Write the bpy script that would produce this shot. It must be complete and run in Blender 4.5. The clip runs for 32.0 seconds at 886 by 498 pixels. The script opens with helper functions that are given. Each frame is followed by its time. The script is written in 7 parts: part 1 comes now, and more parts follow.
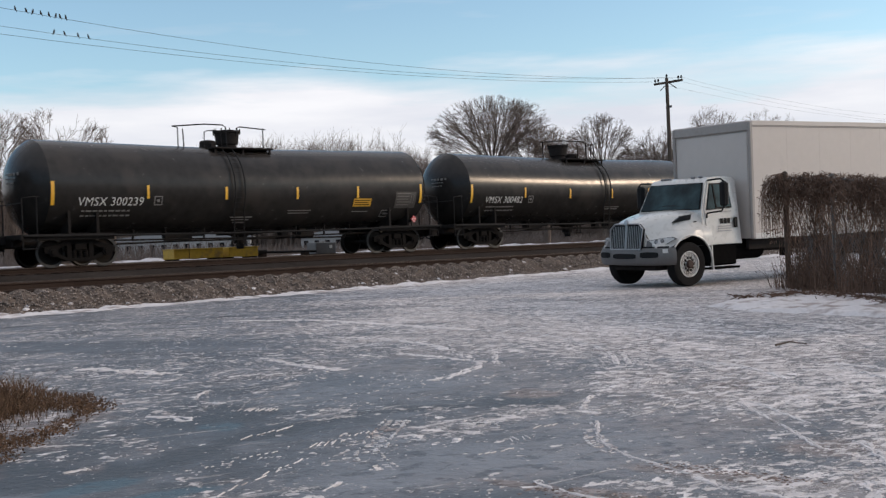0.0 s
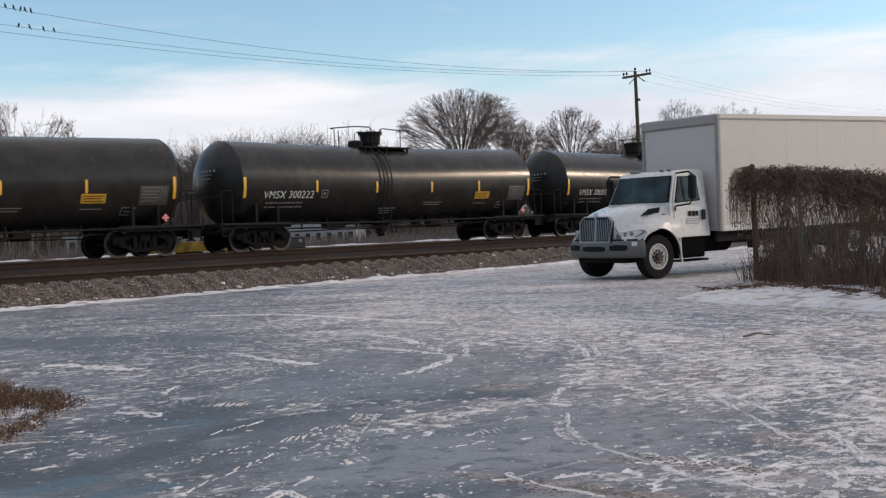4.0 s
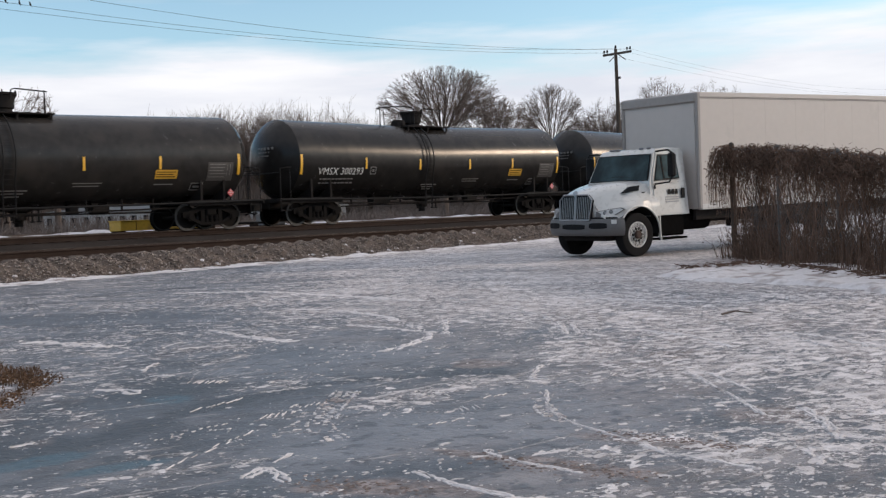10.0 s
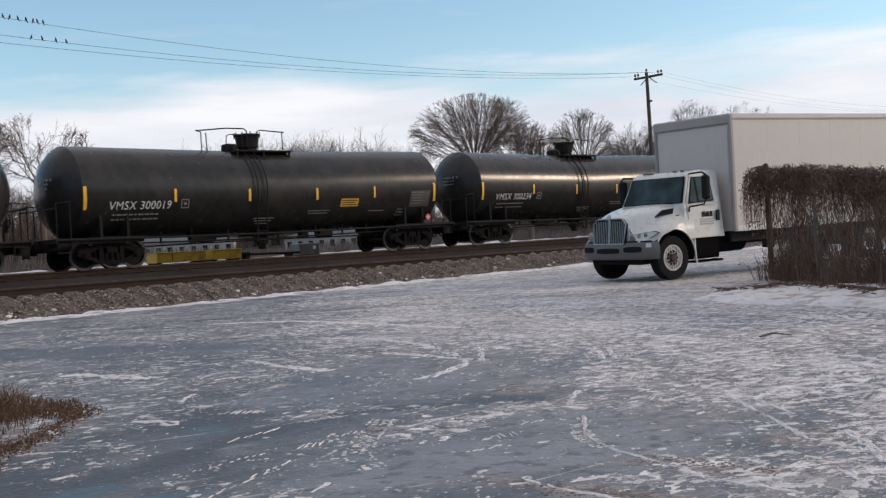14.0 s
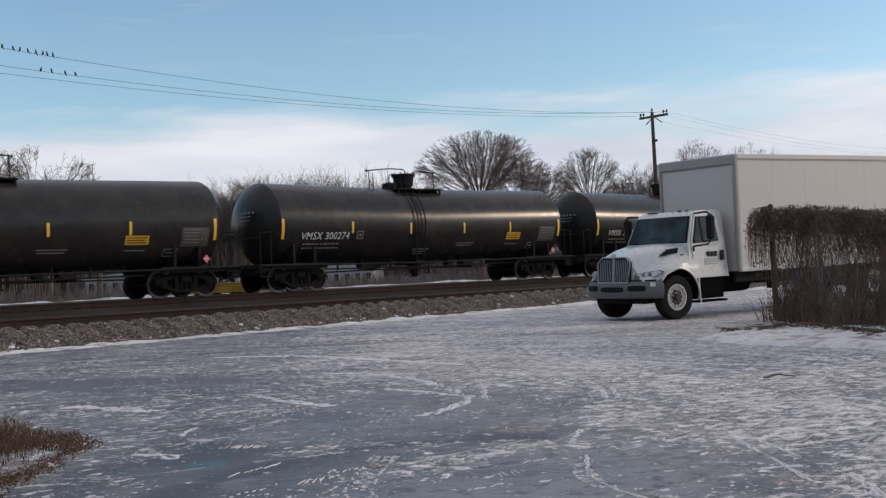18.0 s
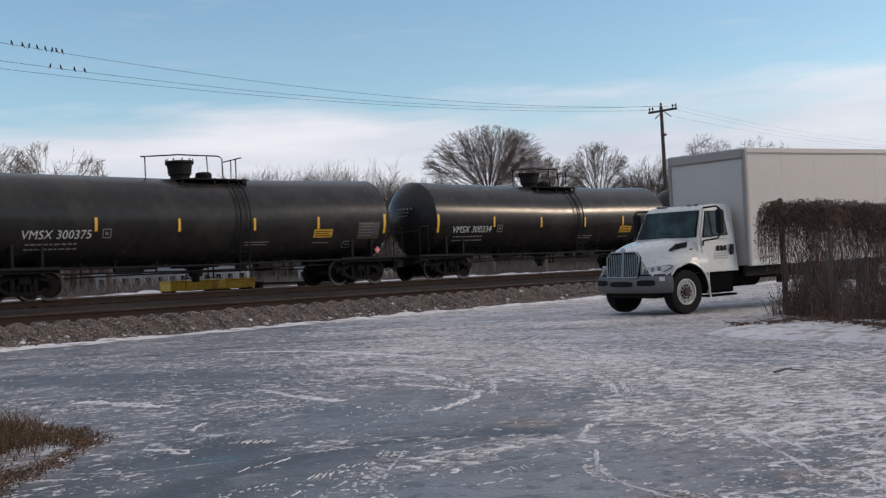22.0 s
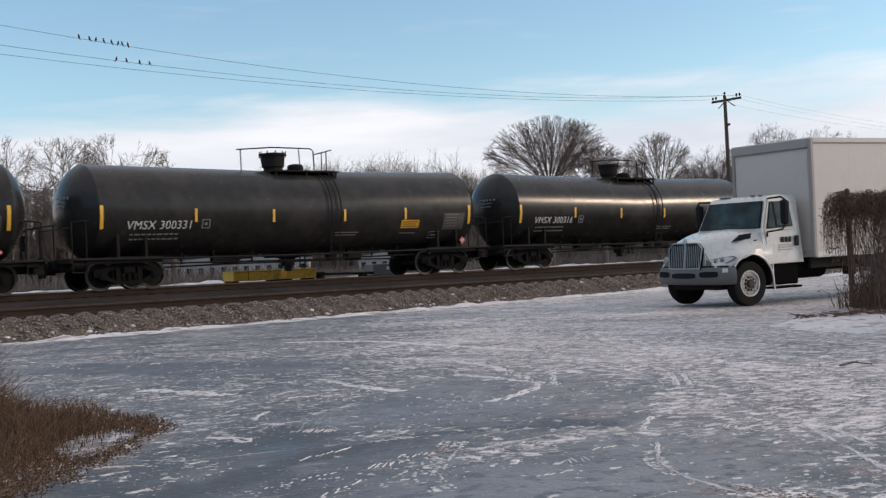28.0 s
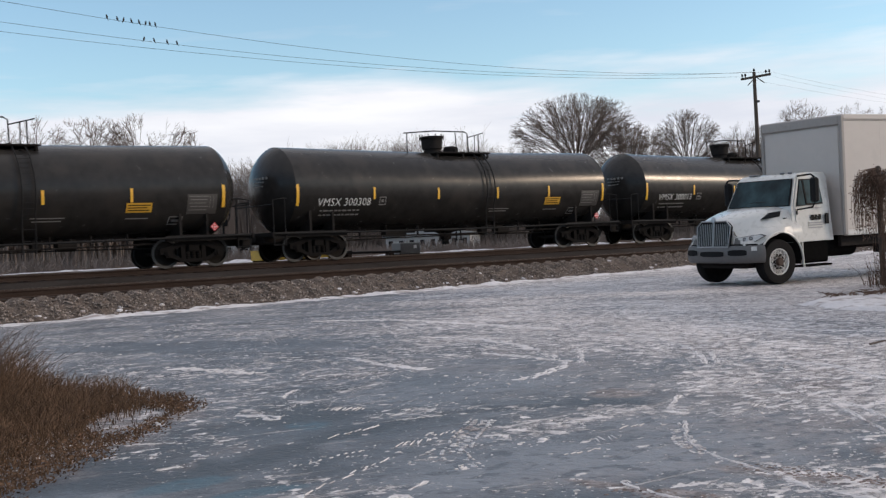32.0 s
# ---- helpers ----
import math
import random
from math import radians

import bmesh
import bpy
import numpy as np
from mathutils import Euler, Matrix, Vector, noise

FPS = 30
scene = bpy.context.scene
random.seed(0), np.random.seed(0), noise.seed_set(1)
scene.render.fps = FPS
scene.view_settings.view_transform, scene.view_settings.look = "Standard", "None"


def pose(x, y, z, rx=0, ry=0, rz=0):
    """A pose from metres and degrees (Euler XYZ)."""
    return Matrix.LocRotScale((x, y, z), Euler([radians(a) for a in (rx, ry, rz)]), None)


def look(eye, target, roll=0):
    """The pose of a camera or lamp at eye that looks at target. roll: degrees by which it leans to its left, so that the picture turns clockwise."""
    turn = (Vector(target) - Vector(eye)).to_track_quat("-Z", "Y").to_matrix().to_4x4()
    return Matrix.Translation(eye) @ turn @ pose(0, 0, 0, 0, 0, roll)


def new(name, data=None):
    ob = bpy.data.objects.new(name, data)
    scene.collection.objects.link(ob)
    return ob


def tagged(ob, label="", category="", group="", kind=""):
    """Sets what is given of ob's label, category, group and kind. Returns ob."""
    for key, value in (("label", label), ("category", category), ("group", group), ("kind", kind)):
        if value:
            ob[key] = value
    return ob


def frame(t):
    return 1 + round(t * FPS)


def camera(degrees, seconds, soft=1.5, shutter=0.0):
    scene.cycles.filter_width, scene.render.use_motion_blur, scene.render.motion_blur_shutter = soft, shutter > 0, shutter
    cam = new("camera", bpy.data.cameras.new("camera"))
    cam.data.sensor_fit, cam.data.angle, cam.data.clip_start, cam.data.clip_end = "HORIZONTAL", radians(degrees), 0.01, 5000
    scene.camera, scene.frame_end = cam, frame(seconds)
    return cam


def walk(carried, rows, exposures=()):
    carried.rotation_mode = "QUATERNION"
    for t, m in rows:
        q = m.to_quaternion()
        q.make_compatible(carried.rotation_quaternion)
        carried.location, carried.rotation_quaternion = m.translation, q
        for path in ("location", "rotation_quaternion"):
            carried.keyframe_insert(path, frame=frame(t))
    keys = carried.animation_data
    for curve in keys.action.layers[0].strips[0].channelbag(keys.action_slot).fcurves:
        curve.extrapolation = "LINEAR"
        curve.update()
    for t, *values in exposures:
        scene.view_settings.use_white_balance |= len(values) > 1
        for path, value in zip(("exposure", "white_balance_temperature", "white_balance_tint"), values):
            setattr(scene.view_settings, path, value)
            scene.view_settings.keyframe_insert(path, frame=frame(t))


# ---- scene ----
EYE = 1.15
cam = camera(42.8, 32.0, soft=1.3, shutter=0.1)
# seconds, tilt, lean, turn: the camera stands in one place and is only swung by hand
ROWS = [
    (0.0, 89.850, 2.400, -0.006),
    (0.5, 89.997, 2.692, 0.054),
    (1.0, 89.973, 2.703, -0.490),
    (1.5, 89.854, 2.590, -0.560),
    (2.0, 90.014, 2.568, -0.841),
    (2.5, 89.895, 2.524, -0.940),
    (3.0, 90.009, 2.408, -1.654),
    (3.5, 89.725, 2.696, -1.502),
    (5.5, 89.231, 2.374, -1.609),
    (6.0, 89.106, 2.421, -1.648),
    (6.5, 88.934, 2.708, -1.747),
    (7.0, 88.737, 2.601, -2.121),
    (7.5, 88.733, 2.453, -2.240),
    (8.0, 88.606, 2.502, -2.298),
    (8.5, 88.541, 2.458, -2.159),
    (9.0, 88.344, 2.414, -2.490),
    (9.5, 88.324, 2.456, -2.519),
    (10.0, 88.274, 2.495, -2.539),
    (10.5, 88.126, 2.280, -2.589),
    (11.0, 88.668, 2.513, -2.147),
    (11.5, 89.775, 2.714, -1.508),
    (12.0, 89.730, 2.515, -1.295),
    (12.5, 89.972, 2.753, -0.935),
    (13.0, 89.797, 2.791, -0.919),
    (13.5, 89.790, 3.102, -0.984),
    (14.0, 89.725, 3.524, -0.829),
    (14.5, 89.848, 3.417, -0.858),
    (16.5, 90.902, 3.061, -0.731),
    (17.0, 91.088, 2.681, -0.818),
    (17.5, 91.467, 2.760, -0.708),
    (18.0, 91.579, 2.769, -0.626),
    (18.5, 91.551, 2.811, -0.464),
    (19.0, 91.268, 2.970, -0.279),
    (19.5, 91.147, 2.808, -0.424),
    (20.0, 91.183, 2.715, -0.924),
    (20.5, 90.989, 2.730, -0.522),
    (21.0, 91.037, 2.983, -0.414),
    (21.5, 91.250, 3.098, -0.271),
    (22.0, 91.347, 2.893, -0.168),
    (22.5, 91.266, 2.786, -0.049),
    (23.0, 91.275, 3.140, -0.004),
    (23.5, 91.191, 3.096, 0.255),
    (24.0, 90.957, 3.023, 0.843),
    (24.5, 90.737, 3.062, 0.399),
    (25.0, 90.452, 2.947, 0.364),
    (25.5, 90.308, 2.834, 0.380),
    (26.0, 90.509, 3.219, 2.168),
    (26.5, 91.163, 2.830, 2.961),
    (28.5, 90.866, 2.735, 2.867),
    (29.0, 90.587, 2.588, 3.576),
    (29.5, 90.462, 2.394, 3.025),
    (30.0, 90.242, 2.348, 3.150),
    (30.5, 90.028, 2.510, 3.239),
    (31.0, 89.885, 2.560, 3.453),
    (31.5, 90.085, 2.591, 4.210),
    (32.0, 90.026, 2.855, 4.256),
]
# the picture is a little darker and bluer in the middle of the shot
walk(cam, [(t, pose(0, 0, EYE, rx, ry, rz)) for t, rx, ry, rz in ROWS], [(0.0, 0.0, 6500, 10), (10.0, 0.06, 6500, 10), (14.5, -0.01, 6470, 10), (17.0, -0.20, 6310, 10), (21.0, -0.20, 6310, 10), (26.0, -0.04, 6430, 10), (32.0, 0.06, 6470, 10)])

# ---- light ----
SUN_AZ, SUN_EL = 84.0, 19.0        # degrees clockwise from straight ahead, and above the horizon
sun_dir = Vector((math.sin(radians(SUN_AZ)) * math.cos(radians(SUN_EL)), math.cos(radians(SUN_AZ)) * math.cos(radians(SUN_EL)), math.sin(radians(SUN_EL))))
sun_data = bpy.data.lights.new("sun", "SUN")
sun_data.energy, sun_data.angle, sun_data.color = 1.36, radians(6.0), (1.0, 0.76, 0.56)
sun = new("sun", sun_data)
sun.matrix_world = look(sun_dir * 300, (0, 0, 0))


def make_world():
    w = bpy.data.worlds.new("sky")
    scene.world = w
    w.use_nodes = True
    nt = w.node_tree
    nt.nodes.clear()
    N, L = nt.nodes.new, nt.links.new
    out, bg = N("ShaderNodeOutputWorld"), N("ShaderNodeBackground")
    sky = N("ShaderNodeTexSky")
    sky.sky_type, sky.sun_disc = "NISHITA", False
    sky.sun_elevation, sky.sun_rotation = radians(SUN_EL + 3), radians(SUN_AZ)
    sky.air_density, sky.dust_density, sky.ozone_density = 1.0, 0.6, 1.5
    tc, sep = N("ShaderNodeTexCoord"), N("ShaderNodeSeparateXYZ")
    L(tc.outputs["Generated"], sep.inputs[0])
    # stretched cloud noise
    mp = N("ShaderNodeMapping")
    mp.inputs["Scale"].default_value = (3.0, 3.0, 22.0)
    L(tc.outputs["Generated"], mp.inputs[0])
    n1, n2 = N("ShaderNodeTexNoise"), N("ShaderNodeTexNoise")
    n1.inputs["Scale"].default_value, n1.inputs["Detail"].default_value, n1.inputs["Roughness"].default_value = 1.0, 6, 0.55
    mp2 = N("ShaderNodeMapping")
    mp2.inputs["Scale"].default_value = (7.0, 7.0, 60.0)
    mp2.inputs["Location"].default_value = (3.1, 1.7, 0.4)
    L(tc.outputs["Generated"], mp2.inputs[0])
    n2.inputs["Scale"].default_value, n2.inputs["Detail"].default_value = 1.0, 5
    L(mp.outputs[0], n1.inputs["Vector"])
    L(mp2.outputs[0], n2.inputs["Vector"])

    def m(op, a, b, clamp=False):
        k = N("ShaderNodeMath")
        k.operation, k.use_clamp = op, clamp
        for i, v in enumerate((a, b)):
            if isinstance(v, (int, float)):
                k.inputs[i].default_value = v
            else:
                L(v, k.inputs[i])
        return k.outputs[0]
    # low bank of cloud with a ragged top, thinner wisps above it
    edge = m("ADD", m("MULTIPLY", m("SUBTRACT", n1.outputs[0], 0.5), 0.10), m("MULTIPLY", m("SUBTRACT", n2.outputs[0], 0.5), 0.05))
    bank = m("MULTIPLY", m("SUBTRACT", m("ADD", 0.160, edge), sep.outputs[2]), 26.0, True)
    # thin high cloud added overhead, above the view, to make the light more neutral
    veil = m("MULTIPLY", m("SUBTRACT", sep.outputs[2], 0.29), 3.0, True)
    veil = m("MULTIPLY", veil, m("ADD", 0.80, m("MULTIPLY", m("SUBTRACT", n1.outputs[0], 0.5), 1.0), True))
    wisp = m("MULTIPLY", m("SUBTRACT", n2.outputs[0], 0.60), 4.0, True)
    wisp = m("MULTIPLY", wisp, m("SUBTRACT", 1.0, m("MULTIPLY", sep.outputs[2], 2.5), True))
    wisp = m("MULTIPLY", wisp, 0.55)
    mask = m("MAXIMUM", m("MAXIMUM", m("MULTIPLY", bank, 0.93), wisp), veil)
    tint = N("ShaderNodeValToRGB")
    tint.color_ramp.elements[0].position, tint.color_ramp.elements[0].color = 0.36, (0.572, 0.580, 0.645, 1)
    tint.color_ramp.elements[1].position, tint.color_ramp.elements[1].color = 0.66, (0.765, 0.752, 0.775, 1)
    L(n1.outputs[0], tint.inputs[0])
    blue = N("ShaderNodeMix")
    blue.data_type, blue.blend_type = "RGBA", "MULTIPLY"
    blue.inputs[0].default_value = 1.0
    L(sky.outputs[0], blue.inputs[6])
    blue.inputs[7].default_value = (0.130, 0.139, 0.136, 1)
    mix = N("ShaderNodeMix")
    mix.data_type = "RGBA"
    L(mask, mix.inputs[0])
    L(blue.outputs[2], mix.inputs[6])
    L(tint.outputs[0], mix.inputs[7])
    L(mix.outputs[2], bg.inputs[0])
    bg.inputs[1].default_value = 1.30
    L(bg.outputs[0], out.inputs[0])


make_world()

# ---- materials ----


def material(name, color, rough=0.7, metal=0.0, vary=0.15, scale=6.0, bump=0.0, bump_scale=40.0, spec=0.5, per_object=0.0, stain=None, coat=0.0, per_island=0.0):
    """A procedural surface: base colour with broad and fine variation, optional stains and relief."""
    m = bpy.data.materials.new(name)
    m.use_nodes = True
    nt = m.node_tree
    b = nt.nodes["Principled BSDF"]
    N, L = nt.nodes.new, nt.links.new
    b.inputs["Roughness"].default_value, b.inputs["Metallic"].default_value = rough, metal
    b.inputs["Specular IOR Level"].default_value = spec
    b.inputs["Coat Weight"].default_value = coat
    tc = N("ShaderNodeTexCoord")
    big, fine = N("ShaderNodeTexNoise"), N("ShaderNodeTexNoise")
    for k, s, d in ((big, scale * 0.15, 4), (fine, scale * 2.2, 6)):
        k.inputs["Scale"].default_value, k.inputs["Detail"].default_value = s, d
        L(tc.outputs["Object"], k.inputs["Vector"])
    add = N("ShaderNodeMath")
    add.operation = "ADD"
    L(big.outputs[0], add.inputs[0])
    L(fine.outputs[0], add.inputs[1])
    half = N("ShaderNodeMath")
    half.operation, half.inputs[1].default_value = "MULTIPLY", 0.5
    L(add.outputs[0], half.inputs[0])
    ramp = N("ShaderNodeValToRGB")
    lo = [c * (1 - vary) for c in color]
    hi = [min(1, c * (1 + vary)) for c in color]
    ramp.color_ramp.elements[0].position, ramp.color_ramp.elements[0].color = 0.32, (*lo, 1)
    ramp.color_ramp.elements[1].position, ramp.color_ramp.elements[1].color = 0.68, (*hi, 1)
    L(half.outputs[0], ramp.inputs[0])
    last = ramp.outputs[0]
    if stain:
        st = N("ShaderNodeTexNoise")
        st.inputs["Scale"].default_value, st.inputs["Detail"].default_value = stain[1], 8
        L(tc.outputs["Object"], st.inputs["Vector"])
        r2 = N("ShaderNodeValToRGB")
        r2.color_ramp.elements[0].position, r2.color_ramp.elements[1].position = stain[2], stain[2] + 0.14
        L(st.outputs[0], r2.inputs[0])
        mx = N("ShaderNodeMix")
        mx.data_type = "RGBA"
        L(r2.outputs[0], mx.inputs[0])
        L(last, mx.inputs[6])
        mx.inputs[7].default_value = (*stain[0], 1)
        last = mx.outputs[2]
    if per_object:
        oi, hv = N("ShaderNodeObjectInfo"), N("ShaderNodeHueSaturation")
        mr = N("ShaderNodeMapRange")
        mr.inputs["To Min"].default_value, mr.inputs["To Max"].default_value = 1 - per_object, 1 + per_object
        L(oi.outputs["Random"], mr.inputs[0])
        L(mr.outputs[0], hv.inputs["Value"])
        L(last, hv.inputs["Color"])
        last = hv.outputs[0]
    if per_island:
        ge, hi2 = N("ShaderNodeNewGeometry"), N("ShaderNodeHueSaturation")
        m2 = N("ShaderNodeMapRange")
        m2.inputs["To Min"].default_value, m2.inputs["To Max"].default_value = 1 - per_island, 1 + per_island
        L(ge.outputs["Random Per Island"], m2.inputs[0])
        L(m2.outputs[0], hi2.inputs["Value"])
        L(last, hi2.inputs["Color"])
        last = hi2.outputs[0]
    L(last, b.inputs["Base Color"])
    rr = N("ShaderNodeMapRange")
    rr.inputs["To Min"].default_value, rr.inputs["To Max"].default_value = max(0.02, rough - 0.08), min(1, rough + 0.1)
    L(fine.outputs[0], rr.inputs[0])
    L(rr.outputs[0], b.inputs["Roughness"])
    if bump:
        bn, bp = N("ShaderNodeTexNoise"), N("ShaderNodeBump")
        bn.inputs["Scale"].default_value, bn.inputs["Detail"].default_value = bump_scale, 6
        L(tc.outputs["Object"], bn.inputs["Vector"])
        bp.inputs["Strength"].default_value, bp.inputs["Distance"].default_value = 1.0, bump
        L(bn.outputs[0], bp.inputs["Height"])
        L(bp.outputs[0], b.inputs["Normal"])
    return m


M_TANK = material("black_tank_paint", (0.0245, 0.0226, 0.0214), 0.23, 0, 0.3, 1.5, 0, 1, 0.20, 0.15, ((0.034, 0.0300, 0.027), 0.9, 0.50))
M_UNDER = material("grimy_black_steel", (0.020, 0.0175, 0.0165), 0.85, 0, 0.35, 5, 0.003, 30, 0.12)
# darker than the underframe steel, with the shade below the tanks in its colour
M_BOGIE = material("shade_black_cast_steel", (0.0125, 0.011, 0.0105), 0.8, 0, 0.35, 6, 0.002, 30, 0.06)
M_RAILING = material("black_railing_paint", (0.017, 0.016, 0.016), 0.7, 0, 0.2, 8, 0, 1, 0.15)
M_RIM = material("worn_wheel_steel", (0.032, 0.030, 0.028), 0.5, 0.1, 0.3, 10)
M_YELLOW = material("yellow_reflective_tape", (0.78, 0.42, 0.03), 0.45, 0, 0.1, 20)
M_DECAL = material("white_lettering", (0.62, 0.62, 0.60), 0.6, 0, 0.1, 20)
M_DECAL_DIM = material("dull_grey_lettering", (0.20, 0.19, 0.18), 0.7, 0, 0.15, 20)
M_PLATE = material("faded_record_panel", (0.060, 0.054, 0.050), 0.6, 0, 0.15, 14)
M_PANEL = material("yellow_panel_paint", (0.62, 0.335, 0.03), 0.5, 0, 0.15, 12)
M_RED = material("red_placard", (0.55, 0.05, 0.06), 0.5, 0, 0.1, 20)
M_GREEN = material("green_spray_paint", (0.014, 0.050, 0.034), 0.6, 0, 0.3, 9)
M_RAIL = material("rusty_rail", (0.042, 0.028, 0.022), 0.85, 0.0, 0.25, 9, 0.002, 40, 0.1)
M_RAILTOP = material("polished_rail_head", (0.13, 0.11, 0.095), 0.5, 0.6, 0.15, 9)
M_TIE = material("weathered_tie", (0.045, 0.033, 0.027), 0.95, 0, 0.3, 6, 0.006, 25, 0.05, 0.25)
M_BALLAST = material("ballast_gravel", (0.120, 0.093, 0.076), 0.95, 0, 0.6, 16, 0.05, 14, 0.2)
M_STONE = material("ballast_stone", (0.225, 0.185, 0.158), 0.95, 0, 0.3, 12, 0, 30, 0.2, 0, None, 0, 0.55)
M_CRIB = material("brown_crib_ballast", (0.135, 0.108, 0.091), 1.0, 0, 0.5, 9, 0.03, 16, 0.0)
# dark cinder colour that includes the shadow on the main track's shoulder
M_DARKBED = material("shaded_cinder_bed", (0.046, 0.039, 0.035), 1.0, 0, 0.35, 5, 0.02, 20, 0.0)
M_SNOW = material("old_snow", (0.66, 0.625, 0.62), 0.85, 0, 0.12, 8, 0.03, 18, 0.2, 0, ((0.36, 0.31, 0.29), 2.6, 0.51))
M_WHITE = material("white_truck_paint", (0.56, 0.54, 0.505), 0.28, 0, 0.04, 4, 0, 1, 0.5, 0, None, 0.5)
M_BOX = material("white_box_panel", (0.50, 0.455, 0.42), 0.45, 0, 0.04, 2.5, 0.001, 3, 0.5, 0, ((0.40, 0.375, 0.35), 0.7, 0.6))
M_TRIM = material("grey_aluminium_trim", (0.34, 0.34, 0.345), 0.45, 0.5, 0.1, 8)
M_CHROME = material("satin_chrome", (0.36, 0.35, 0.345), 0.34, 0.9, 0.1, 12)
M_BUMPER = material("grey_painted_bumper", (0.125, 0.120, 0.117), 0.5, 0.1, 0.12, 7)
M_BLACK = material("black_plastic", (0.012, 0.012, 0.013), 0.6, 0, 0.2, 9, 0, 1, 0.12)
# blacker steel for parts under the cab; the shade there is in the colour
M_PIT = material("shade_black_steel", (0.009, 0.0085, 0.008), 1.0, 0, 0.3, 6, 0, 1, 0.0)
M_TYRE = material("black_rubber", (0.016, 0.015, 0.015), 0.9, 0, 0.25, 9, 0.004, 30, 0.1)
M_WHEEL = material("white_steel_rim", (0.62, 0.61, 0.59), 0.5, 0.0, 0.12, 9, 0, 1, 0.5, 0, ((0.25, 0.18, 0.13), 5.0, 0.62))
M_RUST = material("rusty_hub", (0.055, 0.032, 0.025), 0.8, 0, 0.3, 12)
M_LENS = material("clear_headlamp", (0.60, 0.59, 0.57), 0.25, 0.0, 0.1, 10)
M_SEAT = material("dark_dash_and_cab_shade", (0.04, 0.04, 0.045), 0.8, 0, 0.2, 8)
M_POLE = material("grey_brown_pole_wood", (0.085, 0.068, 0.056), 0.9, 0, 0.3, 6, 0.006, 18, 0.2)
M_WIRE = material("dark_cable", (0.06, 0.065, 0.07), 0.6, 0, 0.1, 4)
M_GLASSY = material("grey_porcelain", (0.16, 0.16, 0.17), 0.35, 0, 0.1, 8)
M_BARK = material("grey_brown_bark", (0.13, 0.102, 0.086), 0.95, 0, 0.3, 5, 0.01, 12, 0.15)
M_TWIG = material("fine_brown_twigs", (0.17, 0.132, 0.112), 0.95, 0, 0.25, 5)
M_VINE = material("dead_brown_vines", (0.132, 0.086, 0.064), 0.95, 0, 0.4, 5, 0, 1, 0.1, 0, None, 0, 0.35)
M_LEAF = material("dry_brown_leaves", (0.095, 0.066, 0.052), 0.9, 0, 0.4, 6, 0, 1, 0.1, 0, None, 0, 0.4)
M_REDLEAF = material("russet_fallen_leaves", (0.115, 0.070, 0.044), 0.9, 0, 0.4, 6, 0, 1, 0.1, 0, None, 0, 0.5)
M_PACKED = material("packed_grey_snow", (0.64, 0.60, 0.59), 0.85, 0, 0.2, 14, 0.01, 30, 0.2, 0, ((0.30, 0.27, 0.26), 4.0, 0.56))
M_GRASS = material("dry_tan_grass", (0.112, 0.072, 0.047), 0.95, 0, 0.45, 4, 0, 1, 0.1, 0, None, 0, 0.6)
M_FENCE = material("galvanised_wire", (0.11, 0.105, 0.10), 0.6, 0.3, 0.15, 9)
M_BIRD = material("black_feathers", (0.02, 0.02, 0.022), 0.7, 0, 0.2, 20)
M_FIELD = material("dead_winter_field", (0.10, 0.073, 0.055), 1.0, 0, 0.35, 0.6, 0.05, 3, 0.0, 0, ((0.62, 0.62, 0.65), 0.09, 0.60))


def glass_material():
    m = bpy.data.materials.new("glass_painted_reflection")
    m.use_nodes = True
    b = m.node_tree.nodes["Principled BSDF"]
    N, L = m.node_tree.nodes.new, m.node_tree.links.new
    tc, n, r = N("ShaderNodeTexCoord"), N("ShaderNodeTexNoise"), N("ShaderNodeValToRGB")
    n.inputs["Scale"].default_value, n.inputs["Detail"].default_value = 1.7, 3
    # opaque pane; the teal mottling paints in reflections and the dim cab inside
    r.color_ramp.elements[0].position, r.color_ramp.elements[0].color = 0.40, (0.006, 0.014, 0.016, 1)
    r.color_ramp.elements[1].position, r.color_ramp.elements[1].color = 0.66, (0.030, 0.060, 0.066, 1)
    L(tc.outputs["Object"], n.inputs["Vector"])
    L(n.outputs[0], r.inputs[0])
    L(r.outputs[0], b.inputs["Base Color"])
    b.inputs["Roughness"].default_value = 0.05
    b.inputs["Transmission Weight"].default_value = 0.0
    b.inputs["IOR"].default_value = 1.45
    b.inputs["Specular IOR Level"].default_value = 0.18
    return m


M_GLASS = glass_material()



TURN_AT = (4.85, 10.47)     # middle of the turning circle, in the frame of the ground


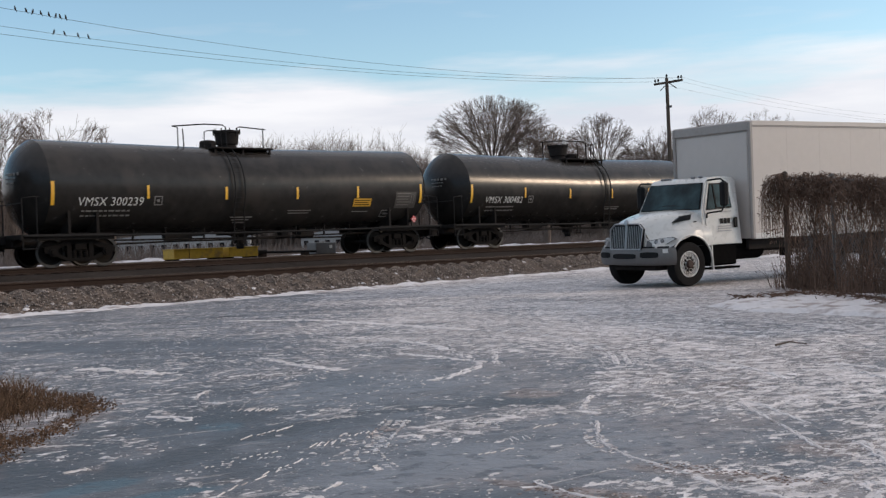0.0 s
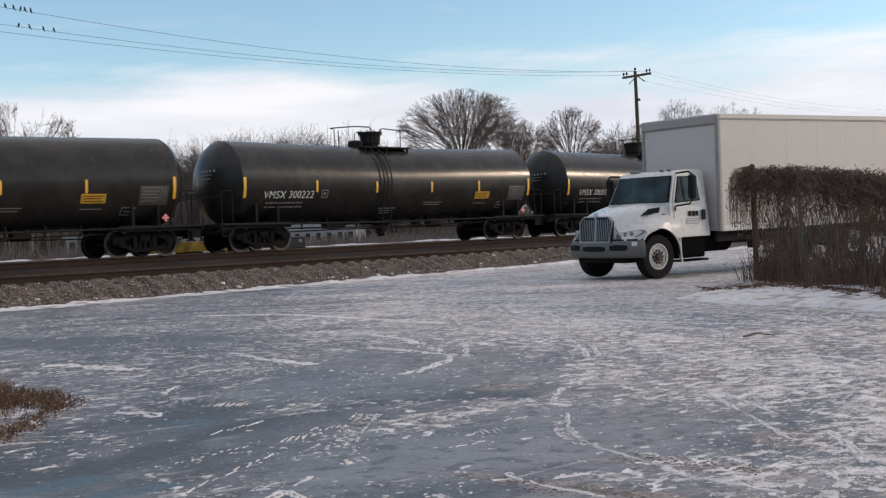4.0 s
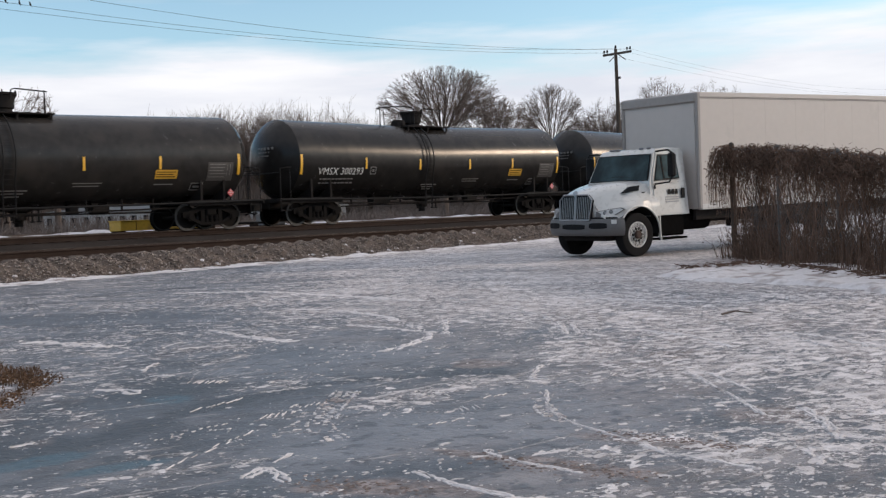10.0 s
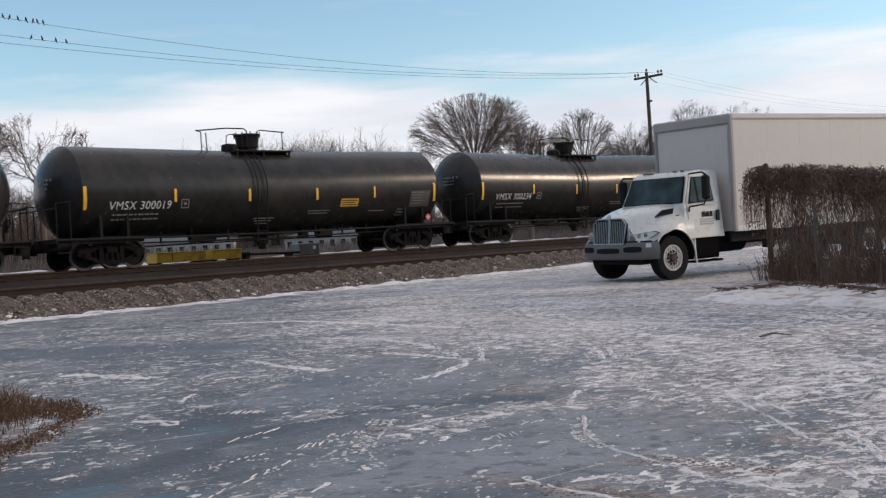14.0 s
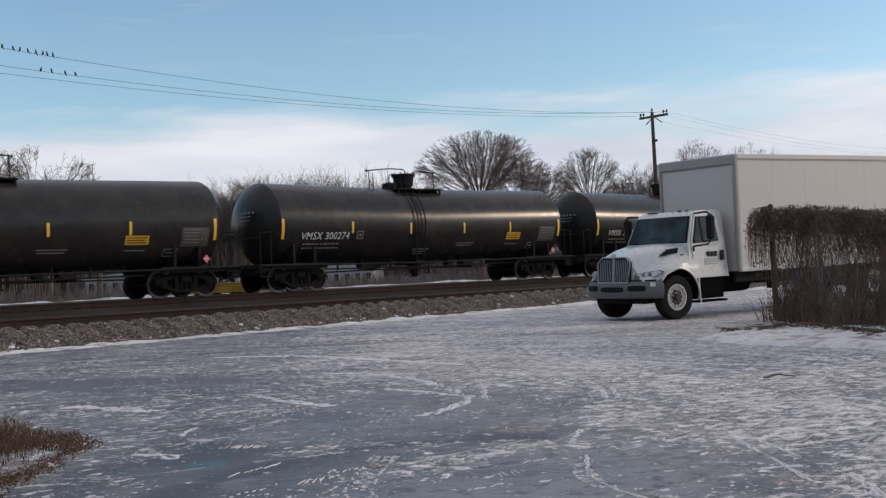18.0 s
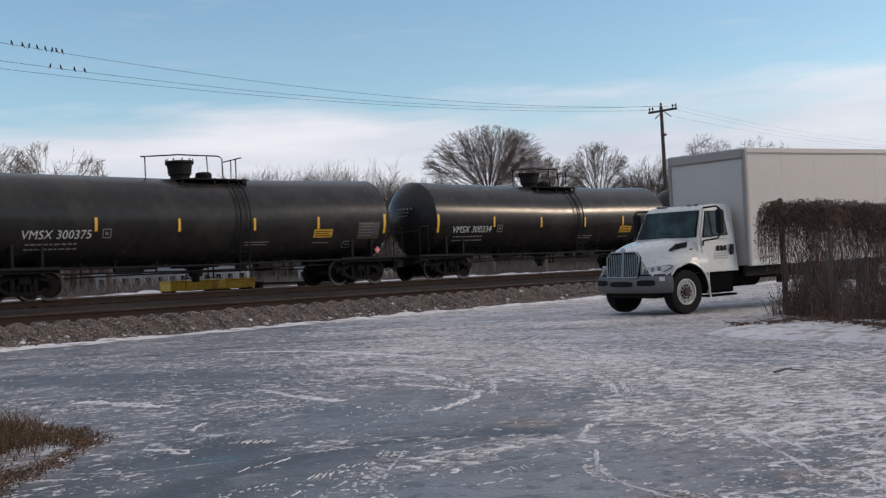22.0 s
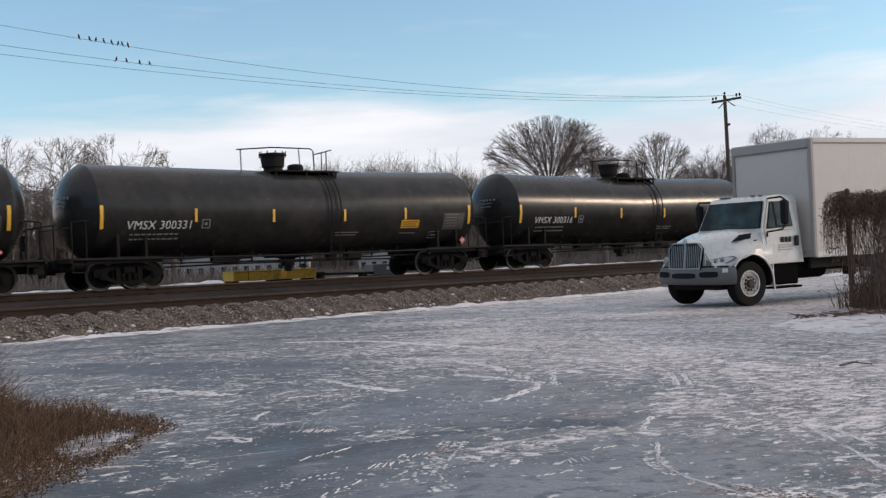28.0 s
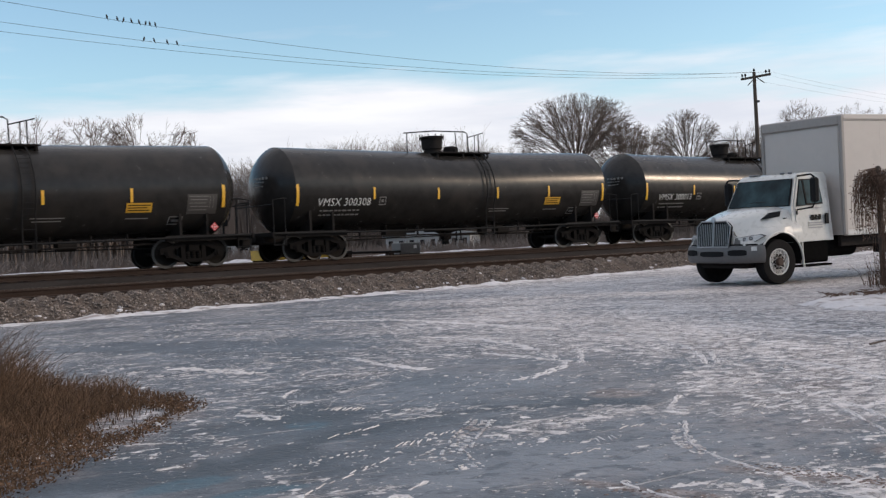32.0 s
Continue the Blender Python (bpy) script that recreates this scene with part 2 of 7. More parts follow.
def lot_material():
    """Icy lot: blue-grey ice over asphalt, worn white snow in patches and streaks, brown dirt where it has thawed."""
    m = bpy.data.materials.new("icy_lot")
    m.use_nodes = True
    nt = m.node_tree
    b = nt.nodes["Principled BSDF"]
    N, L = nt.nodes.new, nt.links.new
    tc = N("ShaderNodeTexCoord")

    def noise_of(scale, detail=5, rough=0.6, stretch=(1, 1, 1), turn=0.0, off=(0, 0, 0)):
        mp, n = N("ShaderNodeMapping"), N("ShaderNodeTexNoise")
        mp.inputs["Scale"].default_value, mp.inputs["Rotation"].default_value, mp.inputs["Location"].default_value = stretch, (0, 0, radians(turn)), off
        n.inputs["Scale"].default_value, n.inputs["Detail"].default_value, n.inputs["Roughness"].default_value = scale, detail, rough
        L(tc.outputs["Object"], mp.inputs[0])
        L(mp.outputs[0], n.inputs["Vector"])
        return n.outputs[0]

    def ramp(v, p0, p1, c0=(0, 0, 0), c1=(1, 1, 1)):
        r = N("ShaderNodeValToRGB")
        r.color_ramp.elements[0].position, r.color_ramp.elements[1].position = p0, p1
        r.color_ramp.elements[0].color, r.color_ramp.elements[1].color = (*c0, 1), (*c1, 1)
        L(v, r.inputs[0])
        return r.outputs[0]

    def mix(f, a, c):
        x = N("ShaderNodeMix")
        x.data_type = "RGBA"
        for i, v in ((0, f), (6, a), (7, c)):
            if isinstance(v, tuple):
                x.inputs[i].default_value = (*v, 1)
            elif isinstance(v, float):
                x.inputs[i].default_value = v
            else:
                L(v, x.inputs[i])
        return x.outputs[2]

    def mul(a, c):
        k = N("ShaderNodeMath")
        k.operation = "MULTIPLY"
        for i, v in ((0, a), (1, c)):
            if isinstance(v, float):
                k.inputs[i].default_value = v
            else:
                L(v, k.inputs[i])
        return k.outputs[0]
    # polar place about the middle of the turning circle that vehicles have worn
    off, sx = N("ShaderNodeVectorMath"), N("ShaderNodeSeparateXYZ")
    off.operation = "SUBTRACT"
    L(tc.outputs["Object"], off.inputs[0])
    off.inputs[1].default_value = (TURN_AT[0], TURN_AT[1], 0)
    L(off.outputs[0], sx.inputs[0])
    ln, an = N("ShaderNodeVectorMath"), N("ShaderNodeMath")
    ln.operation, an.operation = "LENGTH", "ARCTAN2"
    L(off.outputs[0], ln.inputs[0])
    L(sx.outputs[1], an.inputs[0])
    L(sx.outputs[0], an.inputs[1])

    def ring_noise(kr, ka, detail, rough, shift):
        cm, n = N("ShaderNodeCombineXYZ"), N("ShaderNodeTexNoise")
        L(mul(ln.outputs["Value"], kr), cm.inputs[0])
        L(mul(an.outputs[0], ka), cm.inputs[1])
        cm.inputs[2].default_value = shift
        n.inputs["Scale"].default_value, n.inputs["Detail"].default_value, n.inputs["Roughness"].default_value = 1.0, detail, rough
        L(cm.outputs[0], n.inputs["Vector"])
        return n.outputs[0]
    def top(a, c):
        k = N("ShaderNodeMath")
        k.operation = "MAXIMUM"
        L(a, k.inputs[0])
        L(c, k.inputs[1])
        return k.outputs[0]

    def plus(a, c, clamp=False):
        k = N("ShaderNodeMath")
        k.operation, k.use_clamp = "ADD", clamp
        for i, v in ((0, a), (1, c)):
            if isinstance(v, float):
                k.inputs[i].default_value = v
            else:
                L(v, k.inputs[i])
        return k.outputs[0]
    geo = N("ShaderNodeNewGeometry")
    place = geo.outputs["Position"]
    wob = noise_of(1.6, 6, 0.65, off=(7, 3, 0))

    def blot(x, y, rx, ry, turn, soft=0.5):
        """A ragged oval mark on the ice, 1 inside and 0 outside."""
        mp, le, r = N("ShaderNodeMapping"), N("ShaderNodeVectorMath"), N("ShaderNodeMapRange")
        mp.vector_type = "TEXTURE"
        mp.inputs["Location"].default_value, mp.inputs["Rotation"].default_value, mp.inputs["Scale"].default_value = (x, y, 0), (0, 0, radians(turn)), (rx, ry, 40.0)
        L(place, mp.inputs[0])
        le.operation = "LENGTH"
        L(mp.outputs[0], le.inputs[0])
        r.inputs["From Min"].default_value, r.inputs["From Max"].default_value = 1.0 + soft / 2, 1.0 - soft / 2
        L(plus(le.outputs["Value"], mul(plus(wob, -0.5), 2.6)), r.inputs[0])
        return r.outputs[0]

    def any_of(marks):
        got = blot(*marks[0])
        for k in marks[1:]:
            got = top(got, blot(*k))
        return got
    # bare dark ice on one side of the lot, packed grey snow on the other
    dot, side = N("ShaderNodeVectorMath"), N("ShaderNodeMapRange")
    dot.operation = "DOT_PRODUCT"
    L(place, dot.inputs[0])
    dot.inputs[1].default_value = (1.0, 0.13, 0)
    side.inputs["From Min"].default_value, side.inputs["From Max"].default_value = 0.0, 3.6
    L(dot.outputs["Value"], side.inputs[0])
    packed = plus(plus(side.outputs[0], mul(blot(1.6, 17.5, 4.2, 4.5, 0, 1.0), 0.6)), mul(plus(noise_of(0.5, 5, 0.6), -0.5), 1.5), True)
    dark = mix(ramp(noise_of(1.3, 6, 0.6), 0.36, 0.66), (0.032, 0.037, 0.045), (0.172, 0.180, 0.198))
    grey = mix(ramp(noise_of(2.4, 7, 0.7, off=(5, 2, 0)), 0.38, 0.62), (0.165, 0.148, 0.143), (0.365, 0.322, 0.309))
    grey = mix(mul(ramp(noise_of(0.7, 5, 0.6, off=(8, 8, 0)), 0.54, 0.60), 0.8), grey, (0.150, 0.155, 0.168))
    ice = mix(packed, dark, grey)
    # blue clear ice, black wet lanes, meltwater
    ice = mix(mul(any_of([(0.55, 6.05, 1.2, 0.75, 0, 0.9), (1.2, 6.7, 0.6, 0.8, 0, 0.9), (-0.35, 5.9, 0.55, 0.5, 0, 0.9), (-0.55, 9.6, 0.8, 1.0, 0, 0.9)]), 0.55), ice, (0.215, 0.224, 0.244))
    ice = mix(mul(ramp(ring_noise(0.75, 1.2, 5, 0.6, 3.0), 0.50, 0.60), 0.60), ice, (0.058, 0.071, 0.086))
    ice = mix(mul(any_of([(1.78, 5.9, 0.28, 0.2, 0), (2.72, 7.3, 0.45, 0.26, 0), (3.2, 7.6, 0.35, 0.3, 0), (2.65, 8.65, 0.4, 0.3, 0), (-4.6, 15.3, 2.2, 0.55, 160), (-2.6, 13.2, 1.4, 0.40, 150), (0.75, 19.6, 0.8, 0.9, 0)]), 0.7), ice, (0.060, 0.068, 0.080))
    ice = mix(mul(any_of([(-1.52, 6.55, 0.42, 0.17, 66), (-1.22, 7.12, 0.45, 0.15, 58), (-0.80, 7.70, 0.48, 0.13, 50), (-0.10, 8.05, 0.62, 0.14, 14), (0.40, 8.20, 0.42, 0.30, -35), (-1.80, 8.40, 0.34, 0.36, 0), (-1.66, 7.85, 0.42, 0.50, 0), (-2.2, 5.95, 0.85, 0.36, 10), (-2.32, 7.5, 0.25, 0.28, 0), (-2.45, 6.5, 0.35, 0.9, 0)]), 0.9), ice, (0.032, 0.038, 0.046))
    ice = mix(mul(any_of([(-1.83, 5.73, 0.36, 0.12, 42), (-1.39, 5.50, 0.24, 0.09, 30), (-1.55, 7.55, 0.16, 0.2, 0)]), 0.8), ice, (0.050, 0.105, 0.135))
    # brown slush thawed out along wheel ridges
    brown = mix(ramp(noise_of(9.0, 5), 0.4, 0.6), (0.085, 0.058, 0.046), (0.30, 0.245, 0.225))
    dirt = mul(mul(ramp(noise_of(0.8, 7, 0.7, off=(9, 4, 0)), 0.50, 0.62), packed), 0.75)
    mud = any_of([(-0.06, 4.78, 0.42, 0.14, -15), (0.33, 5.38, 0.30, 0.06, -42), (0.75, 5.03, 0.40, 0.11, -38), (1.25, 5.42, 0.42, 0.11, -42), (2.05, 6.0, 0.30, 0.24, 0), (2.18, 8.65, 0.3, 0.32, 0), (0.62, 8.6, 0.22, 0.24, 0), (-4.9, 7.4, 2.1, 2.1, 0)])
    base = mix(top(dirt, mul(mud, 0.95)), ice, brown)
    # white crumbs and dashes of old snow, thick where it is packed
    clear = any_of([(1.15, 6.6, 0.8, 0.8, 0), (0.2, 6.0, 1.0, 0.6, 0), (0.0, 10.2, 1.2, 2.0, 0), (-1.2, 6.8, 1.4, 0.35, 50), (-0.2, 5.9, 0.7, 0.35, 0), (0.4, 8.3, 0.7, 0.35, 0), (-0.75, 6.6, 1.0, 0.35, 62), (-1.6, 7.6, 0.5, 0.5, 0), (-2.2, 5.9, 0.8, 0.8, 10), (0.2, 4.95, 1.0, 0.35, -10), (-4.4, 15.0, 2.2, 0.8, 160)])
    lift = plus(plus(mul(packed, 0.055), mul(plus(noise_of(0.6, 5, 0.65, off=(1, 7, 0)), -0.5), 0.26)), plus(mul(plus(ring_noise(2.4, 2.0, 3, 0.5, 5.0), -0.5), 0.20), mul(clear, -0.11)))
    big = ramp(plus(noise_of(2.2, 9, 0.72, (1.0, 1.0, 1), 0, (2, 6, 0)), lift), 0.590, 0.625)
    mid = ramp(plus(noise_of(5.0, 8, 0.70, (1.2, 0.85, 1), 0, (6, 1, 0)), lift), 0.590, 0.625)
    flakes = ramp(plus(noise_of(11.0, 6, 0.66, (0.8, 1.2, 1), 42), lift), 0.595, 0.630)
    crumbs = ramp(plus(noise_of(24.0, 4, 0.6, off=(3, 1, 0)), mul(lift, 0.5)), 0.600, 0.630)
    arcs = ramp(plus(ring_noise(9.0, 3.5, 7, 0.70, 0.0), mul(lift, 0.4)), 0.580, 0.615)
    tone = mix(ramp(noise_of(4.0, 5, 0.6, off=(6, 6, 0)), 0.35, 0.65), (0.50, 0.46, 0.45), (0.80, 0.745, 0.73))
    dash = ramp(plus(noise_of(7.5, 3, 0.55, (0.9, 1.15, 1), 25, (4, 9, 0)), plus(mul(lift, 0.8), plus(mul(packed, 0.035), -0.022))), 0.575, 0.600)
    pits = ramp(noise_of(6.0, 4, 0.6, (1, 1.2, 1), 0, (11, 5, 0)), 0.545, 0.600)
    base = mix(mul(pits, 0.68), base, (0.050, 0.056, 0.066))
    cov = top(top(mul(big, 0.22), mul(mid, 0.75)), top(top(mul(flakes, 0.9), mul(crumbs, 0.9)), top(mul(arcs, 0.55), mul(dash, 0.95))))
    cov = mul(cov, plus(1.0, mul(pits, -0.35)))
    col = mix(cov, base, tone)
    L(col, b.inputs["Base Color"])
    rough = N("ShaderNodeMapRange")
    rough.inputs["To Min"].default_value, rough.inputs["To Max"].default_value = 0.50, 0.9
    L(cov, rough.inputs[0])
    L(rough.outputs[0], b.inputs["Roughness"])
    bp = N("ShaderNodeBump")
    bp.inputs["Strength"].default_value, bp.inputs["Distance"].default_value = 0.8, 0.025
    hh = N("ShaderNodeMath")
    hh.operation = "ADD"
    L(cov, hh.inputs[0])
    L(noise_of(16.0, 6), hh.inputs[1])
    L(hh.outputs[0], bp.inputs["Height"])
    L(bp.outputs[0], b.inputs["Normal"])
    return m


M_LOT = lot_material()

# ---- mesh tools ----


class Shape:
    """A growing list of corners and faces, made into one mesh object at the end."""

    def __init__(self):
        self.v, self.f = [], []

    def add(self, verts, faces):
        o = len(self.v)
        self.v.extend([tuple(p) for p in verts])
        self.f.extend([tuple(o + i for i in f) for f in faces])
        return self

    def box(self, c, size, ch=0.0, m=None):
        x, y, z = (s / 2 for s in size)
        ch = min(ch, x * 0.9, y * 0.9, z * 0.9)
        pts, faces = [], []
        if ch <= 0:
            pts = [(sx * x, sy * y, sz * z) for sx in (-1, 1) for sy in (-1, 1) for sz in (-1, 1)]
            faces = [(0, 1, 3, 2), (4, 6, 7, 5), (0, 4, 5, 1), (2, 3, 7, 6), (0, 2, 6, 4), (1, 5, 7, 3)]
        else:
            idx = {}
            for sx in (-1, 1):
                for sy in (-1, 1):
                    for sz in (-1, 1):
                        for a in range(3):
                            p = [sx * (x - ch), sy * (y - ch), sz * (z - ch)]
                            p[a] = (sx * x, sy * y, sz * z)[a]
                            idx[(sx, sy, sz, a)] = len(pts)
                            pts.append(tuple(p))
            for a in range(3):
                b1, b2 = [k for k in range(3) if k != a]
                for s in (-1, 1):
                    q = []
                    for u, w in ((-1, -1), (1, -1), (1, 1), (-1, 1)):
                        k = [0, 0, 0]
                        k[a], k[b1], k[b2] = s, u, w
                        q.append(idx[(*k, a)])
                    faces.append(tuple(q if (s > 0) == (a != 1) else q[::-1]))
                for u in (-1, 1):
                    for w in (-1, 1):
                        q = []
                        for s in (-1, 1):
                            k = [0, 0, 0]
                            k[a], k[b1], k[b2] = s, u, w
                            q.append((idx[(*k, b1)], idx[(*k, b2)]))
                        faces.append((q[0][0], q[0][1], q[1][1], q[1][0]))
            for sx in (-1, 1):
                for sy in (-1, 1):
                    for sz in (-1, 1):
                        faces.append(tuple(idx[(sx, sy, sz, a)] for a in range(3)))
        mm = Matrix.Translation(c) @ (m if m else Matrix())
        return self.add([mm @ Vector(p) for p in pts], faces)

    def cyl(self, p0, p1, r0, r1=None, n=12, caps=True):
        r1 = r0 if r1 is None else r1
        p0, p1 = Vector(p0), Vector(p1)
        z = (p1 - p0).normalized()
        a = z.orthogonal().normalized()
        b = z.cross(a)
        ring = [(math.cos(2 * math.pi * i / n), math.sin(2 * math.pi * i / n)) for i in range(n)]
        pts = [p0 + (a * c + b * s) * r0 for c, s in ring] + [p1 + (a * c + b * s) * r1 for c, s in ring]
        faces = [(i, (i + 1) % n, n + (i + 1) % n, n + i) for i in range(n)]
        if caps:
            faces += [tuple(range(n - 1, -1, -1)), tuple(range(n, 2 * n))]
        return self.add(pts, faces)

    def tube(self, path, r, n=6, r_end=None, caps=True):
        path = [Vector(p) for p in path]
        k = len(path)
        pts, faces = [], []
        prev = None
        for i, p in enumerate(path):
            z = (path[min(i + 1, k - 1)] - path[max(i - 1, 0)]).normalized()
            a = z.orthogonal().normalized() if prev is None else (prev - z * prev.dot(z)).normalized()
            prev = a
            b = z.cross(a)
            rr = r if r_end is None else r + (r_end - r) * i / (k - 1)
            pts += [p + (a * math.cos(2 * math.pi * j / n) + b * math.sin(2 * math.pi * j / n)) * rr for j in range(n)]
        for i in range(k - 1):
            faces += [(i * n + j, i * n + (j + 1) % n, (i + 1) * n + (j + 1) % n, (i + 1) * n + j) for j in range(n)]
        if caps:
            faces += [tuple(range(n - 1, -1, -1)), tuple(range((k - 1) * n, k * n))]
        return self.add(pts, faces)

    def lathe(self, profile, n=24, m=None):
        """profile of (radius, height) turned round z, then moved by m."""
        m = m if m else Matrix()
        pts, faces = [], []
        k = len(profile)
        for r, h in profile:
            pts += [m @ Vector((r * math.cos(2 * math.pi * j / n), r * math.sin(2 * math.pi * j / n), h)) for j in range(n)]
        for i in range(k - 1):
            faces += [(i * n + j, i * n + (j + 1) % n, (i + 1) * n + (j + 1) % n, (i + 1) * n + j) for j in range(n)]
        faces += [tuple(range(n - 1, -1, -1)), tuple(range((k - 1) * n, k * n))]
        return self.add(pts, faces)

    def slab(self, poly, y0, y1, m=None):
        """A polygon in x and z, drawn out from y0 to y1."""
        m = m if m else Matrix()
        n = len(poly)
        pts = [m @ Vector((x, y0, z)) for x, z in poly] + [m @ Vector((x, y1, z)) for x, z in poly]
        faces = [tuple(range(n)), tuple(range(2 * n - 1, n - 1, -1))] + [(i, n + i, n + (i + 1) % n, (i + 1) % n) for i in range(n)]
        return self.add(pts, faces)

    def mesh(self, name, mat, smooth=True, angle=32):
        me = bpy.data.meshes.new(name)
        me.from_pydata(self.v, [], self.f)
        bm = bmesh.new()
        bm.from_mesh(me)
        bmesh.ops.recalc_face_normals(bm, faces=bm.faces)
        bm.to_mesh(me)
        bm.free()
        me.materials.append(mat)
        if smooth:
            me.shade_smooth()
            me.set_sharp_from_angle(angle=radians(angle))
        me.update()
        return me


def part(name, shape, mat, parent=None, label="", m=None, smooth=True, angle=32):
    me = shape if isinstance(shape, bpy.types.Mesh) else shape.mesh(name, mat, smooth, angle)
    ob = new(name, me)
    if parent:
        ob.parent = parent
    if m:
        ob.matrix_basis = m
    if label:
        tagged(ob, label)
    return ob


def root(name, m, label, category, group="", kind=""):
    ob = new(name)
    ob.empty_display_size = 0.2
    ob.matrix_basis = m
    return tagged(ob, label, category, group, kind)


# ---- setting: the track frame has x along the rails and y across them, away from the camera ----
TURN = 42.5
TRACK = pose(0, 0, 0, 0, 0, TURN)
RAIL_Z = 1.0           # rail head of the main track over the lot
MAIN_Q = 35.5          # its middle, across
SIDE_Q = 27.4          # middle of the near, empty track
SIDE_Z = 0.70          # its rail head


def smooth(a, b, x):
    t = min(1.0, max(0.0, (x - a) / (b - a)))
    return t * t * (3 - 2 * t)


def lot_height(s, q):
    """The lot is level, but climbs a little towards the far end of the ballast."""
    return 0.0062 * min(40.0, max(0.0, s - 8.0)) * smooth(13.0, 25.0, q) * (1 - smooth(25, 33, q))


def ground_height(s, q):
    h = lot_height(s, q)
    h += 0.50 * smooth(24.9, 27.5, q) + 0.20 * smooth(30.5, 33.6, q) + 0.32 * smooth(37.0, 40.0, q)
    if q < 24:
        h += 0.012 * noise.noise(Vector((s * 0.35, q * 0.35, 0)))
    if q > 39:
        h += 0.05 * noise.noise(Vector((s * 0.12, q * 0.12, 3))) * smooth(39, 44, q)
    return h


def build_ground():
    ss = [-3000, -1200, -500, -220, -100, -60] + [-40 + 1.25 * i for i in range(105)] + [100, 125, 160, 220, 350, 600, 1200, 3000]
    qs = [-3000, -1000, -300, -100, -40, -20, -10] + [-5 + 0.75 * i for i in range(39)] + [24.9 + 0.5 * i for i in range(32)] + [42, 45, 50, 57, 66, 80, 100, 130, 180, 260, 400, 700, 1300, 3000]
    sh = Shape()
    pts = [(s, q, ground_height(s, q)) for q in qs for s in ss]
    n = len(ss)
    sh.add(pts, [(j * n + i, j * n + i + 1, (j + 1) * n + i + 1, (j + 1) * n + i) for j in range(len(qs) - 1) for i in range(n - 1)])
    me = sh.mesh("ground", M_LOT)
    me.materials.append(M_DARKBED)
    me.materials.append(M_FIELD)
    for p in me.polygons:
        q = p.center.y
        p.material_index = 0 if q < 25.6 else 1 if q < 39.5 else 2
    g = part("ground", me, None, m=TRACK)
    tagged(g, "icy packed-snow lot running into a dead winter field", "ground", kind="structure")


build_ground()

TIE_STEP = 0.565


def build_bed(name, q_mid, half_top, half_foot, top, foot, s0, s1, mat, humps, label):
    """A ballast bed with a rough surface; between the ties the stones stand up in low humps."""
    sh = Shape()
    step = 0.113 if humps else 0.5
    n = int((s1 - s0) / step) + 1
    qs = [-half_foot, -half_foot + 0.16, -(half_foot + half_top) / 2 - 0.12, -(half_foot + half_top) / 2 + 0.15, -half_top - 0.06, -half_top + 0.10, -half_top + 0.3, -0.7, 0, 0.7, half_top, half_foot]
    pts = []
    for i in range(n):
        s = s0 + i * step
        crib = 0.5 - 0.5 * math.cos(2 * math.pi * (s / TIE_STEP))
        for q in qs:
            a = abs(q)
            f = 1 - smooth(half_top, half_foot, a)
            z = foot + (top - foot) * f
            if humps:
                z += 0.11 * (crib ** 0.6) * smooth(half_foot, half_top, a) * (1 - smooth(half_top - 0.28, half_top - 0.5, a))
                z += 0.025 * noise.noise(Vector((s * 2.3, q * 2.3, 1))) * (f + 0.4)
                if q < -half_top:
                    z += lot_height(s, q_mid + q)
            pts.append((s, q_mid + q + 0.05 * noise.noise(Vector((s * 1.1, q, 7))) * (1 if humps else 0), z))
    k = len(qs)
    sh.add(pts, [(i * k + j, (i + 1) * k + j, (i + 1) * k + j + 1, i * k + j + 1) for i in range(n - 1) for j in range(k - 1)])
    me = sh.mesh(name, mat)
    if humps:
        me.materials.append(M_CRIB)
        for p in me.polygons:
            p.material_index = 1 if -1.0 < p.center.y - q_mid < 0.5 else 0
    b = part(name, me, None, m=TRACK)
    return tagged(b, label, "ballast", kind="structure")


build_bed("ballast_near", SIDE_Q, 1.45, 2.72, SIDE_Z - 0.27, -0.02, -14.0, 82.0, M_BALLAST, True, "grey-brown crushed stone ballast of the near track")
build_bed("ballast_far", MAIN_Q, 1.7, 3.0, RAIL_Z - 0.21, 0.60, -320.0, 420.0, M_DARKBED, False, "dark ballast of the main track, with shade in its colour")

RAIL_PROFILE = [(-0.07, 0), (0.07, 0), (0.07, 0.012), (0.012, 0.03), (0.009, 0.13), (0.036, 0.142), (0.036, 0.172), (0.028, 0.18), (-0.028, 0.18), (-0.036, 0.172), (-0.036, 0.142), (-0.009, 0.13), (-0.012, 0.03), (-0.07, 0.012)]


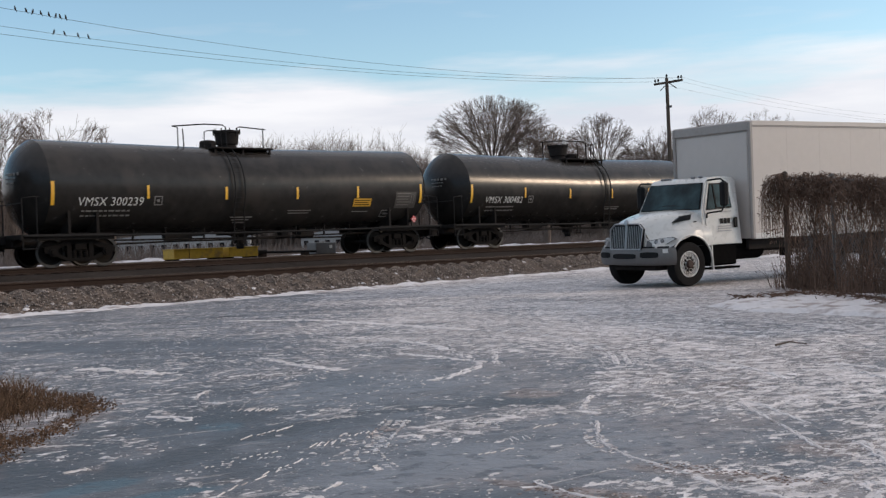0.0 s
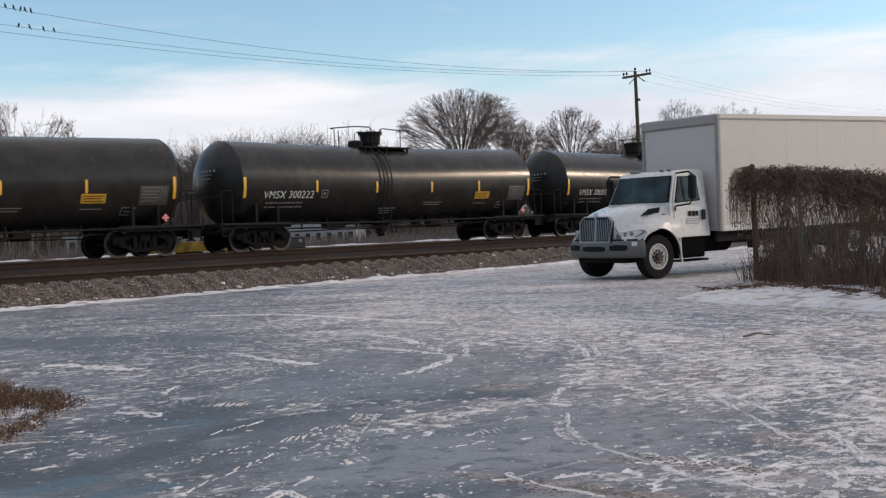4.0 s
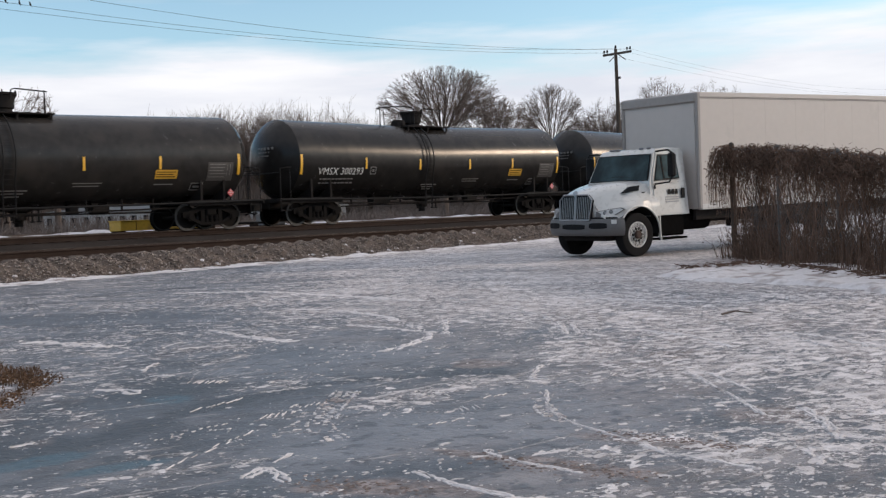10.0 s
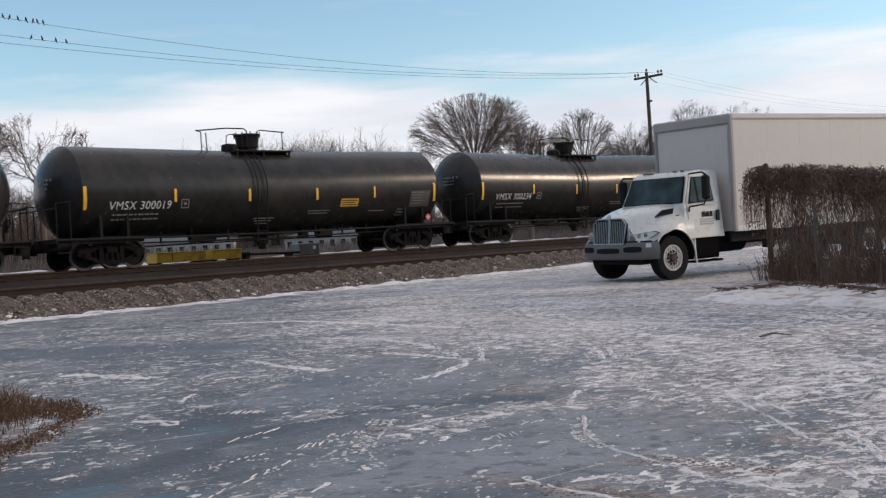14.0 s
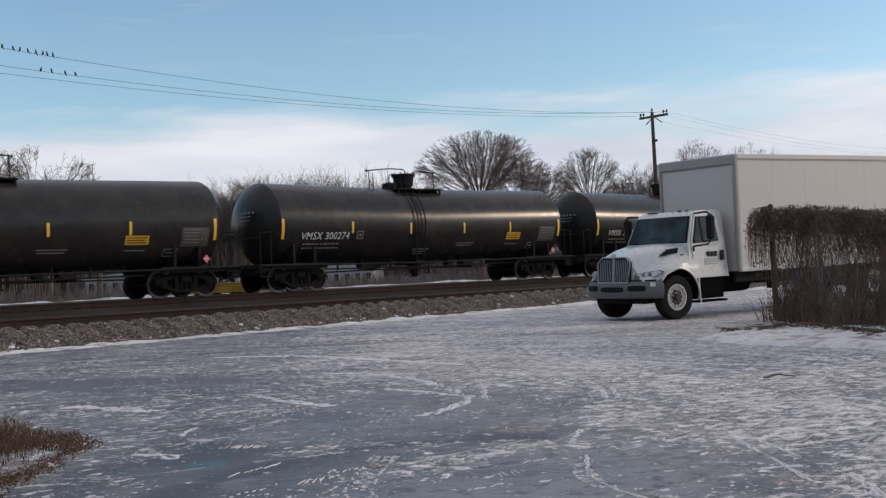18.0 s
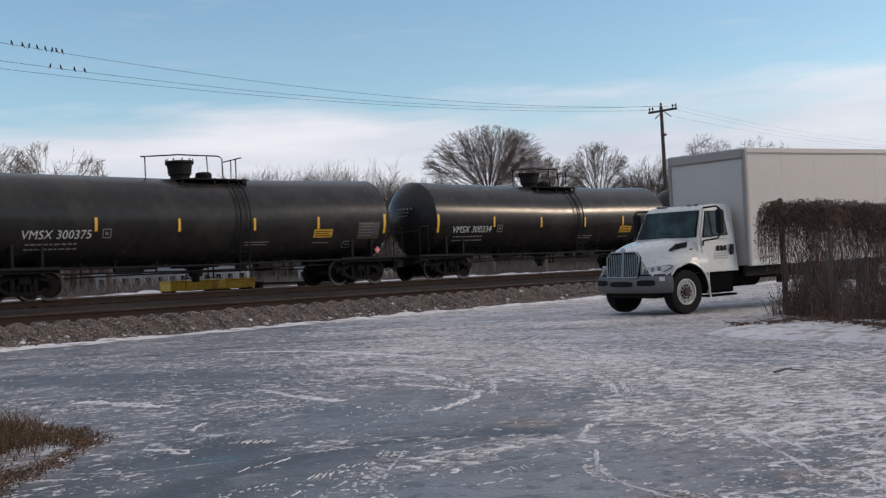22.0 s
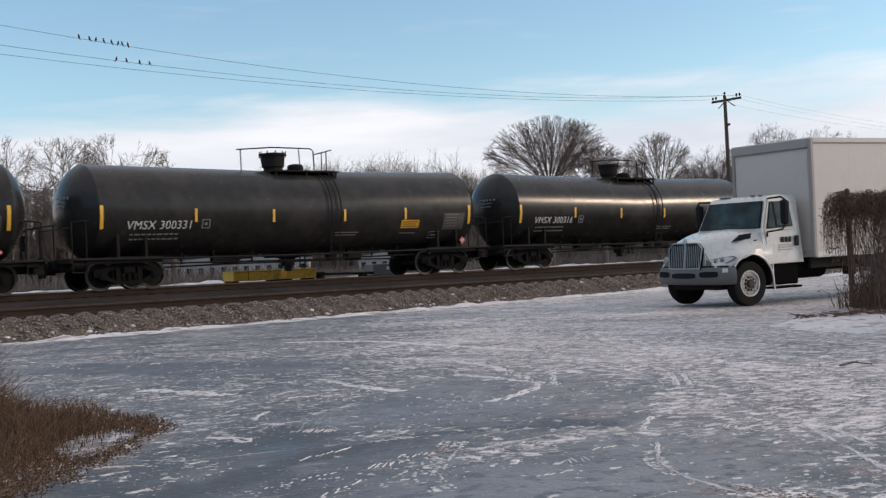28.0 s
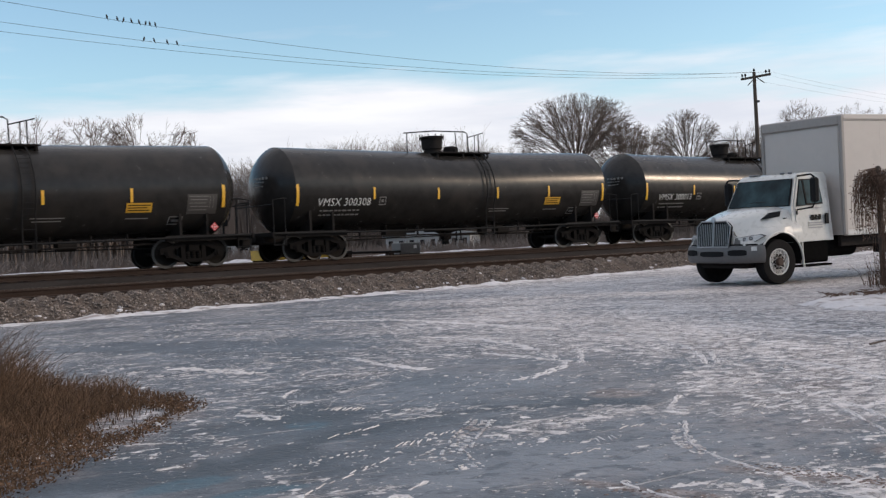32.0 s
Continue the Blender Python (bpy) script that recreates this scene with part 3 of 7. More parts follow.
def build_track(name, q_mid, top, s0, s1, label, tie_range):
    t = root(name, TRACK, label, "railway track", kind="structure")
    turn = pose(0, 0, 0, 0, 0, 90)
    for side in (-1, 1):
        sh = Shape()
        sh.slab(RAIL_PROFILE, -s1, -s0, Matrix.Translation((0, q_mid + side * 0.755, top - 0.18)) @ turn)
        part("rail", sh, M_RAIL, t, "rust-brown steel rail")
        hd = Shape().box(((s0 + s1) / 2, q_mid + side * 0.755, top + 0.001), (s1 - s0, 0.05, 0.004))
        part("rail_head", hd, M_RAILTOP, t, "worn shiny running surface")
    tie = Shape().box((0, 0, 0), (0.23, 2.6, 0.18), 0.012).mesh("tie", M_TIE)
    plate = Shape().box((0, 0, 0), (0.19, 0.33, 0.02), 0.004).mesh("tie_plate", M_RAIL)
    for i in range(*tie_range):
        s = i * TIE_STEP
        ob = part("tie", tie, None, t)
        ob.matrix_basis = Matrix.Translation((s, q_mid + random.uniform(-0.05, 0.05), top - 0.28)) @ pose(0, 0, 0, 0, 0, random.uniform(-1.2, 1.2))
        if -6 < s < 42:
            for side in (-1, 1):
                p = part("tie_plate", plate, None, t)
                p.matrix_basis = Matrix.Translation((s, q_mid + side * 0.755, top - 0.186))
    return t


build_track("track_near", SIDE_Q, SIDE_Z, -120.0, 300.0, "empty near track with rusty rails on wooden ties", (-24, 145))
build_track("track_main", MAIN_Q, RAIL_Z, -320.0, 420.0, "main track that carries the tank train", (0, 90))

# ---- tank cars ----
TANK_R, TANK_Z, DIP = 1.53, 2.57, 0.10
PITCH_S = 18.09


def tank_axis_z(x):
    return TANK_Z - DIP * (1 - min(1.0, abs(x) / 7.6))


def on_tank(x, z, out=0.004):
    """The spot on the near side of the tank at that height."""
    dz = z - tank_axis_z(x)
    return (x, -math.sqrt(max(0.01, TANK_R ** 2 - dz ** 2)) - out, z)


def wrap(quads, out=0.009, fine=0.12):
    """Flat rectangles (x0, z0, x1, z1) laid on the tank's near side as thin skins."""
    sh = Shape()
    for x0, z0, x1, z1 in quads:
        k = max(1, int(abs(z1 - z0) / fine + 0.5))
        for i in range(k):
            za, zb = z0 + (z1 - z0) * i / k, z0 + (z1 - z0) * (i + 1) / k
            a = [on_tank(x0, za, out), on_tank(x1, za, out), on_tank(x1, zb, out), on_tank(x0, zb, out)]
            b = [on_tank(x0, za, -0.01), on_tank(x1, za, -0.01), on_tank(x1, zb, -0.01), on_tank(x0, zb, -0.01)]
            sh.add(a + b, [(0, 1, 2, 3), (0, 4, 5, 1), (1, 5, 6, 2), (2, 6, 7, 3), (3, 7, 4, 0)])
    return sh


def lettering(text, height):
    cu = bpy.data.curves.new("letters", "FONT")
    cu.body, cu.size, cu.shear = text, height * 1.37, 0.12
    cu.space_character = 1.06
    cu.resolution_u = 3
    ob = bpy.data.objects.new("letters", cu)
    scene.collection.objects.link(ob)
    bpy.context.view_layer.update()
    me = bpy.data.meshes.new_from_object(ob.evaluated_get(bpy.context.evaluated_depsgraph_get()))
    bpy.data.objects.remove(ob)
    bpy.data.curves.remove(cu)
    return me


def number_mesh(text, x0, z0, width, height):
    me = lettering(text, height)
    xs = [v.co.x for v in me.vertices]
    k = width / max(xs)
    for v in me.vertices:
        v.co = on_tank(x0 + v.co.x * k, z0 + v.co.y, 0.010)
    me.materials.clear()
    me.materials.append(M_DECAL)
    return me


HEAD_A, HEAD_D = radians(66), 0.76      # how far round the dished head goes before it meets the shell at a crease, and how far it bulges


def head_depth(r):
    a = math.asin(min(1.0, r / TANK_R) * math.sin(HEAD_A))
    return HEAD_D * (math.cos(a) - math.cos(HEAD_A)) / (1 - math.cos(HEAD_A))


def tank_mesh():
    n = 64
    prof = []
    for i in range(13):                       # left head
        r = TANK_R * math.sin(HEAD_A * i / 12) / math.sin(HEAD_A) if i else 0.02
        prof.append((-7.72 - head_depth(r), r))
    prof += [(-7.6 + 0.475 * i, TANK_R) for i in range(17)]
    prof += [(-x, r) for x, r in prof[-2::-1]]
    sh = Shape()
    pts = []
    for x, r in prof:
        zc = tank_axis_z(x)
        for j in range(n):      # the rolled plates are a little wavy
            c, w = math.cos(2 * math.pi * j / n), math.sin(2 * math.pi * j / n)
            q = r + (0.0035 * noise.noise(Vector((x * 0.55, c * 1.6, w * 1.6))) + 0.0018 * math.sin(x * 2.56) if abs(x) < 7.5 else 0)
            pts.append((x, q * c, zc + q * w))
    k = len(prof)
    faces = [(i * n + j, i * n + (j + 1) % n, (i + 1) * n + (j + 1) % n, (i + 1) * n + j) for i in range(k - 1) for j in range(n)]
    faces += [tuple(range(n)), tuple(range((k - 1) * n, k * n))]
    sh.add(pts, faces)
    return sh.mesh("tank", M_TANK, True, 22)


def arc_path(x, a0, a1, r, k=10):
    """Points round the tank from angle a0 to a1 (degrees up from the near horizontal)."""
    return [(x, -r * math.cos(radians(a0 + (a1 - a0) * i / k)), tank_axis_z(x) + r * math.sin(radians(a0 + (a1 - a0) * i / k))) for i in range(k + 1)]


def bogie_meshes():
    side = Shape()
    # cast truss in one piece: arched top chord, dropped bottom chord, two columns beside the springs
    half = [(-1.18, 0.44), (-1.18, 0.62), (-0.80, 0.70), (-0.44, 0.86), (-0.86, 0.50), (-0.44, 0.68), (-0.29, 0.71), (-0.92, 0.38), (-0.44, 0.16), (-0.44, 0.29), (-0.29, 0.27)]
    cells = [(0, 1, 2, 4), (2, 3, 5, 4), (3, 6, 5), (5, 6, 10, 9), (0, 4, 7), (7, 4, 9, 8), (8, 9, 10)]
    k = len(half)
    flat = half + [(-x, z) for x, z in half]
    cells = cells + [tuple(k + i for i in c) for c in cells] + [(3, 3 + k, 6 + k, 6), (8, 10, 10 + k, 8 + k)]
    count = {}
    for c in cells:
        for a, b in zip(c, c[1:] + c[:1]):
            count[frozenset((a, b))] = count.get(frozenset((a, b)), 0) + 1
    m = len(flat)
    side.add([(x, -0.07, z) for x, z in flat] + [(x, 0.07, z) for x, z in flat], cells + [tuple(m + i for i in c) for c in cells] + [(*e, max(e) + m, min(e) + m) if tuple(e)[1] == max(e) else (*e, min(e) + m, max(e) + m) for e in count if count[e] == 1])
    spring = Shape()
    spring.lathe([(0.075 if k % 2 else 0.09, 0.24 + 0.028 * k) for k in range(11)], 10)
    box = Shape()
    box.cyl((0, -0.10, 0.46), (0, 0.10, 0.46), 0.15, n=14)
    box.cyl((0, -0.135, 0.46), (0, -0.10, 0.46), 0.085, n=10)
    bol = Shape().box((0, 0, 0.62), (0.42, 2.2, 0.26), 0.04)
    ws = Shape()
    ws.cyl((0, -1.05, 0), (0, 1.05, 0), 0.075, n=12)
    for s in (-1, 1):
        m = Matrix.Translation((0, s * 0.755, 0)) @ pose(0, 0, 0, 90 * s, 0, 0)
        ws.lathe([(0.10, 0.05), (0.16, 0.03), (0.38, -0.005), (0.40, 0.035), (0.455, 0.045), (0.46, -0.06), (0.49, -0.075), (0.49, -0.095), (0.40, -0.095), (0.38, -0.03), (0.15, -0.05), (0.10, -0.07)], 28, m)
    wheels = ws.mesh("wheelset", M_RIM_DARK)
    wheels.materials.append(M_RIM)
    for f in wheels.polygons:
        f.material_index = 1 if 0.41 < math.hypot(f.center.x, f.center.z) < 0.47 and abs(f.normal.y) > 0.5 else 0
    return side.mesh("sideframe", M_BOGIE), spring.mesh("spring", M_BOGIE), box.mesh("bearing", M_BOGIE), bol.mesh("bolster", M_BOGIE), wheels


M_RIM_DARK = material("brown_black_wheel_steel", (0.020, 0.017, 0.015), 0.85, 0.0, 0.25, 8, 0, 1, 0.08)
WHEELSETS = {-0.89: [], 0.89: []}
BOGIE = bogie_meshes()
TANK_MESH = tank_mesh()


def shared(fn):
    """Keep a mesh after its first making, so that alike parts share it."""
    kept = {}

    def get(*a):
        if a not in kept:
            kept[a] = fn(*a)
        return kept[a]
    return get


@shared
def stripe_mesh(big):
    return wrap([(-0.055, 1.92, 0.055, 2.86)] if big else [(-0.045, 2.16, 0.045, 2.60)]).mesh("reflective_stripe", M_YELLOW)


@shared
def end_mesh(kind):
    """Parts at one end of a car (the far end gets them turned round)."""
    s = Shape()
    if kind == "centre_sill":
        s.box((7.7, 0, 0.86), (2.3, 0.5, 0.32), 0.03)
    if kind == "side_sill":
        s.box((7.1, -1.28, 0.93), (3.1, 0.10, 0.20), 0.02)
        s.box((7.1, 1.28, 0.93), (3.1, 0.10, 0.20), 0.02)
    if kind == "draft_box":
        s.box((8.05, 0, 0.80), (1.25, 1.5, 0.34), 0.04)
        s.box((8.50, -0.95, 0.74), (0.34, 0.5, 0.30), 0.03)
    if kind == "body_bolster":
        s.box((6.65, 0, 0.98), (1.0, 1.7, 0.18), 0.03)
    if kind in ("inner_saddle", "outer_saddle"):
        x = 6.1 if kind == "inner_saddle" else 7.05
        s.slab([(-1.30, 0.92), (-1.30, 1.95), (-1.22, 1.95), (-1.20, 1.46), (-0.9, 1.30), (-0.5, 1.12), (0, 1.02), (0.5, 1.12), (0.9, 1.30), (1.20, 1.46), (1.22, 1.95), (1.30, 1.95), (1.30, 0.92)], -0.045, 0.045, Matrix.Translation((x, 0, 0)) @ pose(0, 0, 0, 0, 0, 90))
    if kind == "end_platform":
        s.box((8.32, 0, 1.00), (0.66, 2.8, 0.06), 0.01)
    if kind == "end_beam":
        s.box((8.65, 0, 0.95), (0.07, 2.9, 0.16), 0.01)
    if kind == "end_rail":
        for y in (-1.36, 1.36):
            s.tube([(8.58, y, 0.55), (8.58, y, 1.0), (8.58, y, 2.15), (8.2, y, 2.20), (7.9, y * 0.9, 2.20)], 0.022, 6)
            s.tube([(8.12, y, 0.55), (8.12, y, 2.18)], 0.022, 6)
            for z in (0.58, 0.82):
                s.tube([(8.12, y, z), (8.58, y, z)], 0.018, 6)
        s.tube([(8.58, -1.36, 2.0), (8.58, 1.36, 2.0)], 0.022, 6)
        return s.mesh(kind, M_RAILING)
    if kind == "coupler":
        s.box((8.80, 0, 0.84), (0.42, 0.20, 0.18), 0.03)
        s.box((8.96, 0.03, 0.84), (0.17, 0.30, 0.30), 0.05)
    if kind == "air_hose":
        s.tube([(8.66, -0.32, 0.86), (8.84, -0.34, 0.52), (9.04, -0.30, 0.48)], 0.03, 6)
        return s.mesh(kind, M_TYRE)
    return s.mesh(kind, M_UNDER)


@shared
def fixed_mesh(kind):
    """Single parts that every car has alike."""
    s = Shape()
    if kind == "side_pipe":
        s.tube([(-8.6, -1.42, 0.98), (-3.6, -1.42, 0.93), (0, -1.42, 0.91), (3.6, -1.42, 0.93), (8.6, -1.42, 0.98)], 0.035, 8)
        for x in (-4.8, -2.4, 0, 2.4, 4.8):
            s.box((x, -1.1, 1.00), (0.05, 0.62, 0.05), 0.01)
        return s.mesh(kind, M_RAILING)
    if kind == "brake_cylinder":
        s.cyl((-3.2, -0.25, 0.90), (-2.2, -0.25, 0.90), 0.17, n=14)
        s.cyl((-2.2, -0.25, 0.90), (-1.7, -0.25, 0.90), 0.04, n=8)
    if kind == "air_reservoir":
        s.cyl((2.3, -0.4, 0.86), (2.9, -0.4, 0.86), 0.20, n=14)
    if kind == "brake_valve":
        s.box((1.7, -0.3, 0.88), (0.35, 0.3, 0.36), 0.03)
    if kind == "brake_rod":
        s.tube([(-5.6, -0.15, 0.66), (-2.7, -0.2, 0.70), (2.6, -0.3, 0.70), (5.6, -0.15, 0.66)], 0.025, 6)
    if kind == "train_line":
        s.tube([(-6.0, -0.7, 0.80), (0.0, -0.74, 0.74), (6.0, -0.7, 0.80)], 0.03, 6)
        for x in (-4.6, -3.4, -1.9, 2.0, 3.3, 4.5):
            s.box((x, -0.7, 0.94), (0.05, 0.08, 0.40), 0.008)
    if kind == "bottom_outlet":
        s.lathe([(0.42, 1.02), (0.42, 0.86), (0.26, 0.80), (0.24, 0.56), (0.14, 0.54), (0.14, 0.36)], 18)
    if kind == "skid_plate":
        s.box((0, 0, 0.92), (1.5, 0.9, 0.10), 0.03)
        for x in (-0.55, -0.32, 0.30, 0.52):
            s.box((x, -0.35, 0.70), (0.05, 0.05, 0.42), 0.01)
            s.box((x, -0.35, 0.50), (0.16, 0.05, 0.05), 0.01)
    if kind == "brake_wheel":
        ring = [(8.75, 0.62 + 0.26 * math.cos(a * math.pi / 8), 1.75 + 0.26 * math.sin(a * math.pi / 8)) for a in range(17)]
        s.tube(ring, 0.02, 6, caps=False)
        for a in range(4):
            s.tube([(8.75, 0.62, 1.75), (8.75, 0.62 + 0.26 * math.cos(a * math.pi / 2), 1.75 + 0.26 * math.sin(a * math.pi / 2))], 0.015, 5)
        s.box((8.68, 0.62, 1.6), (0.14, 0.2, 0.5), 0.02)
        s.box((8.62, 0.62, 1.15), (0.06, 0.08, 0.5), 0.01)
        return s.mesh(kind, M_RAILING)
    return s.mesh(kind, M_UNDER)


@shared
def top_mesh(kind, style):
    """Fittings on top; style 'a' has its manway behind the valve, style 'b' before it."""
    s = Shape()
    man, valve, r0, r1, lad = (-0.38, -1.18, -2.65, 0.85, -0.92) if style == "a" else (-0.45, 0.50, -2.05, 1.55, 1.15)
    ztop = tank_axis_z(0) + TANK_R
    if kind == "manway":
        s.lathe([(0.34, ztop - 0.10), (0.34, ztop + 0.12), (0.40, ztop + 0.16), (0.44, ztop + 0.55), (0.50, ztop + 0.57), (0.50, ztop + 0.64), (0.30, ztop + 0.67), (0.04, ztop + 0.68)], 24, Matrix.Translation((man, 0, 0)))
        return s.mesh(kind, M_UNDER)
    if kind == "lid_bolts":
        for i in range(10):
            a = i * math.pi / 5
            s.cyl((man + 0.47 * math.cos(a), 0.47 * math.sin(a), ztop + 0.5), (man + 0.47 * math.cos(a), 0.47 * math.sin(a), ztop + 0.72), 0.022, n=6)
        return s.mesh(kind, M_UNDER)
    if kind == "valve_housing":
        s.lathe([(0.30, ztop - 0.1), (0.30, ztop + 0.20), (0.26, ztop + 0.26), (0.05, ztop + 0.30)], 18, Matrix.Translation((valve, 0, 0)))
        s.box((valve, -0.33, ztop + 0.08), (0.2, 0.1, 0.16), 0.02)
        return s.mesh(kind, M_UNDER)
    if kind == "walkway":
        a, b = (-1.5, 0.98) if style == "a" else (-0.95, 1.8)
        for y in (-0.72, 0.72):
            s.box(((a + b) / 2, y, ztop - 0.06), (b - a, 0.46, 0.05), 0.01)
            for i in range(7):
                s.box((a + (b - a) * (i + 0.5) / 7, y, ztop - 0.025), (0.05, 0.44, 0.03), 0.005)
        for x in (a + 0.1, (a + b) / 2, b - 0.1):
            for y in (-0.85, 0.85):
                s.box((x, y, ztop - 0.22), (0.08, 0.06, 0.30), 0.01)
        return s.mesh(kind, M_UNDER)
    if kind == "handrail":
        h = ztop + 0.70
        for y in (-0.5,):
            if style == "a":
                s.tube([(r0, y, ztop - 0.05), (r0, y, h - 0.06), (r0 - 0.2, y, h - 0.02)], 0.022, 6)
                s.tube([(r0 + 0.22, y, ztop - 0.05), (r0 + 0.2, y, h - 0.10)], 0.022, 6)
                s.tube([(r0 - 0.2, y, h - 0.02), (-1.6, y, h + 0.10), (-0.85, y, h + 0.10), (-0.72, y, h + 0.02), (-0.70, y, ztop)], 0.024, 6)
                s.tube([(-1.62, y, ztop), (-1.60, y, h - 0.18), (-1.45, y, h - 0.12), (-0.95, y, h - 0.12), (-0.92, y, ztop)], 0.02, 6)
                s.tube([(-0.30, y, h - 0.3), (-0.25, y, h + 0.02), (-0.12, y, h + 0.06), (r1 + 0.1, y, h)], 0.022, 6)
            else:
                s.tube([(r0, y, ztop - 0.12), (r0, y, h)], 0.022, 6)
                s.tube([(r0 - 0.15, y, h), (man - 0.3, y, h + 0.12), (0.85, y, h + 0.12), (0.98, y, h + 0.04), (1.0, y, ztop)], 0.024, 6)
                s.tube([(0.35, y, h + 0.12), (0.40, y, ztop)], 0.02, 6)
                s.tube([(1.0, y, h - 0.1), (r1 + 0.25, y, h + 0.10)], 0.022, 6)
                s.tube([(r1 - 0.22, y, ztop), (r1 - 0.2, y, h)], 0.02, 6)
            s.tube([(r1, y, ztop - 0.10), (r1, y, h + 0.04)], 0.022, 6)
        return s.mesh(kind, M_RAILING)
    if kind == "ladder":
        for dx in (-0.2, 0.2):
            path = [(lad + dx, -0.75, ztop - 0.02)] + arc_path(lad + dx, 48, -24, TANK_R + 0.11, 12) + [(lad + dx, -1.42, 0.62)]
            s.tube(path, 0.026, 6)
        for i in range(13):
            a = 44 - i * 6.2
            y, z = -(TANK_R + 0.11) * math.cos(radians(a)), tank_axis_z(lad) + (TANK_R + 0.11) * math.sin(radians(a))
            s.tube([(lad - 0.2, y, z), (lad + 0.2, y, z)], 0.009, 4)
        for z in (0.68, 1.0, 1.35):
            s.tube([(lad - 0.2, -1.43, z), (lad + 0.2, -1.43, z)], 0.014, 5)
        return s.mesh(kind, M_RAILING)


@shared
def marking_mesh(kind, style):
    if kind == "data_text":
        q = []
        for r, (z, n) in enumerate(((1.71, 9), (1.56, 9))):
            x = -6.65
            for i in range(n):
                w = 0.10 + 0.09 * ((i * 7 + r * 5) % 4) / 3
                q.append((x, z, x + w, z + 0.05))
                x += w + 0.05
        return wrap(q).mesh(kind, M_DECAL_DIM)
    if kind == "code_box":
        x, z, w = -4.16, 1.90, 0.30
        t = 0.03
        return wrap([(x, z, x + w, z + t), (x, z + w - t, x + w, z + w), (x, z, x + t, z + w), (x + w - t, z, x + w, z + w), (x + 0.1, z + 0.1, x + 0.2, z + 0.2)]).mesh(kind, M_DECAL_DIM)
    if kind == "warning_panel":
        x = 2.75 if style == "c" else 4.22
        return wrap([(x, 1.80, x + 0.86, 2.10)]).mesh(kind, M_PANEL)
    if kind == "panel_print":
        x = 2.75 if style == "c" else 4.22
        return wrap([(x + 0.05, 2.01, x + 0.80, 2.04), (x + 0.05, 1.93, x + 0.70, 1.96), (x + 0.05, 1.85, x + 0.78, 1.88)], 0.013).mesh(kind, M_UNDER)
    if kind == "test_record":
        return wrap([(6.30, 1.72, 7.36, 2.36)], 0.007).mesh(kind, M_PLATE)
    if kind == "record_print":
        q = [(6.36 + 0.04 * (r % 2), 2.28 - r * 0.11, 7.05 - 0.05 * (r % 3), 2.28 - r * 0.11 + 0.022) for r in range(5)]
        q += [(7.10, 1.90, 7.115, 2.30), (7.22, 1.90, 7.235, 2.30)]
        return wrap(q, 0.012).mesh(kind, M_DECAL_DIM)
    if kind == "inspection_text":
        return wrap([(1.25, 1.66, 2.30, 1.69), (1.30, 1.57, 2.20, 1.60)]).mesh(kind, M_DECAL_DIM)
    if kind == "panel_text":
        return wrap([(4.25, 1.60, 5.0, 1.63)]).mesh(kind, M_DECAL_DIM)
    if kind == "ladder_text":
        return wrap([(-1.1, 1.45, -0.2, 1.49), (-1.0, 1.36, -0.3, 1.40), (-0.9, 1.27, -0.4, 1.31)]).mesh(kind, M_DECAL_DIM)
    if kind == "tilted_box":
        x, z, w, h, t = 5.72, 1.40, 0.50, 0.26, 0.03
        return wrap([(x, z, x + w, z + t), (x, z + h - t, x + w, z + h), (x, z, x + t, z + h), (x + w - t, z, x + w, z + h), (x + 0.12, z + 0.09, x + 0.38, z + 0.16)]).mesh(kind, M_DECAL_DIM)
    if kind == "head_lettering":
        s = Shape()
        for r, (w, h) in enumerate(((0.62, 0.09), (0.45, 0.045), (0.40, 0.045))):
            z = 2.95 - 0.14 * r
            k = 5
            for i in range(k):
                y = 0.15 - w + i * w / k * 1.6
                rr = math.hypot(y, z - TANK_Z)
                x = -7.72 - head_depth(rr) - 0.012
                s.box((x, y - 0.25, z), (0.02, w / k * 0.9, h))
        return s.mesh(kind, M_DECAL_DIM)
    if kind == "placard":
        s = Shape()
        m = pose(0, 0, 0, 0, 45, 0)
        s.box((7.25, -1.40, 1.28), (0.21, 0.012, 0.21), 0, m)
        return s.mesh(kind, M_RED)
    if kind == "placard_mark":
        s = Shape()
        m = pose(0, 0, 0, 0, 45, 0)
        for dx, dz in ((0, 0), (0.075, 0), (-0.075, 0), (0, 0.08), (0, -0.08)):
            s.box((7.25 + dx, -1.409, 1.28 + dz), (0.042, 0.008, 0.042), 0, m)
        return s.mesh(kind, M_DECAL)
    if kind == "graffiti":
        rnd = random.Random(5)
        s = Shape()
        for i in range(11):
            x = 0.55 + i * 0.22
            pts = [on_tank(x + rnd.uniform(-0.1, 0.25), 1.28 + 0.50 * k / 4 + rnd.uniform(-0.05, 0.05), 0.004) for k in range(5)]
            s.tube(pts, 0.022, 4)
        for z in (1.25, 1.82):
            s.tube([on_tank(0.45 + i * 0.27, z + rnd.uniform(-0.04, 0.04), 0.004) for i in range(10)], 0.022, 4)
        return s.mesh(kind, M_GREEN)


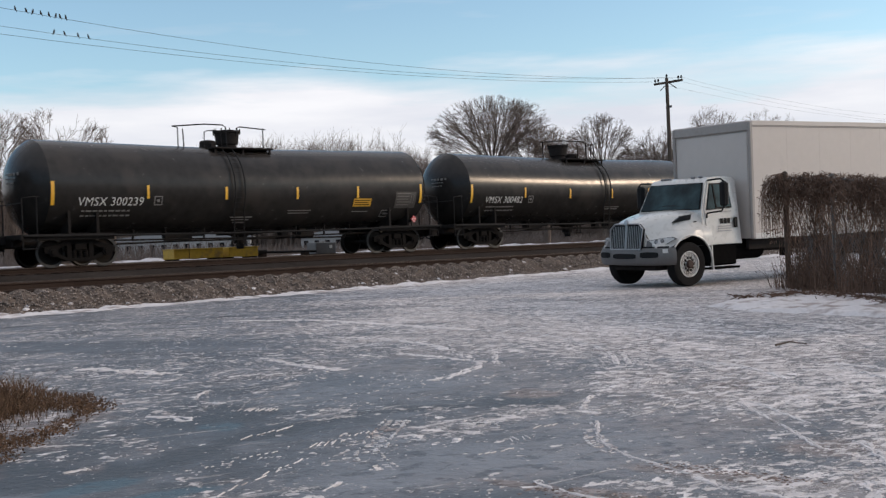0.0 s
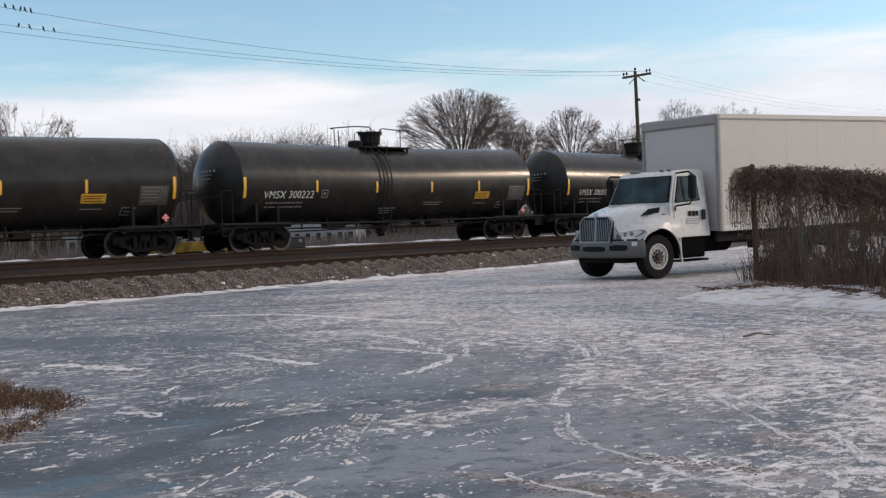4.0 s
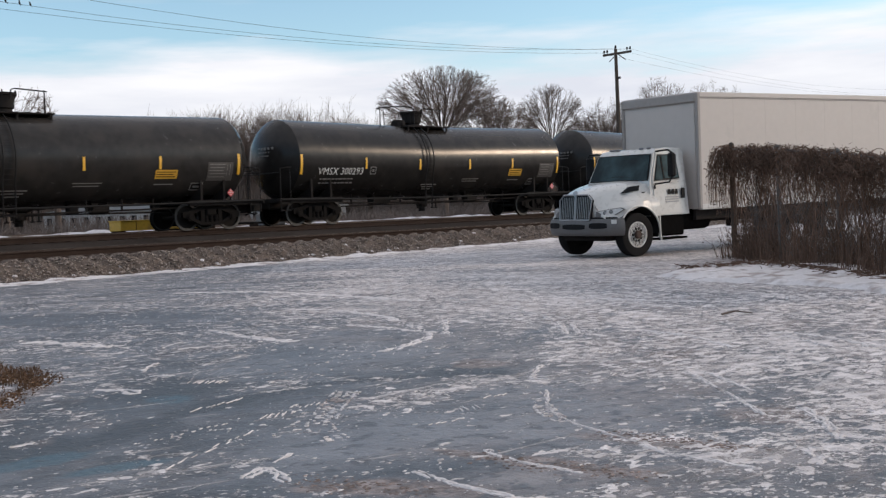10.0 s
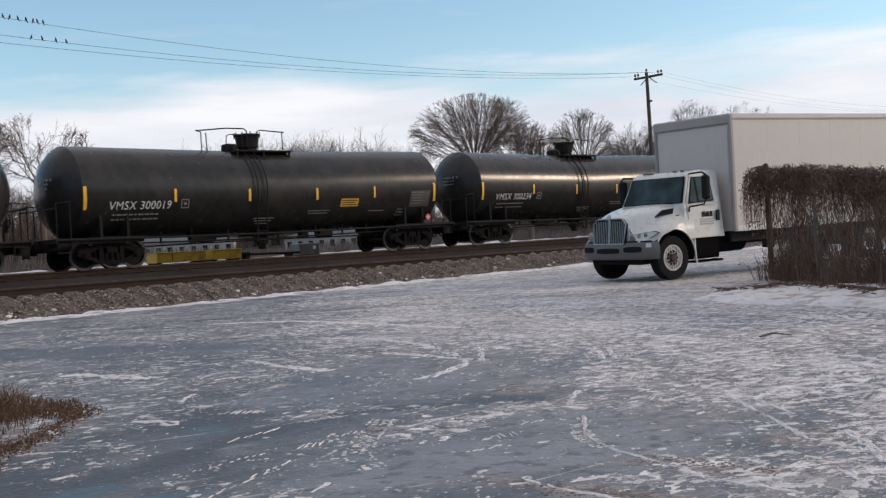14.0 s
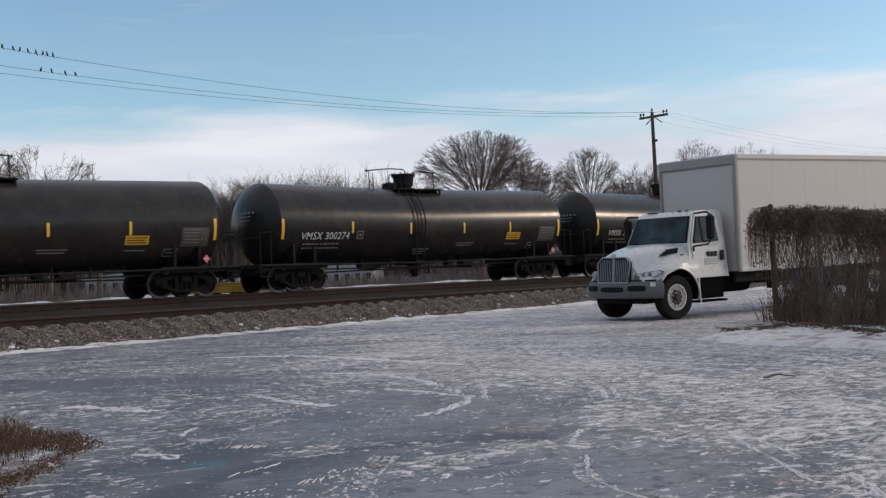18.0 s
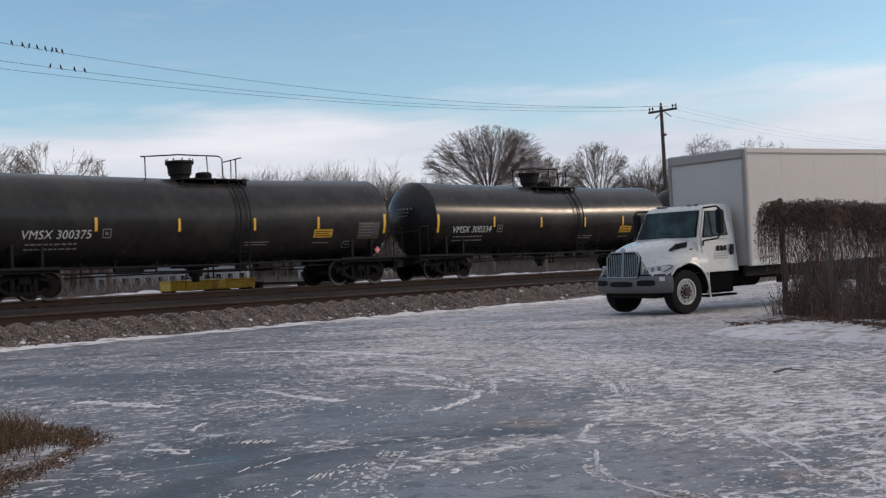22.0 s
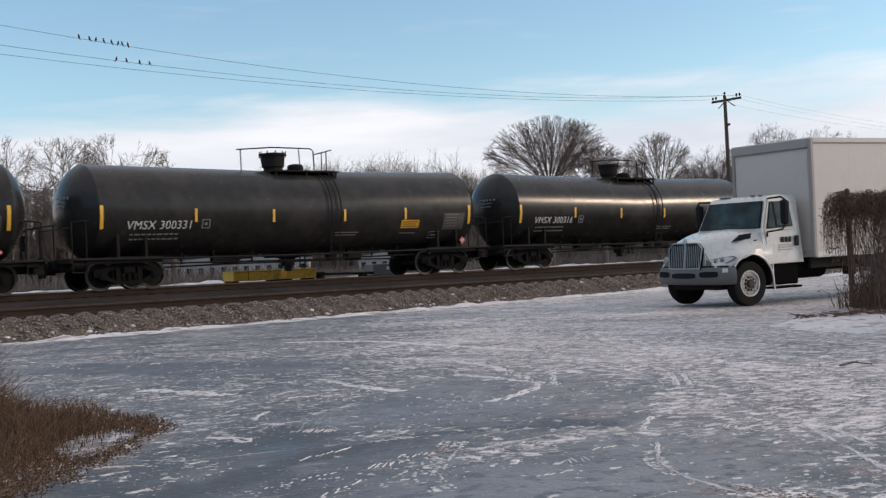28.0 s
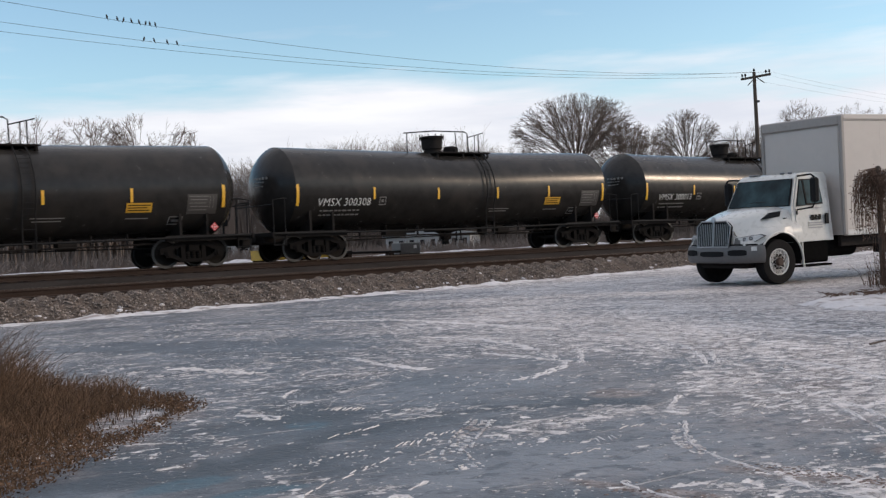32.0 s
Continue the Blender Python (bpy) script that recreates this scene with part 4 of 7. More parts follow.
def tank_car(number, style, graffiti, home):
    car = root("tank_car", home, "", "tank car", "tank cars of the train")
    tagged(car, "black tank car with faded green graffiti, rolling on the main track" if graffiti else "black tank car with yellow stripes, rolling on the main track")
    panel = "c" if number.endswith(("300005", "300019")) else "n"
    tank = part("tank", TANK_MESH, None, car, "long black glossy tank with domed ends, sagging in the middle")
    for x, big in ((-7.65, 1), (-4.4, 0), (-1.42, 0), (1.58, 0), (4.38, 0), (7.58, 1)):
        st = part("reflective_stripe", stripe_mesh(big), None, tank, "yellow reflective stripe" if big else "")
        st.location = (x, 0, 0 if big else tank_axis_z(x) - TANK_Z)
    if number:
        tagged(part("car_number", number_mesh(number, -6.82, 1.90, 2.28, 0.28), None, tank, "white car number"), kind="stuff")
    else:
        tagged(part("car_number", wrap([(-6.82 + 0.23 * i, 1.90, -6.66 + 0.23 * i, 2.16) for i in range(10)]), M_DECAL, tank), kind="stuff")
    for k in ("data_text", "code_box", "warning_panel", "panel_print", "test_record", "record_print", "inspection_text", "panel_text", "ladder_text", "tilted_box", "head_lettering"):
        if k == "ladder_text" and style == "b":
            continue
        tagged(part(k, marking_mesh(k, panel), None, tank), kind="stuff" if k in ("data_text", "record_print", "head_lettering", "panel_print", "code_box", "tilted_box") else "")
    pl = part("placard", marking_mesh("placard", ""), None, car, "red and white diamond placard")
    part("placard_mark", marking_mesh("placard_mark", ""), None, pl)
    if graffiti:
        part("graffiti", marking_mesh("graffiti", ""), None, tank, "faded green spray paint")
    for k in ("side_pipe", "brake_cylinder", "air_reservoir", "brake_valve", "brake_rod", "train_line", "bottom_outlet", "skid_plate", "brake_wheel"):
        part(k, fixed_mesh(k), None, car)
    for turn in (0, 180):
        for k in ("centre_sill", "side_sill", "draft_box", "body_bolster", "inner_saddle", "outer_saddle", "end_platform", "end_beam", "end_rail", "coupler", "air_hose"):
            part(k, end_mesh(k), None, car, m=pose(0, 0, 0, 0, 0, turn))
    for k in ("manway", "valve_housing", "walkway", "handrail", "ladder"):
        p = part(k, top_mesh(k, style), None, car)
        if k == "manway":
            tagged(part("lid_bolt_ring", top_mesh("lid_bolts", style), None, p), kind="stuff")
    side, spring, bear, bol, ws = BOGIE
    for x in (-6.62, 6.62):
        b = part("bogie", bol, None, car, "four-wheeled steel bogie")
        b.location = (x, 0, 0)
        for y in (-1.0, 1.0):
            flip = Matrix() if y < 0 else pose(0, 0, 0, 0, 0, 180)
            part("sideframe", side, None, b, m=Matrix.Translation((0, y, 0)) @ flip)
            for xx in (-0.2, 0.0, 0.2):
                part("spring", spring, None, b, m=Matrix.Translation((xx, y, 0)))
            for xx in (-0.89, 0.89):
                part("bearing", bear, None, b, m=Matrix.Translation((xx, y, 0)) @ flip)
        for dx in (-0.89, 0.89):
            w = part("wheelset", ws, None, b, "dark steel wheels on one axle")
            w.location = (dx, 0, 0.46)
            WHEELSETS[dx].append(w)
    return car


CARS = []
MARK = "VMSX 300"
ROSTER = [("", "b"), ("239", "a"), ("482", "b"), ("232", "a"), ("222", "a"), ("307", "b"), ("256", "a"), ("287", "a"), ("293", "a"), ("005", "a"), ("019", "a"), ("234", "a"),
          ("249", "a"), ("274", "a"), ("333", "b"), ("375", "b"), ("334", "b"), ("186", "b"), ("320", "b"), ("331", "b"), ("316", "b"), ("305", "b"), ("308", "b"), ("013", "b"), ("", "b"), ("", "b")]
TRAVEL = [(0.0, 14.86), (1.0, 3.46), (2.0, -8.03), (3.0, -19.45), (3.5, -25.28), (5.5, -48.21), (6.0, -53.72), (7.0, -65.29), (8.0, -76.84), (9.0, -88.37), (10.0, -100.0), (11.0, -111.5), (12.0, -122.98),
          (13.0, -134.65), (14.0, -146.26), (14.5, -152.14), (16.5, -175.51), (17.0, -181.36), (18.0, -193.07), (19.0, -204.81), (20.0, -216.55), (21.0, -228.4), (22.0, -240.1), (23.0, -251.78),
          (24.0, -263.67), (25.0, -275.55), (26.0, -287.42), (26.5, -293.36), (29.0, -323.2), (30.0, -335.3), (31.0, -347.34), (32.0, -359.38)]


def car_pose(k, travel):
    return TRACK @ Matrix.Translation((travel + 7.62 + k * PITCH_S, MAIN_Q, RAIL_Z + 0.003))


for i, (num, style) in enumerate(ROSTER):
    CARS.append(tank_car(MARK + num if num else "", style, num == "256", car_pose(i - 1, TRAVEL[0][1])))

# ---- box truck: x forward, y to its left, z up from the ground under the front axle ----
TRUCK = pose(4.963, 26.466, 0.03, -1.1, 0.7, 213.0)


def arch(x, r=0.66):
    return 0.5 + math.sqrt(max(0.0, r * r - x * x))


def hood_section(x):
    """Half of the hood and fender outline at x, from the middle out: (y, z)."""
    keys = {
        -0.50: [(0, 1.735), (0.60, 1.72), (0.90, 1.64), (0.99, 1.48), (1.04, 1.34), (1.13, 1.27), (1.17, 1.17)],
        -0.10: [(0, 1.72), (0.56, 1.70), (0.85, 1.60), (0.94, 1.42), (1.04, 1.32), (1.14, 1.26), (1.18, 1.17)],
        0.25: [(0, 1.66), (0.52, 1.63), (0.76, 1.52), (0.87, 1.33), (1.02, 1.23), (1.13, 1.16), (1.16, 1.06)],
        0.50: [(0, 1.59), (0.48, 1.56), (0.66, 1.45), (0.76, 1.24), (0.97, 1.12), (1.07, 1.04), (1.10, 0.95)],
        0.68: [(0, 1.52), (0.46, 1.49), (0.58, 1.39), (0.66, 1.17), (0.88, 1.05), (0.99, 0.98), (1.01, 0.91)],
        0.82: [(0, 1.44), (0.42, 1.41), (0.52, 1.33), (0.58, 1.12), (0.76, 1.00), (0.86, 0.95), (0.88, 0.90)],
    }
    ks = sorted(keys)
    a = max(k for k in ks if k <= x + 1e-6)
    b = min([k for k in ks if k > a] or [a])
    t = 0 if a == b else (x - a) / (b - a)
    return [(p[0] + (q[0] - p[0]) * t, p[1] + (q[1] - p[1]) * t) for p, q in zip(keys[a], keys[b])]


def build_truck():
    t = root("box_truck", TRUCK, "white conventional-cab box truck with a grey bumper, parked on ice", "truck")
    # hood with fenders
    xs = [-0.67, -0.66, -0.645, -0.62, -0.58, -0.53, -0.5, -0.4, -0.30, -0.2, -0.1, 0.0, 0.1, 0.2, 0.25, 0.3, 0.4, 0.5, 0.58, 0.68, 0.75, 0.82]
    sh = Shape()
    rows = []
    for x in xs:
        half = hood_section(max(x, -0.50))
        low = max(0.90, arch(x)) if x > -0.655 else 0.40
        if x < -0.505:
            half = [(y, z) for y, z in half]
            half[0:3] = [half[3]] * 3
        out = half[-1][0]
        half = half[:-1] + [(out, max(low, half[-1][1] - 0.06) if low < half[-1][1] else half[-1][1]), (out, min(low, half[-1][1]))]
        half += [(out - 0.07, min(low, half[-1][1]))]
        rows.append([(x, y, z) for y, z in half])
    for side in (1, -1):
        pts = [(x, side * y, z) for r in rows for x, y, z in r]
        k = len(rows[0])
        sh.add(pts, [(i * k + j, i * k + j + 1, (i + 1) * k + j + 1, (i + 1) * k + j) for i in range(len(xs) - 1) for j in range(k - 1)])
    part("hood", sh, M_WHITE, t, "white sloping hood with flared fenders", angle=40)
    nose = Shape()
    half = hood_section(0.82)
    nose.add([(0.82, y, z) for y, z in half] + [(0.82, -y, z) for y, z in half[::-1]] + [(0.80, -0.85, 0.84), (0.80, 0.85, 0.84)], [tuple(range(2 * len(half) + 2))])
    part("nose", nose, M_WHITE, t)
    # grille, leaning back, with upright bars and a middle post
    gm = Matrix.Translation((0.86, 0, 1.15)) @ pose(0, 0, 0, 0, -7, 0)
    g = part("grille", Shape().slab([(-0.50, -0.28), (0.50, -0.28), (0.54, 0.18), (0.40, 0.30), (-0.40, 0.30), (-0.54, 0.18)], -0.03, 0.03, gm @ pose(0, 0, 0, 0, 0, 90)), M_BLACK, t, "dark grille with chrome bars")
    fr = Shape().tube([gm @ Vector((0.04, y, z)) for y, z in ((-0.50, -0.28), (0.50, -0.28), (0.54, 0.18), (0.40, 0.30), (-0.40, 0.30), (-0.54, 0.18), (-0.50, -0.28))], 0.020, 8)
    part("grille_frame", fr, M_CHROME, g)
    bar = Shape().box((0, 0, 0), (0.02, 0.019, 0.50), 0.006).mesh("grille_bar", M_CHROME)
    for i in range(16):
        y = -0.45 + i * 0.06
        b = part("grille_bar", bar, None, g)
        b.matrix_basis = gm @ Matrix.Translation((0.035, y, 0.0 if abs(y) < 0.4 else -0.03))
    part("grille_post", Shape().box((0, 0, 0), (0.05, 0.07, 0.58), 0.02), M_CHROME, g, m=gm @ Matrix.Translation((0.04, 0, 0)))
    part("badge", Shape().lathe([(0.07, 0), (0.07, 0.02), (0.03, 0.03)], 12), M_CHROME, g, m=gm @ Matrix.Translation((0.05, 0, 0.33)) @ pose(0, 0, 0, 0, 80, 0))
    # headlamps: a swept clear lens in a dark surround
    for s in (1, -1):
        ring = [(0.835, 0.60, 0.935), (0.775, 0.84, 0.935), (0.60, 1.02, 0.985), (0.42, 1.13, 1.10), (0.50, 1.08, 1.135), (0.71, 0.89, 1.105), (0.825, 0.63, 1.06)]
        mid = Vector((0.67, 0.90, 1.03))

        def grown(k, out):
            got = []
            for p in ring:
                v = mid + (Vector(p) - mid) * k + Vector((0.72, 0.69, 0.05)) * out
                got.append((v.x, s * v.y, v.z))
            return got
        n = len(ring)

        def lens(k, front):
            return Shape().add(grown(k, front) + grown(k, -0.06), [tuple(range(n)), tuple(range(n, 2 * n))] + [(i, (i + 1) % n, n + (i + 1) % n, n + i) for i in range(n)])
        hl = part("headlamp", lens(0.90, 0.034), M_LENS, t, "clear swept-back headlamp")
        part("headlamp_surround", lens(1.04, 0.026), M_BUMPER, hl, "dark grey headlamp surround")
        for f, r, mat, nm in ((0.30, 0.052, M_BUMPER, "bulb_bowl"), (0.56, 0.044, M_BUMPER, "bulb_bowl"), (0.30, 0.026, M_TRIM, "bulb"), (0.56, 0.022, M_TRIM, "bulb")):
            c = Vector((0.80, 0.68, 1.0)).lerp(Vector((0.49, 1.06, 1.09)), f) + Vector((0.72, 0.69, 0.05)) * (0.080 if nm == "bulb_bowl" else 0.092)
            part(nm, Shape().lathe([(r, 0), (r * 0.95, 0.014), (r * 0.4, 0.016)], 14), mat, hl, m=Matrix.Translation((c.x, s * c.y, c.z)) @ pose(0, 0, 0, 0, 88, s * 44))
    # bumper, bowed round the corners, with dark openings
    path = [(0.50, 1.17), (0.63, 1.13), (0.77, 0.98), (0.87, 0.7), (0.92, 0.35), (0.93, 0.0)]
    path = path + [(x, -y) for x, y in path[-2::-1]]
    sec = [(-0.02, 0.51), (0.02, 0.54), (0.05, 0.66), (0.04, 0.80), (0.0, 0.90), (-0.10, 0.91), (-0.12, 0.51)]
    sh = Shape()
    pts = []
    for i, (x, y) in enumerate(path):
        a, b = path[max(0, i - 1)], path[min(len(path) - 1, i + 1)]
        d = Vector((b[0] - a[0], b[1] - a[1])).normalized()
        nx, ny = -d.y, d.x
        pts += [(x + nx * o, y + ny * o, z) for o, z in sec]
    k = len(sec)
    sh.add(pts, [(i * k + j, i * k + (j + 1) % k, (i + 1) * k + (j + 1) % k, (i + 1) * k + j) for i in range(len(path) - 1) for j in range(k)] + [tuple(range(k)), tuple(range((len(path) - 1) * k, len(path) * k))])
    bp = part("bumper", sh, M_BUMPER, t, "dull grey painted steel bumper", angle=45)
    def on_bumper(y, out):
        i = max(k for k in range(len(path) - 1) if path[k][1] >= y)
        f = (path[i][1] - y) / (path[i][1] - path[i + 1][1])
        return path[i][0] + (path[i + 1][0] - path[i][0]) * f + out

    for y0, y1, z0, z1 in ((-0.38, 0.38, 0.66, 0.78), (0.50, 0.96, 0.68, 0.81), (-0.96, -0.50, 0.68, 0.81)):
        k = 8
        ys = [y0 + (y1 - y0) * j / k for j in range(k + 1)]
        op = Shape()
        front = [(on_bumper(y, 0.062), y, z0 + 0.02 * (abs(j / k - 0.5) * 2) ** 4) for j, y in enumerate(ys)] + [(on_bumper(y, 0.060), y, z1 - 0.02 * (abs(j / k - 0.5) * 2) ** 4) for j, y in enumerate(ys)]
        back = [(x - 0.06, y, z) for x, y, z in front]
        m = k + 1
        op.add(front + back, [(j, j + 1, m + j + 1, m + j) for j in range(k)] + [(j, j + 1, 2 * m + j + 1, 2 * m + j) for j in range(k)] + [(m + j, m + j + 1, 3 * m + j + 1, 3 * m + j) for j in range(k)])
        part("bumper_opening", op, M_BLACK, bp)
    part("bumper_pad", Shape().tube([(on_bumper(y, -0.02), y, 0.915) for y in [-1.1 + 0.2 * j for j in range(12)]], 0.022, 6), M_BLACK, bp, "black rubber strip")
    part("marker_sticker", Shape().box((0, 0, 0), (0.008, 0.12, 0.09)), M_DECAL, bp, m=Matrix.Translation((0.735, 1.085, 0.83)) @ pose(0, 0, 0, 0, 0, 42))
    # cab
    cab = Shape()
    prof = [(-0.50, 0.90), (-0.50, 1.70), (-0.77, 2.34), (-0.87, 2.44), (-1.15, 2.48), (-1.68, 2.46), (-1.76, 2.38), (-1.78, 0.90)]
    n = len(prof)
    pts = []
    for y, f in ((1.04, 0), (-1.04, 0)):
        for x, z in prof:
            lean = 0.16 * max(0.0, (z - 1.6) / 0.86)
            pts.append((x, y - math.copysign(lean, y), z))
    cab.add(pts, [tuple(range(n)), tuple(range(2 * n - 1, n - 1, -1))] + [(i, n + i, n + (i + 1) % n, (i + 1) % n) for i in range(n)])
    cb = part("cab", cab, M_WHITE, t, "white steel cab", angle=50)

    def pane(name, pts, mat, parent, thick=0.012, lab=""):
        a, b, c = Vector(pts[0]), Vector(pts[1]), Vector(pts[-1])
        nn = (b - a).cross(c - a).normalized() * thick
        k = len(pts)
        s = Shape().add([Vector(p) + nn for p in pts] + [Vector(p) - nn for p in pts], [tuple(range(k)), tuple(range(2 * k - 1, k - 1, -1))] + [(i, k + i, k + (i + 1) % k, (i + 1) % k) for i in range(k)])
        return part(name, s, mat, parent, lab)
    wx = lambda z: -0.50 - (z - 1.70) * 0.27 / 0.64 + 0.016
    ws = [(wx(1.74), -0.95, 1.74), (wx(1.74), 0.95, 1.74), (wx(2.32), 0.84, 2.32), (wx(2.32), -0.84, 2.32)]
    pane("windscreen_seal", [(x + 0.002, y * 1.03, z + (0.02 if z > 2 else -0.02)) for x, y, z in ws], M_BLACK, cb, 0.004)
    # dark sheet on the solid cab, in place of its shaded inside
    pane("cab_shade_sheet", [(x + 0.010, y, z) for x, y, z in ws], M_SEAT, cb, 0.003)
    pane("windscreen", [(x + 0.024, y, z) for x, y, z in ws], M_GLASS, cb, 0.006, "dark windscreen with reflections painted in")
    for s in (1, -1):
        part("wiper", Shape().tube([(wx(1.79) + 0.02, s * 0.45, 1.79), (wx(1.84) + 0.025, s * 0.1, 1.84), (wx(1.83) + 0.03, s * -0.05, 1.83)], 0.01, 5), M_BLACK, cb)
        yy = lambda z: s * (1.04 - 0.16 * max(0.0, (z - 1.6) / 0.86) + 0.012)
        door = [(-0.66, yy(1.0), 0.915), (-1.65, yy(1.0), 0.915), (-1.65, yy(1.7), 1.7), (-1.61, yy(2.35), 2.35), (-0.84, yy(2.37), 2.37), (-0.58, yy(1.75), 1.75)]
        dr = pane("door", door, M_WHITE, cb, 0.008, "white cab door")
        up = 0.018
        pane("window_seal", [(-0.62, yy(1.70) + s * 0.010, 1.70), (-1.48, yy(1.74) + s * 0.010, 1.74), (-1.46, yy(2.32) + s * 0.010, 2.32), (-0.86, yy(2.32) + s * 0.010, 2.32)], M_BLACK, dr, 0.003)
        pane("vent_window", [(-0.66, yy(1.73) + s * up, 1.73), (-0.92, yy(1.73) + s * up, 1.73), (-0.92, yy(2.28) + s * up, 2.28), (-0.87, yy(2.28) + s * up, 2.28)], M_GLASS, dr, 0.006)
        pane("door_window", [(-0.98, yy(1.76) + s * up, 1.76), (-1.45, yy(1.77) + s * up, 1.77), (-1.43, yy(2.29) + s * up, 2.29), (-0.98, yy(2.29) + s * up, 2.29)], M_GLASS, dr, 0.006)
        part("door_handle", Shape().box((-1.55, yy(1.4) + s * 0.02, 1.40), (0.12, 0.03, 0.24), 0.012), M_BLACK, dr)
        part("window_divider", Shape().box((-0.95, yy(2.0) + s * 0.012, 2.02), (0.035, 0.03, 0.54), 0.008, pose(0, 0, 0, s * 10.5, 0, 0)), M_BLACK, dr)
        if s > 0:
            for i in range(3):
                part("company_mark", Shape().box((-1.10 - i * 0.12, yy(1.42) + 0.008, 1.44), (0.085, 0.006, 0.12)), M_BLACK, dr)
            for i in range(3):
                part("small_line", Shape().box((-1.20, yy(1.2) + 0.008, 1.32 - i * 0.055), (0.44, 0.005, 0.03)), M_TRIM, dr)
            part("door_line", Shape().box((-1.30, yy(1.66) + 0.008, 1.66), (0.28, 0.005, 0.02)), M_TRIM, dr)
        mr = part("mirror", Shape().box((-0.88, s * 1.36, 2.06), (0.15, 0.18, 0.56), 0.04, pose(0, 0, 0, 0, 0, s * -12)), M_BLACK, t, "tall black door mirror")
        part("mirror_glass", Shape().box((-0.96, s * 1.36, 2.06), (0.008, 0.14, 0.48), 0, pose(0, 0, 0, 0, 0, 0)), M_GLASSY, mr)
        part("mirror_arm", Shape().tube([(-0.86, s * 1.40, 2.34), (-0.84, s * 1.30, 2.41), (-0.86, s * 0.90, 2.39)], 0.022, 6), M_BLACK, mr)
        part("mirror_arm", Shape().tube([(-0.86, s * 1.38, 1.78), (-0.82, s * 1.34, 1.67), (-0.64, s * 1.06, 1.63), (-0.64, s * 1.05, 1.52)], 0.022, 6), M_BLACK, mr)
        # side vent in the hood, dark wedge
        hv = Shape()
        v = [(0.24, 0.825, 1.45), (-0.22, 0.910, 1.50), (-0.28, 0.885, 1.62), (0.0, 0.840, 1.59)]
        hv.add([(x, s * (y + 0.030), z) for x, y, z in v] + [(x, s * (y - 0.07), z) for x, y, z in v], [(0, 1, 2, 3), (4, 5, 6, 7)] + [(i, (i + 1) % 4, 4 + (i + 1) % 4, 4 + i) for i in range(4)])
        part("hood_vent", hv, M_BLACK, t, "black wedge-shaped hood vent")
        part("badge_strip", Shape().box((-0.36, s * 0.975, 1.45), (0.16, 0.012, 0.03), 0.004), M_BLACK, t)
        lip = Shape().tube([(0.66 * math.sin(radians(a)), s * 1.165, 0.5 + 0.66 * math.cos(radians(a))) for a in range(52, -96, -12)] + [(-0.68, s * 1.165, 0.34)], 0.022, 6)
        part("arch_lip", lip, M_WHITE, t)
        liner = Shape()
        a0 = [(0.645 * math.sin(radians(a)), 0.5 + 0.645 * math.cos(radians(a))) for a in range(70, -91, -10)]
        liner.add([(x, s * 0.62, z) for x, z in a0] + [(x, s * 1.14, z) for x, z in a0], [(i, i + 1, len(a0) + i + 1, len(a0) + i) for i in range(len(a0) - 1)] + [tuple(range(len(a0)))])
        part("wheel_well", liner, M_BLACK, t)
        # steps under the door
        st = part("step_box", Shape().box((-1.15, s * 0.84, 0.66), (0.96, 0.36, 0.50), 0.04), M_PIT, t, "black step and battery box")
        part("step_tread", Shape().box((-1.12, s * 1.02, 0.36), (0.92, 0.26, 0.05), 0.01), M_PIT, st)
    for y in (-0.62, -0.50, -0.38, 0.38, 0.62):
        part("roof_lamp", Shape().box((-0.92, y, 2.475), (0.12, 0.07, 0.045), 0.018), M_GLASSY, cb)
    part("dashboard", Shape().box((-0.80, 0, 1.60), (0.42, 1.8, 0.22), 0.05), M_SEAT, cb)
    # frame and running gear
    for y in (-0.43, 0.43):
        part("chassis_rail", Shape().box((-4.75, y, 0.78), (10.7, 0.09, 0.26), 0.01), M_UNDER, t)
    part("front_axle", Shape().box((0, 0, 0.46), (0.14, 1.8, 0.14), 0.03), M_UNDER, t)
    part("engine_pan", Shape().box((0.10, 0, 0.60), (1.15, 1.50, 0.44), 0.06), M_UNDER, t)
    part("fuel_tank", Shape().cyl((-2.1, -0.80, 0.66), (-3.1, -0.80, 0.66), 0.30, n=20), M_UNDER, t)
    part("fuel_tank", Shape().cyl((-1.70, 0.64, 0.74), (-2.70, 0.64, 0.74), 0.24, n=20), M_PIT, t)
    for y in (-1.0, 1.0):
        part("floor_beam", Shape().box((-6.1, y, 0.86), (8.2, 0.10, 0.25), 0.01), M_UNDER, t)
    part("rear_axle", Shape().cyl((-7.2, -0.9, 0.5), (-7.2, 0.9, 0.5), 0.13, n=12), M_UNDER, t)
    for x in (-3.4, -4.6):
        part("cross_bracket", Shape().box((x, 0.95, 0.72), (0.10, 0.34, 0.40), 0.02), M_UNDER, t)
    # wheels
    tyre = Shape().lathe([(0.29, -0.10), (0.31, -0.125), (0.42, -0.14), (0.485, -0.125), (0.50, -0.09), (0.50, 0.09), (0.485, 0.125), (0.42, 0.14), (0.31, 0.125), (0.29, 0.10)], 48).mesh("wheel", M_TYRE)
    rim = Shape().lathe([(0.295, 0.10), (0.295, 0.125), (0.275, 0.125), (0.26, 0.07), (0.23, 0.035), (0.15, 0.05), (0.13, 0.09), (0.10, 0.09), (0.10, 0.02)], 32).mesh("rim", M_WHEEL)
    hub = Shape().lathe([(0.095, 0.04), (0.095, 0.15), (0.075, 0.17), (0.02, 0.175)], 18).mesh("hub", M_RUST)
